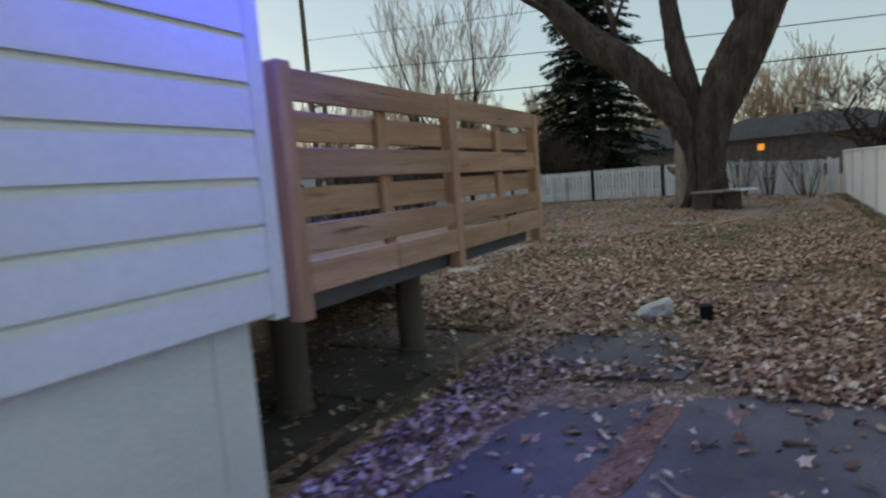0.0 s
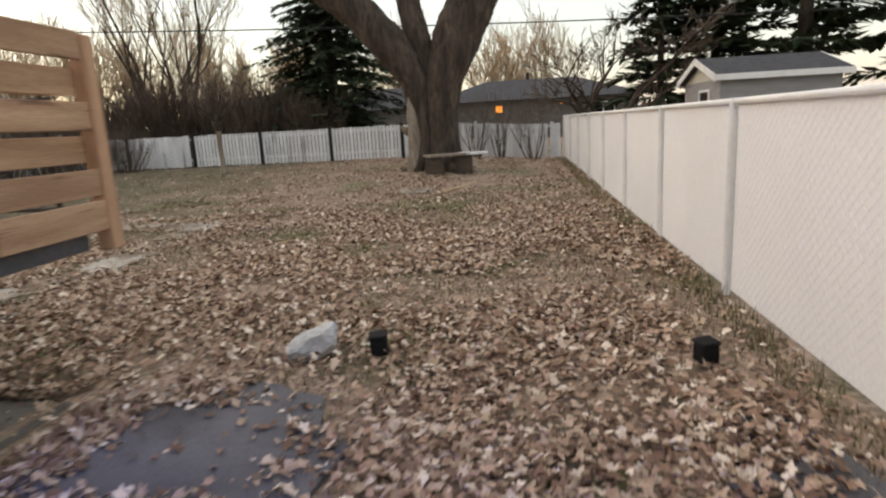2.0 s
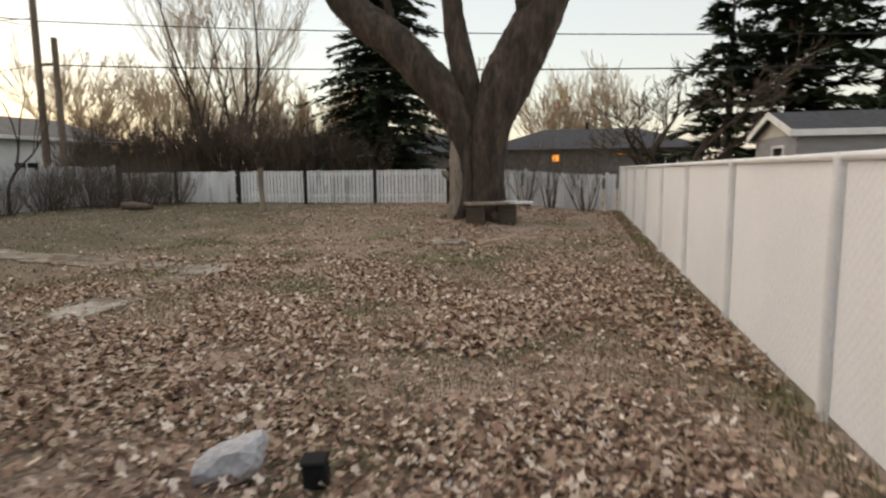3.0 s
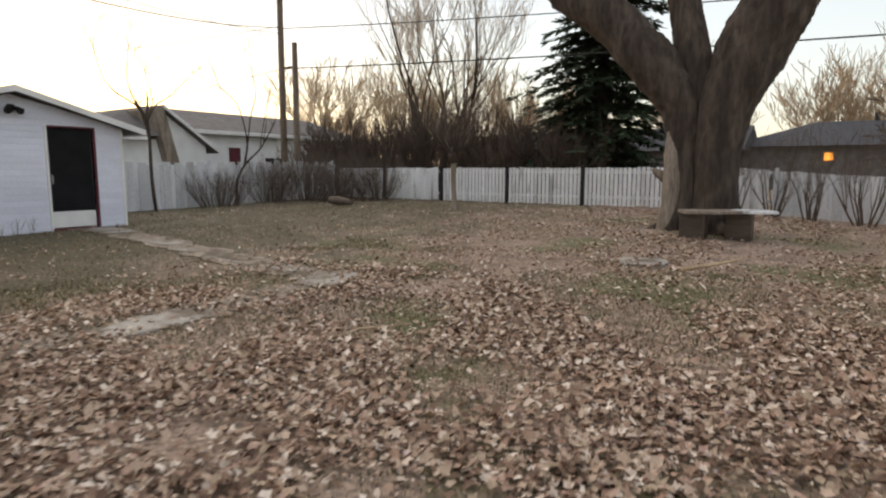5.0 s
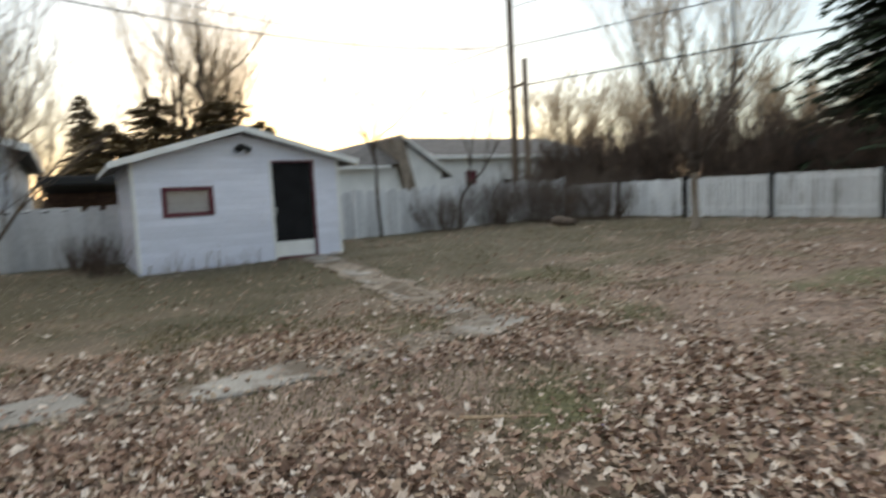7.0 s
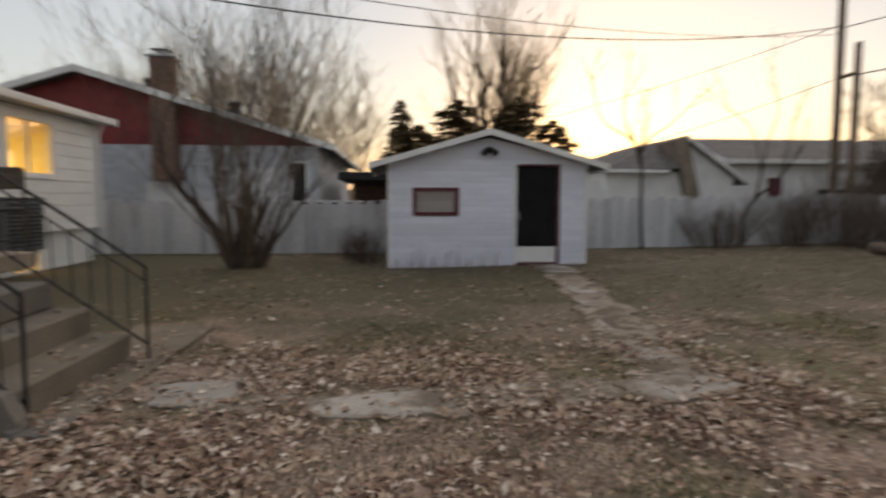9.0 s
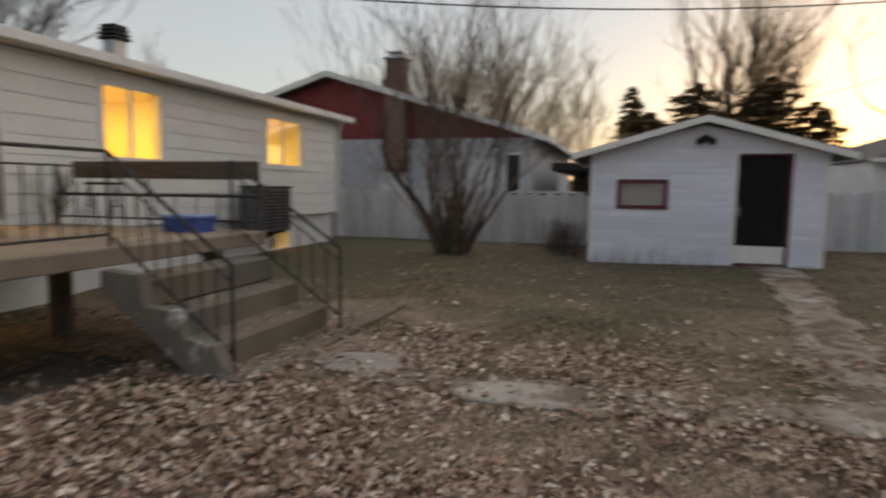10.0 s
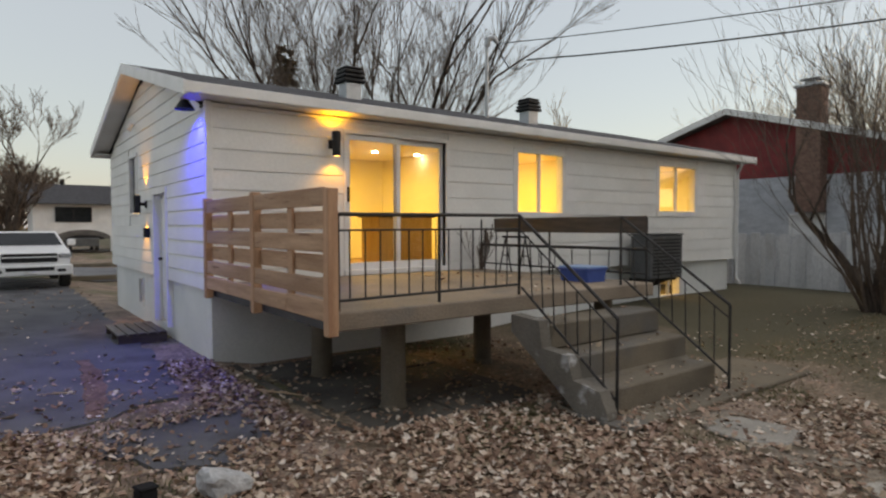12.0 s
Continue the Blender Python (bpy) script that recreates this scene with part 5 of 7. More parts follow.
# the large forked tree in the yard
TX, TY = -1.65, 19.0
tz = gz(TX, TY)
big = thing("yard_tree", (TX, TY, tz), "old bare tree with a thick forked trunk and rough grey bark", "tree")
tm = MB()
limb(tm, [(-1.42, TY, tz - 0.15), (-1.43, TY, tz + 0.45), (-1.45, TY, 1.6), (-1.33, TY, 2.5), (-1.03, TY + 0.1, 3.3), (-0.72, TY + 0.15, 4.0), (-0.2, TY + 0.2, 5.0), (0.5, TY + 0.3, 6.6), (0.9, TY + 0.4, 8.4)], [0.56, 0.40, 0.37, 0.45, 0.54, 0.56, 0.50, 0.38, 0.25], 56, 0.08, 1)
limb(tm, [(-2.06, TY - 0.08, tz - 0.15), (-2.0, TY - 0.08, tz + 0.5), (-2.0, TY - 0.08, 1.7), (-2.08, TY - 0.1, 2.5), (-2.52, TY - 0.15, 3.2), (-3.35, TY - 0.2, 4.15), (-4.5, TY - 0.3, 5.0), (-5.6, TY - 0.3, 6.3), (-6.2, TY, 8.0)], [0.42, 0.27, 0.25, 0.34, 0.42, 0.42, 0.38, 0.28, 0.18], 48, 0.09, 7)
limb(tm, [(-1.92, TY + 0.1, 2.3), (-1.95, TY + 0.2, 3.3), (-2.22, TY + 0.3, 4.4), (-2.45, TY + 0.4, 6.0), (-2.4, TY + 0.5, 8.0)], [0.32, 0.32, 0.26, 0.21, 0.14], 36, 0.06, 13)
limb(tm, [(-0.45, TY + 0.1, 4.5), (-0.55, TY, 5.4), (-0.8, TY - 0.1, 6.6), (-0.9, TY - 0.2, 8.2)], [0.30, 0.30, 0.24, 0.14], 36, 0.07, 19)
raw_part("trunk", tm, M_BARK_OLD, big, smooth=True)
stub = MB()
limb(stub, [(-2.20, TY - 0.26, tz - 0.1), (-2.16, TY - 0.30, tz + 0.5), (-2.14, TY - 0.32, 1.1), (-2.17, TY - 0.30, 1.6), (-2.22, TY - 0.22, 2.3)], [0.21, 0.15, 0.145, 0.12, 0.03], 28, 0.10, 23)
raw_part("bare_stem", stub, M_BAREWOOD, big, smooth=True)["label"] = "pale stem with the bark gone"
knot = MB()
limb(knot, [(-2.28, TY - 0.2, 1.20), (-2.42, TY - 0.32, 1.30), (-2.47, TY - 0.36, 1.36)], [0.10, 0.07, 0.03], 26, 0.1, 3)
raw_part("broken_branch", knot, M_BAREWOOD, big, smooth=True)
for k, (a, ln_) in enumerate(((3.6, 0.55), (4.6, 0.5), (5.5, 0.6), (2.9, 0.4), (0.2, 0.5))):
    root = MB()
    rx, ry = -1.7 + 0.42 * math.cos(a), TY + 0.36 * math.sin(a)
    limb(root, [(rx, ry, tz + 0.32), (rx + 0.3 * ln_ * math.cos(a), ry + 0.3 * ln_ * math.sin(a), tz + 0.08), (rx + ln_ * math.cos(a), ry + ln_ * math.sin(a), tz - 0.06)], [0.13, 0.11, 0.05], 24, 0.1, k)
    raw_part("root", root, M_BARK_OLD, big, smooth=True)
rng = random.Random(44)
bt, tw = MB(), MB()
for p, d, L, r in (((0.9, TY + 0.4, 8.4), (0.3, 0, 1), 3.2, 0.22), ((0.2, TY + 0.3, 5.8), (1, 0.3, 0.5), 3.0, 0.15), ((-6.2, TY, 8.0), (-0.5, 0, 1), 3.0, 0.16), ((-5.0, TY - 0.3, 5.6), (-1, -0.5, 0.8), 2.6, 0.12), ((-2.4, TY + 0.5, 8.0), (0, 0.2, 1), 3.0, 0.14), ((-3.6, TY - 0.2, 4.6), (-0.2, -0.3, 1), 2.4, 0.1), ((-0.1, TY + 0.2, 5.2), (0.6, -0.5, 1), 2.6, 0.11)):
    branch(bt, tw, p, d, L, r, 4, rng, 0.55, 0.3, 3, 0.7, 0.25, 0.03, 6, 4, 0.6)
raw_part("upper_crown", bt, M_BARK_OLD, big, smooth=True)["kind"] = "stuff"
raw_part("twig_crown", tw, M_TWIG, big)["kind"] = "stuff"

# trees round about
conifer(-6.9, 28.2, 12.5, 3.5, 3, "dark green spruce behind the rear fence", M_NEEDLE, 46, 22, 0.20, 0.3, 80, 0.04, 0.62)
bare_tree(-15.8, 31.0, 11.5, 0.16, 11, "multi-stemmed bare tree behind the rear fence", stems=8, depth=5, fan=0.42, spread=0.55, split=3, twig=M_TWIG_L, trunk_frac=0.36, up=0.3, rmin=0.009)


def sapling(x, y, stems, seed):
    """A slender tree: each stem is a row of (dx, dy, z) with its foot and tip radius."""
    rng = random.Random(seed)
    z = gz(x, y)
    t = thing("tree", (x, y, z), "slender crooked bare sapling beside the side fence", "tree", "saplings by the side fence")
    thick, thin = MB(), MB()
    for pts, r0, r1 in stems:
        p = [(x + a, y + b, z + c) for a, b, c in pts]
        limb(thick, p, [0.66 * (r0 + (r1 - r0) * k / (len(p) - 1)) for k in range(len(p))], 8, 0.10, seed)
        tip, d = Vector(p[-1]), (Vector(p[-1]) - Vector(p[-2])).normalized()
        for k in range(3):
            branch(thick, thin, tip.lerp(Vector(p[-2]), 0.3 * k), d + Vector((rng.uniform(-0.4, 0.4), rng.uniform(-0.6, 0.6), 0.3)), 0.6, r1 * 0.8, 2, rng, 0.8, 0.2, 2, 0.6, 0.3, 0.02, 5, 3, 0.4, 0.006)
    raw_part("trunk", thick, M_BARK, t, smooth=True)
    raw_part("crown", thin, M_TWIG, t)["kind"] = "stuff"


rng = random.Random(12)
PX, PY = -8.05, 20.4
pz = gz(PX, PY)
pol = thing("tree", (PX, PY, pz), "small pollarded tree with a pale trunk and dark knobbly head", "tree")
pt, ph, ps = MB(), MB(), MB()
limb(pt, [(PX, PY, pz - 0.1), (PX + 0.02, PY, pz + 0.3), (PX - 0.03, PY, pz + 0.8), (PX, PY, pz + 1.25)], [0.12, 0.075, 0.065, 0.075], 26, 0.12, 5)
raw_part("trunk", pt, M_BAREWOOD, pol, smooth=True)
limb(ph, [(PX, PY, pz + 1.2), (PX - 0.03, PY, pz + 1.4), (PX + 0.02, PY, pz + 1.62)], [0.085, 0.13, 0.08], 26, 0.2, 6)
for k in range(13):
    a = rng.uniform(0, 6.28)
    branch(ph, ps, (PX + 0.08 * math.cos(a), PY + 0.08 * math.sin(a), pz + 1.45), (0.8 * math.cos(a), 0.8 * math.sin(a), rng.uniform(0.4, 1.3)), rng.uniform(0.5, 0.9), 0.026, 3, rng, 0.8, 0.25, 3, 0.66, 0.35, 0.014, 5, 3, 0.45, 0.005)
raw_part("head", ph, M_BARK, pol, smooth=True)
raw_part("crown", ps, M_TWIG, pol)["kind"] = "stuff"
sapling(-15.0, 16.2, [([(0, 0.05, -0.1), (0, -0.03, 0.9), (0, -0.02, 1.8), (0, -0.06, 2.55)], 0.075, 0.05),
                      ([(0, -0.06, 2.45), (0.05, -0.4, 2.8), (0.1, -0.95, 3.05), (0.1, -1.2, 3.35), (0.1, -1.35, 3.9)], 0.04, 0.016),
                      ([(0, -0.06, 2.45), (-0.05, -0.35, 2.9), (-0.1, -0.5, 3.4), (-0.05, -0.42, 4.3)], 0.04, 0.014),
                      ([(0, -0.04, 2.4), (-0.1, 0.25, 2.85), (-0.1, 0.7, 3.1), (-0.2, 1.15, 3.5)], 0.035, 0.014),
                      ([(0, -0.05, 2.45), (0.05, 0.12, 2.9), (0, 0.02, 3.4)], 0.03, 0.012)], 13)
sapling(-15.0, 18.85, [([(0, 0, -0.1), (0, 0.02, 0.75), (0, 0.35, 1.25), (0, 0.95, 1.7), (0, 1.35, 2.25)], 0.075, 0.03),
                       ([(0, 0.35, 1.25), (0, 0.5, 1.9), (0, 0.38, 2.5), (0, 0.15, 3.1), (0, -0.45, 3.5)], 0.05, 0.014),
                       ([(0, 0.5, 1.9), (0, 0.62, 2.7), (0, 0.9, 3.4), (0, 0.75, 4.2)], 0.035, 0.012),
                       ([(0, 0.95, 1.7), (0, 1.1, 2.4), (0, 1.3, 3.2)], 0.03, 0.012)], 14)
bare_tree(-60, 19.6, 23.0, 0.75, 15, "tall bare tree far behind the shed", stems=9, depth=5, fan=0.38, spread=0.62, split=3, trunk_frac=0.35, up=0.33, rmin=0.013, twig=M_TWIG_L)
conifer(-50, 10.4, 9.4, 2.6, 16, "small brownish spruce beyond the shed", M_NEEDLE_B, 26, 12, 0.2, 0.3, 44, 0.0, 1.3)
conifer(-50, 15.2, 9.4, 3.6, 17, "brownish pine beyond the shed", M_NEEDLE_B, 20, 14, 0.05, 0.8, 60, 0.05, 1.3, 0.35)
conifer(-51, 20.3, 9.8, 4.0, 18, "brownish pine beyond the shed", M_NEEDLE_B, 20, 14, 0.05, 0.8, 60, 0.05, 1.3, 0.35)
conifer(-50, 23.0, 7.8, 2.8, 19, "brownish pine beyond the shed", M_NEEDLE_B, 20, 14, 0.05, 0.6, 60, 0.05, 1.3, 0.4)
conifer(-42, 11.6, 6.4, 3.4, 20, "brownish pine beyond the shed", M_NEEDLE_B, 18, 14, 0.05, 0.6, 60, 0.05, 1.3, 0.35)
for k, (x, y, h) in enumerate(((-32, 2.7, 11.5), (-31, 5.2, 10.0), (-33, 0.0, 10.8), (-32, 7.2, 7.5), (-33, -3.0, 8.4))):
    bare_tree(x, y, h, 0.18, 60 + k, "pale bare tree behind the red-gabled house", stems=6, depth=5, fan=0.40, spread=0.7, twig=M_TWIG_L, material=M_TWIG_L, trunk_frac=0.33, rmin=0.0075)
bare_tree(4.4, 32.0, 8.8, 0.26, 21, "dark gnarled bare tree behind the garage", stems=3, depth=5, spread=1.0, split=3, trunk_frac=0.3, up=0.05, fan=0.6, lean=-0.2, rmin=0.013)
conifer(7.4, 35, 10.0, 3.2, 24, "dark pine with layered boughs behind the garage", M_NEEDLE, 18, 10, 0.0, 1.2, 50, 0.15, 1.3)
conifer(13.0, 33, 13.5, 6.2, 23, "dark pine with layered boughs behind the garage", M_NEEDLE, 15, 11, -0.04, 3.4, 90, 0.15, 1.4)
conifer(20.0, 34, 12.5, 5.0, 22, "dark pine with layered boughs behind the garage", M_NEEDLE, 16, 11, 0.0, 2.2, 70, 0.12, 1.4)
for k, (x, y, h) in enumerate(((-24, 46, 9.0), (-20, 48, 8.5), (-16, 50, 9.0), (-9, 52, 8.5), (-1, 56, 8.8), (3, 58, 9.2), (-28, 44, 9.5), (-30, 38, 8.5))):
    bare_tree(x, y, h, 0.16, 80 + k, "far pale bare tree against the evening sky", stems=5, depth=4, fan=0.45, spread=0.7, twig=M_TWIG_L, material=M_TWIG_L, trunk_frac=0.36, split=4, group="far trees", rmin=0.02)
conifer(10.2, 36, 11.5, 4.2, 25, "dark spreading pine behind the garage", M_NEEDLE, 15, 11, -0.02, 2.6, 80, 0.12, 1.4, 0.6)
# behind and beyond the house
bare_tree(-12.0, -10.0, 13.0, 0.24, 31, "large vase-shaped bare tree in front of the house", stems=11, depth=6, fan=0.6, spread=0.55, split=3, trunk_frac=0.36, up=0.12, rmin=0.007)
conifer(-9.9, -13.5, 9.0, 1.6, 32, "spruce in the front garden beyond the roof", M_NEEDLE_B, 24, 12, 0.25, 0.4, 34, 0.0, 1.1)
bare_tree(-0.35, -27.0, 9.0, 0.26, 33, "bare street tree across the road", stems=3, depth=6, fan=0.28, spread=0.8, split=3, trunk_frac=0.34, up=0.2, rmin=0.014)
for k, (x, y, h) in enumerate(((3.0, -46, 7.5), (-1.0, -48, 7.0), (7.0, -45, 8.0))):
    bare_tree(x, y, h, 0.2, 140 + k, "brown bare tree beyond the far gardens", stems=6, depth=4, fan=0.45, spread=0.75, split=4, trunk_frac=0.36, group="far trees", rmin=0.03)
bare_tree(-26, -14.0, 8.5, 0.16, 34, "far bare shrubby tree beyond the roof", stems=4, depth=5, spread=0.5, fan=0.3, twig=M_TWIG_L, rmin=0.01)
# low dark woods on the horizon
woods = MB()
rng = random.Random(9)
for k in range(5200):
    az = rng.uniform(-1.1, 2.3)
    dist = rng.uniform(110, 150)
    p = Vector((-math.sin(az) * dist, 8 + math.cos(az) * dist, 0))
    top = (2.6 + 1.6 * noise.noise(Vector((az * 9, 0, 4))) + 0.9 * noise.noise(Vector((az * 40, 0, 2)))) * dist / 120
    base = p + Vector((0, 0, rng.uniform(-0.2, max(top - 0.6, 0.3))))
    side = Vector((math.cos(az), math.sin(az), 0)) * rng.uniform(0.5, 1.3)
    woods.poly(base - side, base + side, base + side * 0.7 + Vector((0, 0, rng.uniform(0.8, 1.4))), base + Vector((0, 0, rng.uniform(1.2, 1.9))), base - side * 0.7 + Vector((0, 0, rng.uniform(0.8, 1.4))))
tagged(raw_part("far_woods", woods, M_BRUSH), "low dark woods along the horizon", "woods", kind="stuff")
# brush behind the rear fence and along the side fence
rng = random.Random(77)
for k in range(13):
    x = -19.5 + k * 1.05
    shrub(x, 25.6 + rng.uniform(0, 1.8), rng.uniform(1.7, 2.5), 0.6, 46, 300 + k, "dense bare brown bush behind the rear fence", M_BRUSH, 3, 0.026, 3, "bushes behind the rear fence", ring=0.6, rmin=0.007)
lilac = shrub(-12.25, 7.0, 4.3, 0.46, 21, 401, "large bare lilac bush with a leaning main stem", M_TWIG, 4, 0.042, 3, ring=0.35, rmin=0.0035, curl=0.5)
lean, lean_twigs = MB(), MB()
limb(lean, [(-12.2, 6.9, gz(-12, 7) - 0.05), (-12.15, 6.62, 0.65), (-12.15, 6.3, 1.15), (-12.1, 5.85, 1.65), (-12.1, 5.5, 2.2)], [0.10, 0.085, 0.07, 0.055, 0.035], 26, 0.1, 4)
rng = random.Random(402)
for k, (y, z) in enumerate(((6.3, 1.15), (5.85, 1.65), (5.5, 2.2), (5.6, 2.0))):
    branch(lean, lean_twigs, (-12.1, y, z), (rng.uniform(-0.3, 0.3), rng.uniform(-0.5, 0.4), 1), 1.0, 0.03, 3, rng, 0.6, 0.3, 3, 0.7, 0.4, 0.016, 5, 3, 0.5, 0.0035)
raw_part("main_stem", lean, M_BARK, lilac, smooth=True)
raw_part("twig_mass", lean_twigs, M_TWIG, lilac)["kind"] = "stuff"
shrub(-12.2, 7.05, 1.3, 0.5, 60, 402, "dense young shoots at the foot of the lilac bush", M_BRUSH, 1, 0.012, 3, ring=0.35, rmin=0.004)
for k, (x, y, h) in enumerate(((-0.9, 23.1, 1.7), (-0.1, 23.2, 1.5), (0.9, 23.1, 1.9), (-1.8, 23.2, 1.4))):
    shrub(x, y, h, 0.5, 9, 410 + k, "bare vine-like shrub against the rear fence", M_TWIG, 3, 0.025, 3, "shrubs along the rear fence", ring=0.2)
for k, (x, y, h) in enumerate(((-13.6, 22.2, 1.5), (-14.4, 21.3, 1.6), (-12.7, 22.7, 1.3), (-14.8, 20.1, 1.3), (-14.9, 18.2, 1.0), (-13.4, 21.3, 1.1))):
    shrub(x, y, h, 0.8, 95, 420 + k, "tangle of dry grey-brown brush in the fence corner", M_TWIG, 2, 0.009, 3, "brush along the side fence", ring=0.55)
for k, (x, y, h) in enumerate(((-12.7, 9.3, 0.9), (-13.4, 9.2, 0.8), (-14.2, 9.0, 0.8))):
    shrub(x, y, h, 0.6, 50, 430 + k, "dry reddish-brown weeds beside the shed", M_BRUSH, 1, 0.007, 3, "weeds beside the shed", category="weeds", ring=0.35)
for k in range(9):
    shrub(-11.75 + 0.05 * (k % 3), 10.0 + k * 0.24, 0.3 + 0.1 * (k % 3), 0.4, 4, 440 + k, "dry weed stalk at the foot of the shed", M_BRUSH, 1, 0.005, 2, "weed stalks at the shed wall", category="weeds", ring=0.05)

shrub(-5.85, 3.72, 0.62, 0.5, 10, 460, "dried dark potted plant against the house wall", M_BRUSH, 2, 0.008, 3, category="plant", ring=0.05, z=0.95, rmin=0.004)
log = MB()
limb(log, [(-12.7, 20.6, gz(-12.9, 20.6) + 0.12), (-12.2, 20.3, gz(-12.2, 20.3) + 0.14), (-11.4, 20.1, gz(-11.4, 20.1) + 0.12)], [0.11, 0.13, 0.08], 12, 0.12, 3)
tagged(part("log", log, M_TWIG, smooth=True), "weathered brown log lying before the brush", "log")

# ---- poles and cables ----


def pole(x, y, top, r, label, arm=None):
    t = thing("utility_pole", (x, y, gz(x, y)), label, "utility pole")
    part("shaft", MB().tube([(x, y, gz(x, y) - 0.2), (x, y, top)], [r, r * 0.72], 12), M_POLE, t)
    if arm:
        part("cross_bar", MB().cbox(x - 0.05, x + 0.9, y - 0.05, y + 0.05, arm, arm + 0.1, 0.01), M_POLE, t)
    return t


pole(-19.35, 24.6, 12.0, 0.15, "tall weathered wooden utility pole", 5.45)
pole(-18.55, 24.6, 6.45, 0.15, "short weathered wooden pole stub beside the tall one")


def cable(a, b, sag, r=0.012, label="black overhead cable between utility poles", n=22):
    a, b = Vector(a), Vector(b)
    pts = [a.lerp(b, k / n) - Vector((0, 0, sag * 4 * (k / n) * (1 - k / n))) for k in range(n + 1)]
    tagged(part("overhead_cable", MB().tube(pts, r, 5), M_BLACK), label, "cable", "overhead cables")


cable((-19.3, 24.6, 7.15), (MAST[0] - 0.75, MAST[1] + 0.36, 5.0), 0.9, 0.016, "black service cable from the pole to the house")
cable((-19.3, 24.6, 6.9), (MAST[0] - 0.2, MAST[1] + 0.15, 5.28), 0.7, 0.010, "thin cable from the pole to the house")
cable((-19.3, 24.6, 7.1), (24, 26, 4.9), 0.45, 0.018)
cable((-19.3, 24.6, 5.5), (24, 26, 4.2), 0.35, 0.022)
cable((-19.3, 24.6, 8.6), (24, 26, 6.6), 0.4, 0.012)
cable((-19.3, 24.6, 5.5), (-34, 21, 3.9), 0.2, 0.012)
cable((-19.3, 24.6, 7.2), (-60, 12, 7.5), 0.9, 0.012)

# ---- neighbouring houses ----


def gable_house(name, x0, x1, y0, y1, eave, ridge, axis, wall_m, roof_m, label, gable_m=None, over=0.35, z=0.0, trim=True):
    """A house with a ridge along axis; the parts are walls, gables, roof and boards."""
    t = thing(name, ((x0 + x1) / 2, (y0 + y1) / 2, z), label, "house")
    for ax, at, p, q in (("y", y0, x0, x1), ("y", y1 - 0.2, x0, x1), ("x", x0, y0 + 0.2, y1 - 0.2), ("x", x1 - 0.2, y0 + 0.2, y1 - 0.2)):
        part("wall", walls(MB(), ax, at, 0.2, p, q, z - 0.2, eave), wall_m, t)
    u0, u1, a0, a1 = (y0, y1, x0, x1) if axis == "x" else (x0, x1, y0, y1)
    um = (u0 + u1) / 2
    for a, b in ((a0, a0 + 0.18), (a1 - 0.18, a1)):
        part("gable", MB().prism([(u0, eave), (u1, eave), (um, ridge)], axis, a, b), gable_m or wall_m, t)
    hs = (u1 - u0) / 2
    sl = (ridge - eave) / hs
    for s in (-1, 1):
        e = um + s * (hs + over)
        ez = eave - sl * over
        part("roof", MB().prism([(um, ridge + 0.16), (e, ez + 0.16), (e, ez + 0.04), (um, ridge + 0.04)], axis, a0 - over, a1 + over), roof_m, t)
        if trim:
            for a in (a0 - over - 0.03, a1 + over):
                part("rake_board", MB().prism([(um, ridge + 0.17), (e, ez + 0.17), (e, ez - 0.02), (um, ridge - 0.02)], axis, a, a + 0.03), M_TRIM, t)
            lo, hi = sorted((e, e + s * 0.03))
            fb = MB().cbox(a0 - over, a1 + over, lo, hi, ez, ez + 0.165, 0.006) if axis == "x" else MB().cbox(lo, hi, a0 - over, a1 + over, ez, ez + 0.165, 0.006)
            part("fascia", fb, M_TRIM, t)
    return t


def far_window(parent, axis, face, out, u0, u1, z0, z1, pane=None, fm=None, bars=1):
    w = 0.07

    def bx(a, b, c, d, p, q):
        lo, hi = sorted((face + out * p, face + out * q))
        return MB().cbox(a, b, lo, hi, c, d, 0.008) if axis == "y" else MB().cbox(lo, hi, a, b, c, d, 0.008)
    h = part("window", bx(u0, u1, z1 - w, z1, -0.05, 0.05), fm or M_TRIM, parent)
    part("frame_side", bx(u0, u0 + w, z0, z1 - w, -0.05, 0.05), fm or M_TRIM, h)
    part("frame_side", bx(u1 - w, u1, z0, z1 - w, -0.05, 0.05), fm or M_TRIM, h)
    part("window_sill", bx(u0 + w, u1 - w, z0, z0 + w, -0.05, 0.07), fm or M_TRIM, h)
    part("pane", bx(u0 + w, u1 - w, z0 + w, z1 - w, -0.02, 0.015), pane or M_DARKGLASS, h)
    for k in range(bars):
        u = u0 + (u1 - u0) * (k + 1) / (bars + 1)
        part("sash_bar", bx(u - 0.03, u + 0.03, z0 + w, z1 - w, 0.0, 0.03), fm or M_TRIM, h)


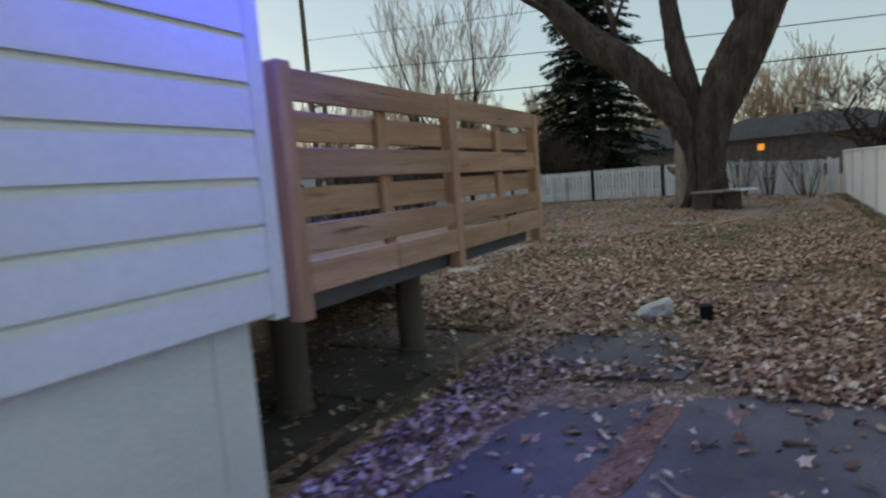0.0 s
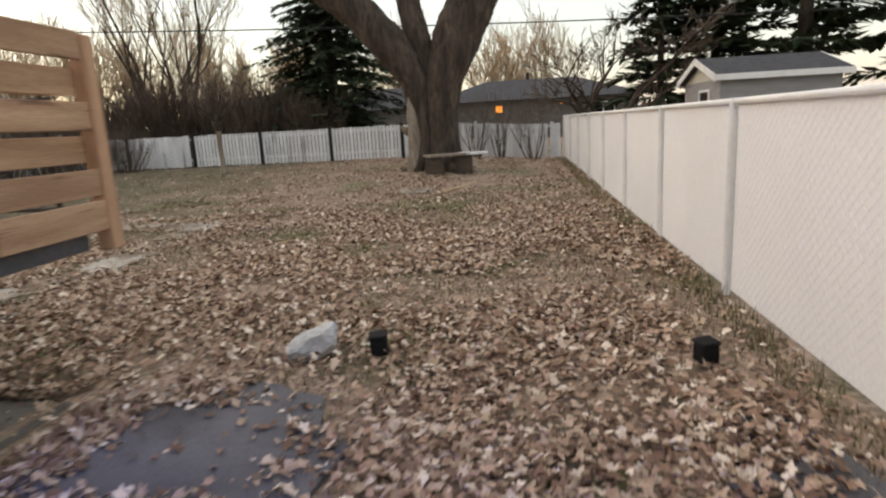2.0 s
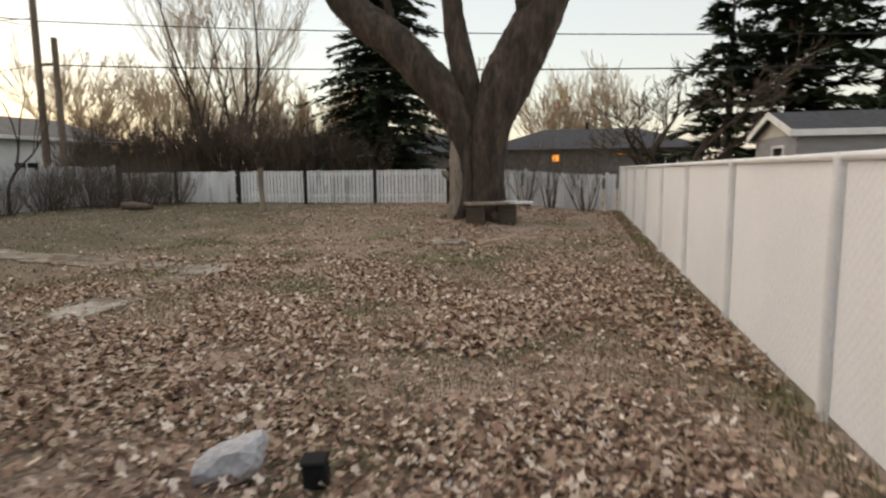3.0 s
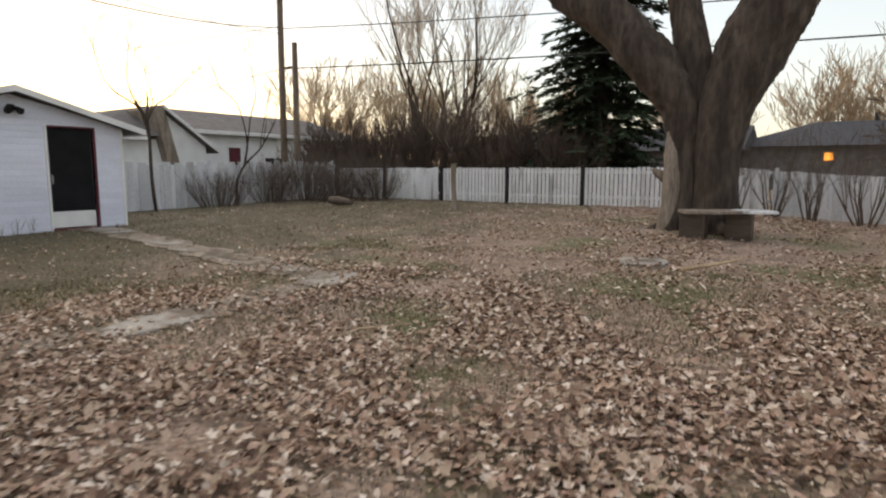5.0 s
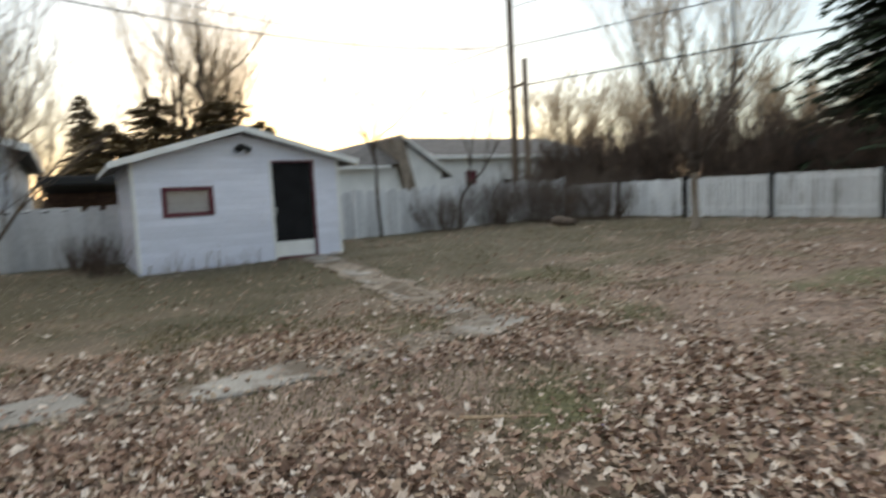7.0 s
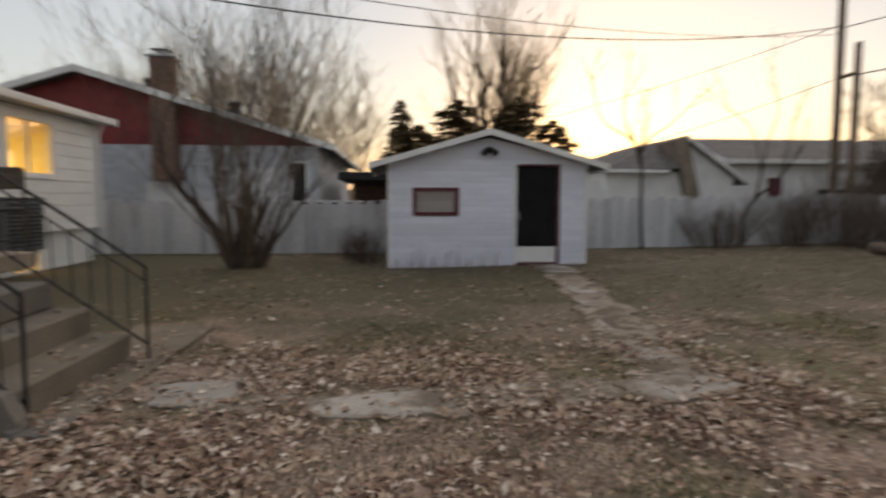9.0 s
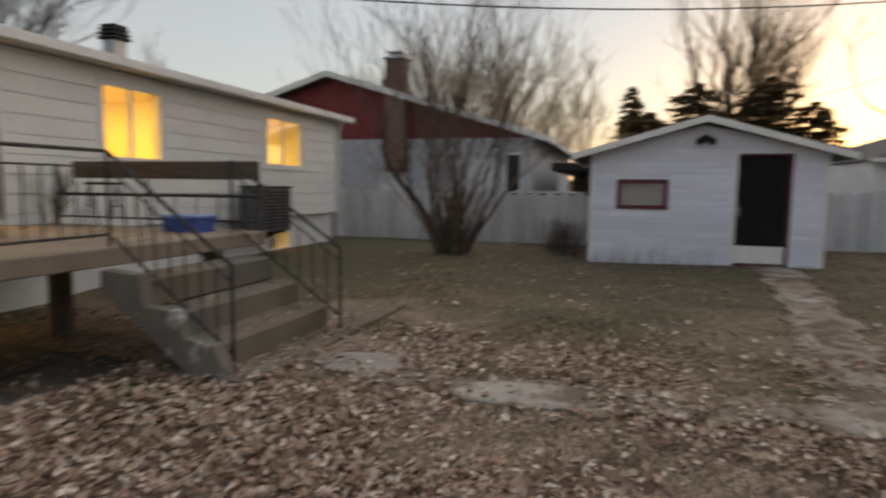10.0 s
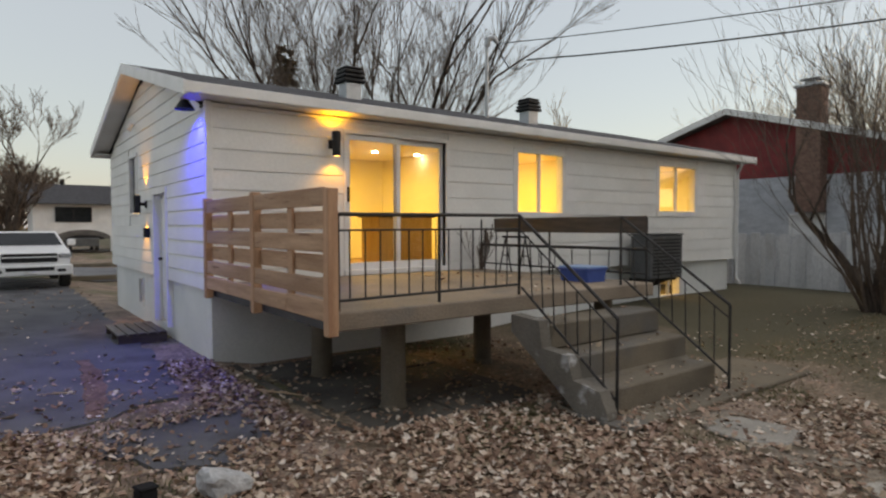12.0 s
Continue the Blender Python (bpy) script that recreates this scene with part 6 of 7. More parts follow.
red = gable_house("red_gabled_house", -30, -18.5, -5.6, 7.7, 3.05, 5.05, "x", M_WBRICK, M_ROOFGREY, "pale brick bungalow with a dark red gable and brown chimney", M_RED, 0.5)
ch = part("chimney", MB().cbox(-18.5, -18.0, 3.08, 3.72, 2.0, 5.45, 0.02), M_BRICK, red, "brown brick chimney")
part("chimney_cap", MB().cbox(-18.56, -17.94, 3.02, 3.78, 5.45, 5.53, 0.02).cbox(-18.4, -18.1, 3.24, 3.56, 5.53, 5.66, 0.01).cbox(-18.48, -18.0, 3.14, 3.66, 5.66, 5.70, 0.01), M_GALV, ch)
for y, z in ((2.35, 4.70), (4.9, 4.0)):
    part("roof_vent", MB().cbox(-20.3, -20.0, y - 0.15, y + 0.15, z, z + 0.4, 0.03).cbox(-20.36, -19.94, y - 0.2, y + 0.2, z + 0.4, z + 0.55, 0.04), M_BLACK, red)
# a white box at this spot, stood in for by a window with a pale pane
far_window(red, "x", -18.5, 1, 2.75, 3.7, 1.3, 1.97, M_STUCCO, M_TRIM, 0)
far_window(red, "x", -18.5, 1, 5.2, 6.6, 1.35, 2.4, M_STUCCO, M_TRIM, 1)
far_window(red, "x", -18.5, 1, 6.85, 7.4, 1.2, 2.6, None, M_TRIM, 0)
carport = thing("carport", (-21, 9.6, 0), "dark open carport roof beside the brick bungalow", "carport")
part("roof", MB().cbox(-26, -18.6, 8.25, 11.4, 2.05, 2.3, 0.03), M_BLACK, carport)
part("wall", MB().cbox(-26, -25.8, 8.25, 11.4, -0.05, 2.05, 0.02), M_BRICK, carport)
for x in (-18.9, -25.5):
    part("post", MB().cbox(x, x + 0.1, 11.2, 11.3, -0.05, 2.05, 0.01), M_DARKW, carport)

# a low wing with a hipped roof, joined to a white gable with one steep brown side
white1 = thing("white_gabled_house", (-25, 20, 0), "white stucco house with a grey roof and a steep brown side", "house")
wing = MB().cbox(-29, -21.6, 17.6, 20.62, -0.1, 2.5, 0.02)
part("wing_wall", wing, M_STUCCO, white1)
wr_ = MB()
wr_.v = [(-21.2, 17.35, 2.52), (-21.2, 20.2, 2.62), (-29.5, 20.2, 2.62), (-29.5, 17.35, 2.52), (-23.4, 20.2, 3.75), (-26.5, 20.2, 3.75), (-26.0, 17.9, 3.1), (-23.6, 17.9, 3.1)]
wr_.f = [(0, 1, 4, 7), (3, 0, 7, 6), (2, 3, 6, 5), (4, 5, 6, 7), (1, 2, 5, 4), (3, 2, 1, 0)]
part("wing_roof", wr_, M_ROOFGREY, white1, "grey shingled roof")
part("fascia", MB().cbox(-21.19, -21.15, 17.35, 19.8, 2.44, 2.56, 0.006), M_TRIM, white1)
part("wall", MB().prism([(20.5, -0.2), (20.42, 3.62), (22.35, 2.25), (22.35, -0.2)], "x", -29, -21.5), M_STUCCO, white1)
part("steep_roof", MB().prism([(20.02, 3.62), (20.42, 3.74), (20.98, 1.5), (20.5, 1.5)], "x", -29.2, -21.2), M_BAREWOOD, white1, "steep brown side panel")
part("roof", MB().prism([(20.40, 3.64), (20.40, 3.78), (22.75, 2.15), (22.75, 2.02)], "x", -29.2, -21.2), M_ROOFGREY, white1)
part("rake_board", MB().prism([(20.40, 3.66), (20.40, 3.80), (22.78, 2.16), (22.78, 2.00)], "x", -21.198, -21.16), M_TRIM, white1)
shelter = thing("white_shelter", (-22, 16.6, 0), "white rounded tarpaulin shelter behind the side fence", "shelter")
part("cover", MB().prism([(15.6, -0.1)] + [(16.6 - 1.0 * math.cos(math.pi * k / 10), 1.75 + 0.62 * math.sin(math.pi * k / 10)) for k in range(11)] + [(17.6, -0.1)], "x", -26, -21.9), M_STUCCO, shelter)
white2 = gable_house("white_bungalow", -31, -23.6, 23.4, 33, 3.05, 4.15, "y", M_STUCCO, M_ROOFGREY, "low white bungalow with a grey roof and maroon door", None, 0.4)
far_window(white2, "x", -23.6, 1, 24.9, 25.7, 0.4, 2.45, M_MAROON, M_TRIM, 0)
far_window(white2, "x", -23.6, 1, 27.0, 28.4, 1.0, 2.0)

garage = gable_house("white_garage", 6.1, 9.3, 22.0, 25.6, 2.2, 2.74, "x", M_SHADESIDE, M_SHINGLE, "garage with a cream gable and dark shingle roof, wall shade painted grey", M_CREAM, 0.2)
far_window(garage, "x", 6.1, -1, 22.9, 23.9, 1.35, 1.95, M_DARKGLASS, M_TRIM, 0)

rear_h = thing("grey_bungalow", (1.0, 50, 0), "dark grey bungalow with a hipped roof and a lit window", "house")
for ax, at, p, q in (("y", 46, -5.5, 8.5), ("x", -5.5, 46.2, 54), ("x", 8.3, 46.2, 54)):
    part("wall", walls(MB(), ax, at, 0.2, p, q, -0.2, 2.75), M_GREYHOUSE, rear_h)
hip = MB()
hip.v = [(-6, 45.5, 2.7), (9, 45.5, 2.7), (9, 54.5, 2.7), (-6, 54.5, 2.7), (-1.6, 50, 4.25), (4.8, 50, 4.25)]
hip.f = [(0, 1, 5, 4), (1, 2, 5), (2, 3, 4, 5), (3, 0, 4), (3, 2, 1, 0)]
part("roof", hip, M_SHINGLE, rear_h)
part("flue", MB().tube([(1.4, 50, 4.1), (1.4, 50, 4.7)], 0.12, 8), M_BLACK, rear_h)
far_window(rear_h, "y", 46, -1, -0.95, -0.4, 1.85, 2.4, M_LITWIN, M_BRICK, 0)
far_window(rear_h, "y", 46, -1, 3.3, 3.9, 2.25, 2.5, M_LITWIN, M_BRICK, 0)
far_window(rear_h, "y", 46, -1, 5.5, 7.0, 1.2, 2.3)

dark_r = thing("dark_far_house", (-13, 46, 0), "dark low house roof behind the bushes", "house")
part("wall", MB().box(-22, -5, 44, 50, -0.1, 2.6), M_GREYHOUSE, dark_r)
part("roof", MB().prism([(43.4, 2.5), (50.6, 2.5), (47, 4.0)], "x", -22.5, -4.5), M_SHINGLE, dark_r)

across = thing("house_across_street", (-6, -38, 0), "white brick house with a dark roof and arched carport", "house")
aw = walls(MB(), "y", -36.2, 0.25, -11, -2.1, -0.1, 3.25, [(-6.5, -3.27, -0.1, 1.0)])
arch = []
for k in range(13):
    a = math.pi * k / 12
    arch.append((-4.88 + 1.62 * math.cos(a), 0.85 + 0.6 * math.sin(a)))
walls(aw, "x", -2.35, 0.25, -42, -36.2, -0.1, 3.25)
part("wall", aw, M_STUCCO, across)
# a pale arch; the roof grey stands in for the shade on it
part("arch", MB().prism(arch, "y", -36.19, -35.92), M_ROOFGREY, across, "pale arched lintel over the carport, its shade painted grey")
# solid black shape before the wall, painting in the dark of the opening
part("arch_recess", MB().prism([(-4.88 + (u + 4.88) * 0.72 - 0.1, 0.8 + (w - 0.85) * 0.5) for u, w in arch], "y", -36.1, -35.9), M_BLACK, across, "black arched solid standing for the shade inside the carport")
part("roof", MB().prism([(-35.3, 3.15), (-42.5, 3.15), (-38.9, 4.6)], "x", -11.5, -1.5), M_SHINGLE, across)
far_window(across, "y", -35.95, 1, -5.4, -3.3, 1.95, 2.95, None, M_BLACK, 1)
part("carport_floor", MB().box(-6.5, -3.27, -41, -36.2, -0.05, 0.02), M_ROAD, across)
part("flue", MB().tube([(-4.0, -38.9, 4.5), (-4.0, -38.9, 4.95)], 0.14, 8), M_BLACK, across)
hedge = MB()
rng = random.Random(91)
for k in range(2600):
    p = Vector((rng.uniform(-1.6, 9), rng.uniform(-33, -31.5), rng.uniform(0, 1.5)))
    d = Vector((rng.uniform(-1, 1), rng.uniform(-1, 1), rng.uniform(-0.3, 1))).normalized()
    s = d.cross(Vector((0.3, 0.2, 1))).normalized() * 0.09
    hedge.poly(p, p + d * 0.16 + s, p + d * 0.32, p + d * 0.16 - s)
tagged(raw_part("hedge", hedge, M_NEEDLE_B), "dark hedge across the street", "hedge", kind="stuff")

# ---- parked vehicles ----


def wheel(parent, x, y, r, w):
    tyre = MB().tube([(x - w / 2, y, r), (x - w / 2 + 0.03, y, r), (x + w / 2 - 0.03, y, r), (x + w / 2, y, r)], [r - 0.04, r, r, r - 0.04], 22)
    wl_ = part("wheel", tyre, M_RUBBER, parent, smooth=False)
    part("rim", MB().tube([(x - w / 2 - 0.006, y, r), (x + w / 2 + 0.006, y, r)], r * 0.6, 14), M_CHROME, wl_)


def pickup(x, y):
    """A crew-cab pickup that faces +y, front at y."""
    t = thing("pickup_truck", (x, y - 2.8, 0), "white crew-cab pickup truck parked in the driveway", "pickup truck")
    hw = 0.93
    part("body", MB().prism([(y, 0.55), (y - 0.02, 1.02), (y - 0.15, 1.14), (y - 1.45, 1.22), (y - 5.75, 1.22), (y - 5.8, 0.6), (y - 4.95, 0.55), (y - 4.85, 0.85), (y - 4.1, 0.85), (y - 4.0, 0.5), (y - 1.4, 0.5), (y - 1.3, 0.85), (y - 0.55, 0.85), (y - 0.45, 0.55)], "x", x - hw, x + hw), M_CARPAINT, t)
    cabm = MB()
    lo = [(-0.95, -1.45), (0.95, -1.45), (0.95, -3.75), (-0.95, -3.75)]
    hi = [(-0.76, -2.15), (0.76, -2.15), (0.76, -3.55), (-0.76, -3.55)]
    cabm.v = [(x + a, y + b, 1.215) for a, b in lo] + [(x + a, y + b, 1.66) for a, b in hi]
    cabm.f = [(0, 1, 2, 3), (4, 5, 6, 7)] + [(i, (i + 1) % 4, 4 + (i + 1) % 4, 4 + i) for i in range(4)]
    part("cab", cabm, M_CARPAINT, t)
    ws_ = MB()
    ws_.v = [(x - 0.86, y - 1.475, 1.26), (x + 0.86, y - 1.475, 1.26), (x + 0.72, y - 2.08, 1.62), (x - 0.72, y - 2.08, 1.62), (x - 0.86, y - 1.5, 1.25), (x + 0.86, y - 1.5, 1.25), (x + 0.72, y - 2.12, 1.61), (x - 0.72, y - 2.12, 1.61)]
    ws_.f = [(0, 1, 2, 3), (4, 5, 6, 7)] + [(i, (i + 1) % 4, 4 + (i + 1) % 4, 4 + i) for i in range(4)]
    part("windscreen", ws_, M_DARKGLASS, t, "dark reflecting windscreen")
    for s in (-1, 1):
        sg = MB()
        sg.v = [(x + s * a, y + b, c) for a, b, c in ((0.955, -1.75, 1.26), (0.955, -3.6, 1.26), (0.80, -3.45, 1.59), (0.80, -2.15, 1.59), (0.93, -1.75, 1.26), (0.93, -3.6, 1.26), (0.775, -3.45, 1.59), (0.775, -2.15, 1.59))]
        sg.f = [(0, 1, 2, 3), (4, 5, 6, 7)] + [(i, (i + 1) % 4, 4 + (i + 1) % 4, 4 + i) for i in range(4)]
        part("side_window", sg, M_DARKGLASS, t)
        part("headlight", MB().cbox(*sorted((x + s * 0.66, x + s * 0.985)), y - 0.12, y + 0.012, 0.90, 1.04, 0.02), M_CHROME, t)
        m = part("mirror", MB().cbox(*sorted((x + s * 1.02, x + s * 1.24)), y - 1.85, y - 1.75, 1.22, 1.42, 0.03), M_CARPAINT, t)
        part("mirror_arm", MB().cbox(*sorted((x + s * 0.93, x + s * 1.03)), y - 1.82, y - 1.78, 1.26, 1.30, 0.008), M_BLACK, m)
        part("fog_light", MB().cbox(*sorted((x + s * 0.62, x + s * 0.82)), y + 0.07, y + 0.092, 0.52, 0.60, 0.01), M_DARKGLASS, t)
        for wy in (-0.93, -4.48):
            wheel(t, x + s * 0.86, y + wy, 0.40, 0.27)
    gr = part("grille", MB().cbox(x - 0.63, x + 0.63, y - 0.05, y + 0.02, 0.80, 1.05, 0.02), M_BLACK, t)
    part("grille_bar", MB().cbox(x - 0.62, x + 0.62, y + 0.02, y + 0.035, 0.93, 0.965, 0.006), M_CARPAINT, gr)
    bp = part("bumper", MB().cbox(x - 0.99, x + 0.99, y - 0.1, y + 0.07, 0.42, 0.72, 0.03), M_CARPAINT, t)
    part("lower_grille", MB().cbox(x - 0.55, x + 0.55, y + 0.07, y + 0.085, 0.56, 0.66, 0.01), M_BLACK, bp)
    part("plate", MB().cbox(x - 0.15, x + 0.15, y + 0.087, y + 0.095, 0.47, 0.55, 0.003), M_TRIM, bp)
    t.scale = (0.94, 0.94, 0.90)


pickup(-0.66, -7.6)


def small_car(x, y, turn, material, label):
    t = thing("car", (0, 0, 0), label, "car")
    part("body", MB().prism([(-2.1, 0.35), (-2.12, 0.75), (-1.2, 0.92), (1.5, 0.95), (2.1, 0.85), (2.12, 0.35)], "y", -0.85, 0.85), material, t)
    c = MB()
    lo, hi = [(-1.2, -0.8), (1.6, -0.8), (1.6, 0.8), (-1.2, 0.8)], [(-0.45, -0.62), (1.0, -0.62), (1.0, 0.62), (-0.45, 0.62)]
    c.v = [(a, b, 0.93) for a, b in lo] + [(a, b, 1.40) for a, b in hi]
    c.f = [(0, 1, 2, 3), (4, 5, 6, 7)] + [(i, (i + 1) % 4, 4 + (i + 1) % 4, 4 + i) for i in range(4)]
    part("glasshouse", c, M_DARKGLASS, t)
    part("roof_panel", MB().cbox(-0.5, 1.05, -0.64, 0.64, 1.39, 1.43, 0.015), material, t)
    for sy in (-0.78, 0.78):
        for wx in (-1.35, 1.3):
            tr = MB().tube([(wx, sy - 0.1, 0.32), (wx, sy + 0.1, 0.32)], 0.32, 18)
            w = part("wheel", tr, M_RUBBER, t)
            part("rim", MB().tube([(wx, sy - 0.105, 0.32), (wx, sy + 0.105, 0.32)], 0.2, 12), M_CHROME, w)
    t.matrix_world = pose(x, y, 0, 0, 0, turn)


small_car(-17.2, 8.0, 90, M_CARPAINT, "white car parked beyond the side fence")
small_car(-4.9, -37.6, 90, M_GREYBOX, "dark car parked in the arched carport")

# ---- bench and loose things in the yard ----
bz = gz(-1.2, 18.1)
bench = thing("bench", (-1.2, 18.1, bz), "low weathered plank bench beside the tree", "bench")
d = Vector((1.35, 0.75, 0)).normalized()
nrm = Vector((-d.y, d.x, 0))
for a0, a1, b0, b1, dz, bm_, lbl in ((-0.66, 0.22, -0.27, -0.01, 0.0, M_BAREWOOD, "darker grey plank"), (-0.64, 0.24, 0.01, 0.27, 0.004, M_BAREWOOD, "darker grey plank"), (0.25, 0.80, -0.27, 0.27, 0.006, M_PICKET, "pale board end")):
    pl = MB()
    for z in (bz + 0.42 + dz, bz + 0.465 + dz):
        for a, b in ((a0, b0), (a1, b0), (a1, b1), (a0, b1)):
            p = Vector((-1.15, 18.05, z)) + d * a + nrm * b
            pl.v.append(tuple(p))
    pl.f = [(0, 1, 2, 3), (4, 5, 6, 7)] + [(i, (i + 1) % 4, 4 + (i + 1) % 4, 4 + i) for i in range(4)]
    part("plank", pl, bm_, bench, lbl)
for a in (-0.45, 0.3):
    p = Vector((-1.15, 18.05, 0)) + d * a
    part("block", MB().cbox(p.x - 0.2, p.x + 0.2, p.y - 0.15, p.y + 0.15, bz - 0.04, bz + 0.422, 0.015), M_DARKW, bench)


def stick(x, y, L, r, turn, rise, seed, material=None):
    rng = random.Random(seed)
    p = Vector((x, y, gz(x, y) + r + 0.015))
    pts = [p]
    for k in range(5):
        turn += rng.uniform(-0.25, 0.25)
        p = p + Vector((math.cos(turn), math.sin(turn), rise)) * L / 5
        pts.append(p)
    tagged(part("stick", MB().tube(pts, [r, r, r * 0.8, r * 0.7, r * 0.5, r * 0.3], 6), material or M_TWIG_L), "fallen stick lying on the ground", "stick", "fallen sticks")


for k, (x, y, L, r, a, rise) in enumerate(((-1.0, 14.6, 0.9, 0.03, 1.0, 0.12), (-0.30, 3.92, 0.26, 0.007, 2.3, 0.02), (-0.36, 3.98, 0.2, 0.006, -0.5, 0.02), (-2.0, 4.6, 0.8, 0.012, 0.4, 0.0), (-1.9, 5.0, 0.6, 0.01, 1.9, 0.02), (0.02, 4.6, 0.14, 0.014, 0.2, 0.0), (-2.6, 10.6, 0.5, 0.012, 0.8, 0.0), (-1.2, 8.6, 0.3, 0.008, 0.3, 0.0))):
    stick(x, y, L, r, a, rise, 700 + k, M_TWIG if k in (5,) else None)
rng = random.Random(61)
for k, (x, y) in enumerate(((-0.55, 5.0), (-0.8, 4.2), (-1.05, 3.95), (-6.9, 15.2), (-5.4, 9.3), (-6.6, 6.9), (0.4, 9.4))):
    m = MB()
    s = rng.uniform(0.012, 0.026)
    m.cbox(x - s, x + s, y - s * 0.7, y + s * 0.7, gz(x, y) + 0.01, gz(x, y) + 0.025, 0.004)
    tagged(part("scrap", m, M_TRIM), "small white scrap of litter on the ground", "litter", "white scraps")

# ---- leaves and grass on the ground ----
R = np.random.RandomState(4)


def on_hard(x, y):
    a = (x > -1.4) & (x < 1.65) & (y < 4.95)
    a |= (x > -0.6) & (x < 1.2) & (y < 5.2) & (y > 4)
    a |= (x > -1.55) & (x < -0.75) & (y > 5.6) & (y < 6.35)
    a |= (x > -6.3) & (x < -1.97) & (y > 3.3) & (y < 6.6)
    for sx, sy, lx, ly, turn in STONES:
        u = (x - sx) * math.cos(turn) + (y - sy) * math.sin(turn)
        w = (y - sy) * math.cos(turn) - (x - sx) * math.sin(turn)
        a |= (abs(u) < lx * 0.46) & (abs(w) < ly * 0.46)
    return a


def scatter(n, x0, x1, y0, y1):
    x, y = R.uniform(x0, x1, n), R.uniform(y0, y1, n)
    dens = np.clip(0.10 + 0.9 * np.clip((x + 7.6) / 5.8, 0, 1), 0, 1)
    nz = np.array([noise.noise(Vector((a * 0.8, b * 0.8, 9.0))) for a, b in zip(x, y)])
    dens = dens * np.clip(0.80 + 1.5 * nz, 0.10, 1)
    gr = np.array([noise.noise(Vector((a * 0.75, b * 0.75, 1.0))) for a, b in zip(x, y)])
    dens = dens * np.clip(1.0 - 3.6 * (gr - 0.0), 0.10, 1)
    drift = (x > -1.92) & (x < -1.3) & (y < 6.5)
    dens = np.where(drift, np.maximum(dens, 0.62), dens)
    dens = np.where(on_hard(x, y), np.where(y > 8, 0.07, np.where(x < -2, 0.06, 0.05)), dens)
    trod = ((abs(x + 4.35) < 0.25) & (y > 8) & (y < 12)) | ((abs(y - 12.2 + 0.105 * (x + 4.6)) < 0.28) & (x < -4.4))
    dens = np.where(trod & ~on_hard(x, y), dens * 0.45, dens)
    inside = (x < -1.95) & (y < 3.5)
    shed_in = (x < -11.9) & (y > 9.8) & (y < 13.8)
    keep = (R.uniform(0, 1, n) < dens) & ~inside & ~shed_in & (x < 1.86) & (y < 23.6)
    return x[keep], y[keep]


def leaf_litter(name, x, y, smin, smax, label, lobed=False, at=None):
    """Curled leaves, each one a small fan of faces; lobed ones have a toothed outline."""
    n = len(x)
    z = np.array([gz(a, b) for a, b in zip(x, y)]) + R.uniform(0.004, 0.03, n) if at is None else np.full(n, at) + R.uniform(0.0, 0.004, n)
    yaw, s = R.uniform(0, 2 * np.pi, n), smin + (smax - smin) * R.beta(2, 2.6, n)
    tilt, tdir, curl, wid = R.uniform(0, 0.8, n) ** 1.3, R.uniform(0, 2 * np.pi, n), R.uniform(-0.3, 1.0, n), R.uniform(0.55, 1.0, n)
    rad = np.array([1.0, 0.55, 0.88, 0.5, 0.72, 0.42, 0.72, 0.5, 0.88, 0.55]) if lobed else np.array([1.0, 0.68, 0.62, 0.55, 0.62, 0.68])
    m = len(rad)
    ang = np.arange(m) * 2 * np.pi / m
    rr = rad[None] * (1 + R.uniform(-0.22, 0.22, (n, m)))
    lx = np.cos(ang)[None] * rr * s[:, None] * 0.55
    ly = np.sin(ang)[None] * rr * (s * wid)[:, None] * 0.55
    lz = (rr ** 2) * (s * curl * 0.22)[:, None] + np.abs(np.sin(ang))[None] * (s * curl * 0.2)[:, None] + R.uniform(-0.08, 0.10, (n, m)) * s[:, None]
    lx, ly, lz = (np.concatenate([np.zeros((n, 1)), q], axis=1) for q in (lx, ly, lz))
    c, q = np.cos(yaw)[:, None], np.sin(yaw)[:, None]
    wx, wy = lx * c - ly * q, lx * q + ly * c
    lz = lz + (wx * np.cos(tdir)[:, None] + wy * np.sin(tdir)[:, None]) * np.tan(tilt)[:, None]
    lz = lz - lz.min(axis=1, keepdims=True) * 0.8
    co = np.stack([wx + x[:, None], wy + y[:, None], lz + z[:, None]], axis=2).reshape(-1, 3).astype(np.float32)
    base = (np.arange(n) * (m + 1))[:, None]
    fan = np.array([(0, 1 + k, 1 + (k + 1) % m) for k in range(m)]).reshape(-1)
    faces = (base + fan[None]).reshape(-1)
    me = bpy.data.meshes.new(name)
    me.vertices.add(n * (m + 1))
    me.vertices.foreach_set("co", co.ravel())
    me.loops.add(len(faces))
    me.loops.foreach_set("vertex_index", faces.astype(np.int32))
    me.polygons.add(n * m)
    me.polygons.foreach_set("loop_start", np.arange(0, n * m * 3, 3, dtype=np.int32))
    me.polygons.foreach_set("loop_total", np.full(n * m, 3, dtype=np.int32))
    me.update(calc_edges=True)
    me.polygons.foreach_set("use_smooth", [True] * len(me.polygons))
    me.materials.append(M_LEAVES)
    tagged(new(name, me), label, "fallen leaves", kind="stuff")


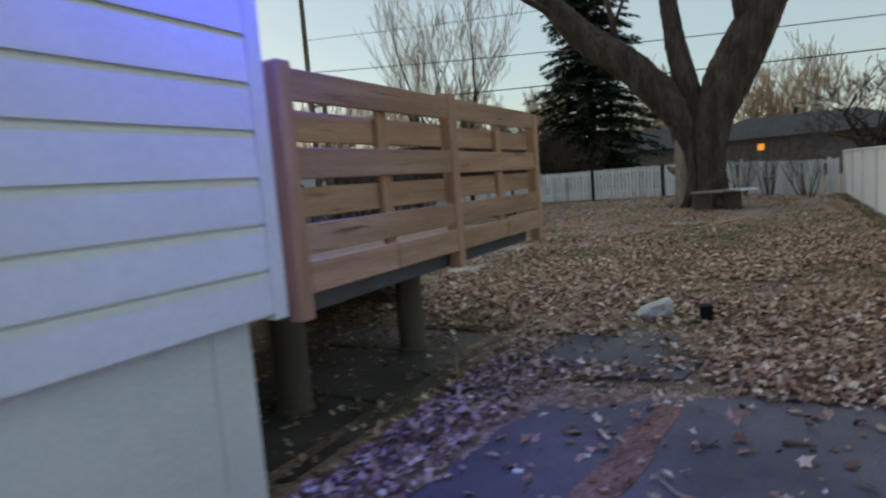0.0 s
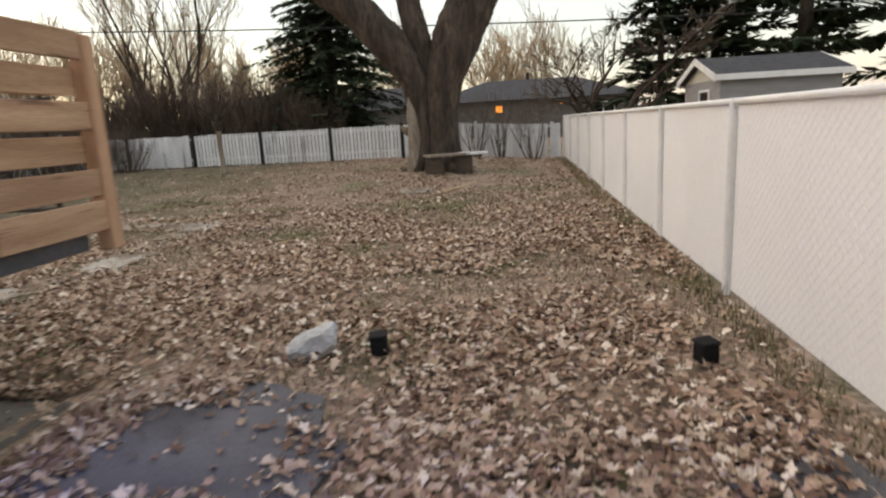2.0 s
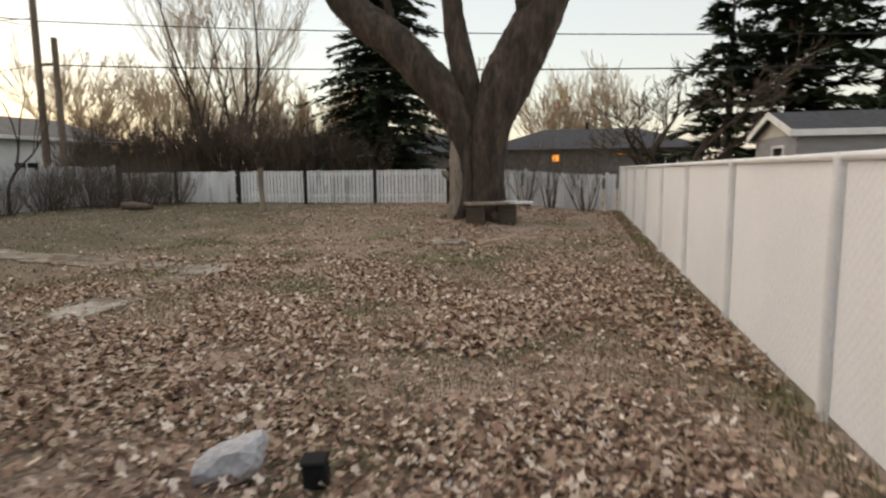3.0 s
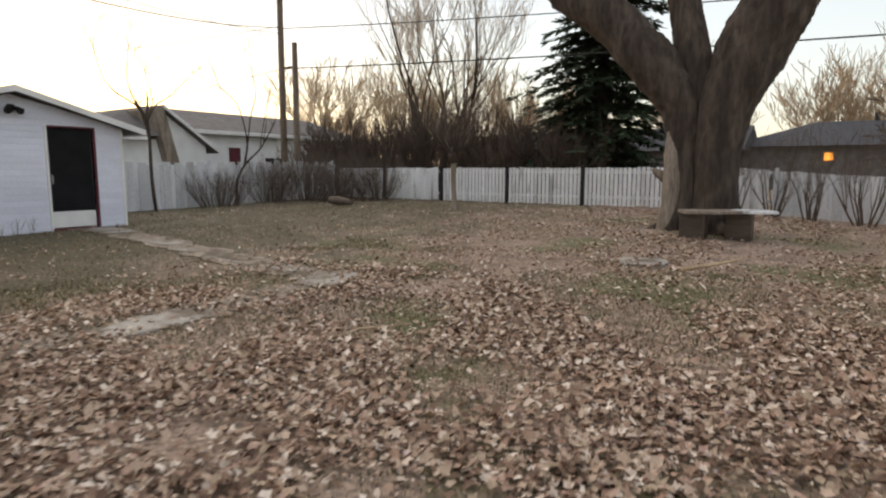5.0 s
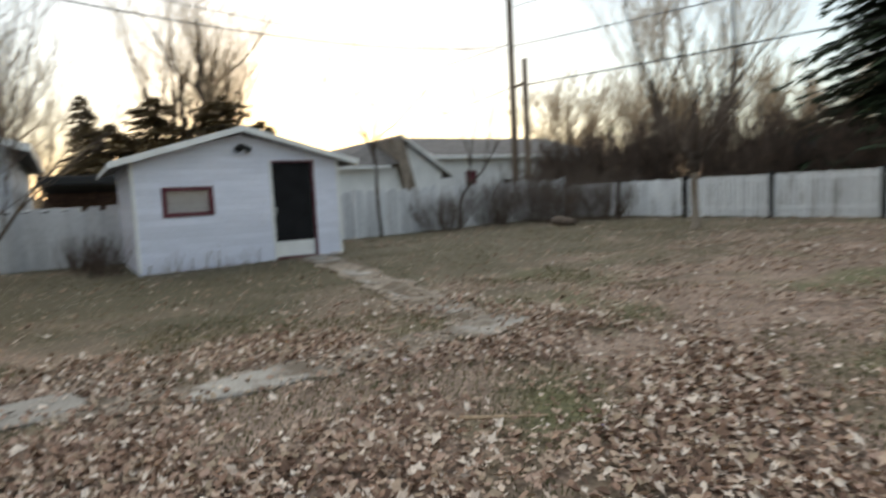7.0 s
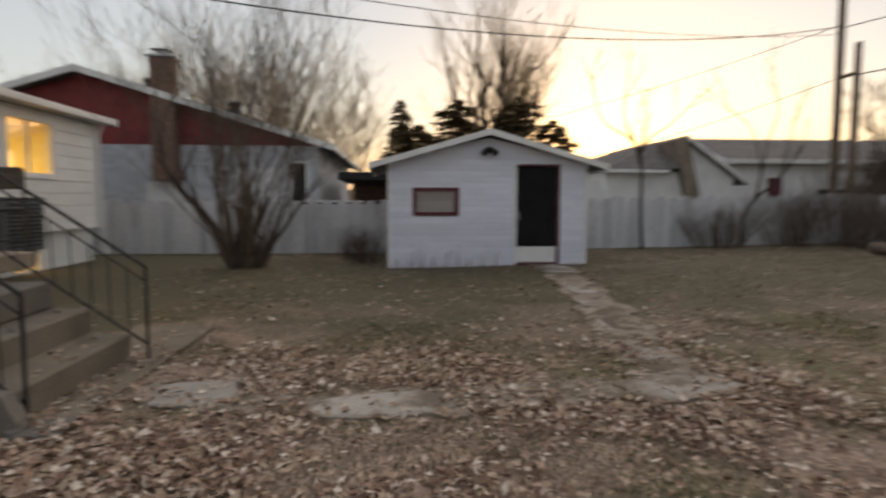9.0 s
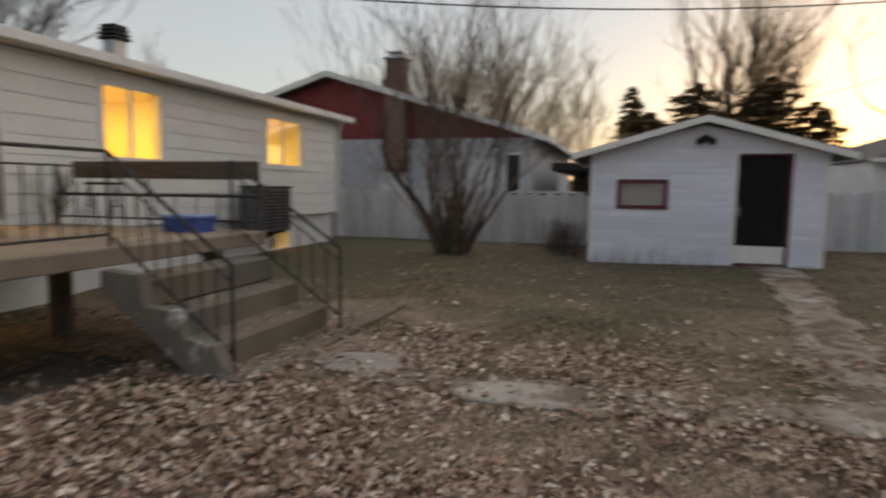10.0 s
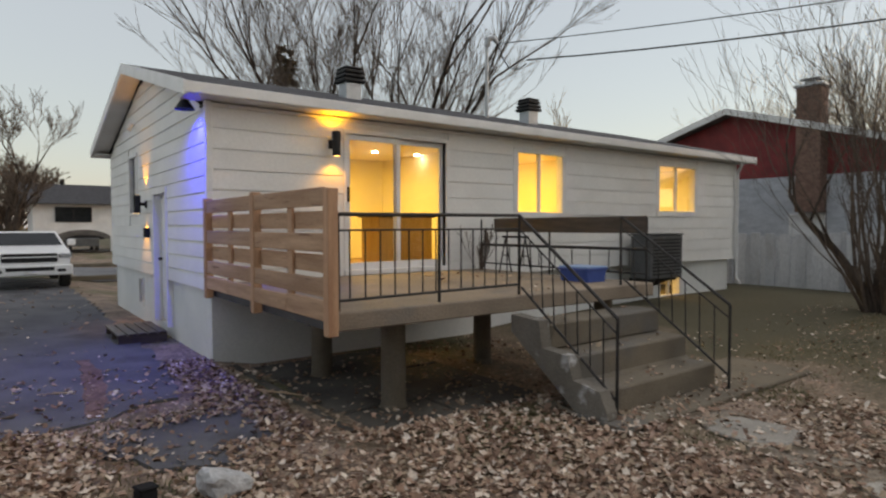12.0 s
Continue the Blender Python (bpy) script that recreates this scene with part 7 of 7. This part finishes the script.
xa, ya = scatter(105000, -6.0, 1.9, 3.2, 13.0)
leaf_litter("fallen_leaves", xa, ya, 0.032, 0.095, "thick carpet of dry brown fallen leaves on the lawn", True)
xb, yb = scatter(110000, -15.2, 1.9, 6.0, 23.6)
leaf_litter("far_fallen_leaves", xb, yb, 0.035, 0.085, "dry brown fallen leaves thinning towards the fences")
xc, yc = R.uniform(-14.5, 1.85, 60000), R.uniform(4.8, 23.5, 60000)
ok = ~on_hard(xc, yc) & ~((xc < -1.95) & (yc < 7.0)) & ~((xc < -11.8) & (yc > 9.7) & (yc < 13.9))
leaf_litter("leaf_crumbs", xc[ok], yc[ok], 0.012, 0.038, "small broken bits of dry leaf strewn over the lawn")
xd, yd = R.uniform(-1.75, 1.7, 300), R.uniform(-10, 5, 300)
leaf_litter("driveway_leaves", xd, yd, 0.05, 0.11, "scattered dry leaves on the driveway")

for za, n, ya, yb in ((0.955, 45, 4.2, 6.5), (0.724, 5, 6.65, 6.95), (0.484, 9, 7.0, 7.28), (0.249, 14, 7.32, 7.6), (0.038, 60, 7.64, 7.93)):
    leaf_litter("stair_leaves" if n < 40 else "deck_leaves" if za > 0.9 else "landing_leaves", R.uniform(-5.4, -4.0, n) if n != 60 else R.uniform(-6.9, -3.8, n), R.uniform(ya, yb, n), 0.04, 0.09, "a few dry leaves blown onto the concrete", True, za)


def grass(n, x0, x1, y0, y1, hmax, name, label, need):
    m = MB()
    k = 0
    while k < n:
        x, y = R.uniform(x0, x1), R.uniform(y0, y1)
        k += 1
        if (x < -1.95 and y < 7.0 and x > -6.4) or noise.noise(Vector((x * 0.75, y * 0.75, 1.0))) < need or bool(on_hard(np.array([x]), np.array([y]))[0]) or (x < -11.8 and 9.7 < y < 13.9) or (x < -1.9 and y < 3.5):
            continue
        z = gz(x, y) - 0.01
        a, h, w = R.uniform(0, 6.28), R.uniform(0.4, 1.0) * hmax, R.uniform(0.003, 0.007)
        lean = R.uniform(0.1, 0.7) * h
        dx, dy = math.cos(a), math.sin(a)
        m.poly((x - dy * w, y + dx * w, z), (x + dy * w, y - dx * w, z), (x + dx * lean, y + dy * lean, z + h))
    tagged(raw_part(name, m, M_GRASS), label, "grass", kind="stuff")


grass(80000, -7, 1.8, 5.2, 15, 0.045, "grass", "short tired grass showing between the leaves", 0.10)
grass(26000, -15.2, -5, 7, 22, 0.05, "far_grass", "short green-brown grass by the shed", -0.05)
grass(2600, 1.6, 1.86, 4.5, 23, 0.13, "fence_grass", "taller grass along the foot of the white fence", -1)

# ---- fence boards, one by one ----
rear_fence = thing("rear_fence", (-7, 23.74, gz(-7, 23.7)), "weathered white picket fence with black posts", "fence")
posts_x = [-13.15 + 2.445 * k for k in range(-1, 7)]
for k, x in enumerate(posts_x):
    z = gz(x, 23.7)
    part("post", MB().cbox(x - 0.05, x + 0.05, 23.66, 23.76, z - 0.1, z + 1.14, 0.01), M_BLACK if x < -1.5 else M_OLDFENCE, rear_fence)
pk = None
rng = random.Random(3)
for k, (a, b) in enumerate(zip([-15.4] + posts_x[1:], posts_x[1:] + [1.84])):
    gap = 0.026 if k in (2, 3, 4) else 0.004
    wdt = 0.098
    x = a + 0.055
    for zz in (0.22, 0.92):
        zr = gz((a + b) / 2, 23.7)
        part("rail", MB().cbox(a + 0.05, b - 0.05, 23.745, 23.785, zr + zz, zr + zz + 0.08, 0.006), M_OLDFENCE, rear_fence)
    while x + wdt < b - 0.05:
        z = gz(x, 23.7)
        if pk is None:
            pk = part("picket", MB().cbox(x, x + wdt, 23.715, 23.743, z + 0.02, z + 1.08, 0.006), M_PICKET, rear_fence)
            px, pz = x, z
        else:
            piece("picket", pk, rear_fence, (x - px, rng.uniform(-0.004, 0.004), z - pz + rng.uniform(-0.015, 0.02)))
        x += wdt + gap
left_fence = thing("side_board_fence", (-15.5, 13, gz(-15.5, 13)), "weathered white board fence with alternate boards", "fence")
boards = {}
for k in range(59):
    y = 2.4 + 0.36 * k
    z = gz(-15.5, y)
    for nm, off, x0, wdt, top in (("board", 0.0, -15.50, 0.238, 1.31), ("back_board", 0.222, -15.545, 0.155, 1.235)):
        if nm not in boards:
            boards[nm] = (part(nm, MB().cbox(x0, x0 + 0.024, y + off, y + off + wdt, z - 0.03, z + top, 0.006), M_OLDFENCE, left_fence), y, z)
        else:
            ob, yb0, zb0 = boards[nm]
            piece(nm, ob, left_fence, (rng.uniform(-0.004, 0.004), y - yb0, z - zb0 + rng.uniform(-0.022, 0.022)))
for zz in (0.3, 1.0):
    part("rail", MB().cbox(-15.60, -15.55, 2.4, 23.6, gz(-15.5, 13) + zz, gz(-15.5, 13) + zz + 0.09, 0.006), M_OLDFENCE, left_fence)
for k in range(9):
    y = 2.6 + k * 2.6
    part("post", MB().cbox(-15.475, -15.385, y, y + 0.09, gz(-15.5, y) - 0.1, gz(-15.5, y) + 1.36, 0.01), M_OLDFENCE, left_fence)
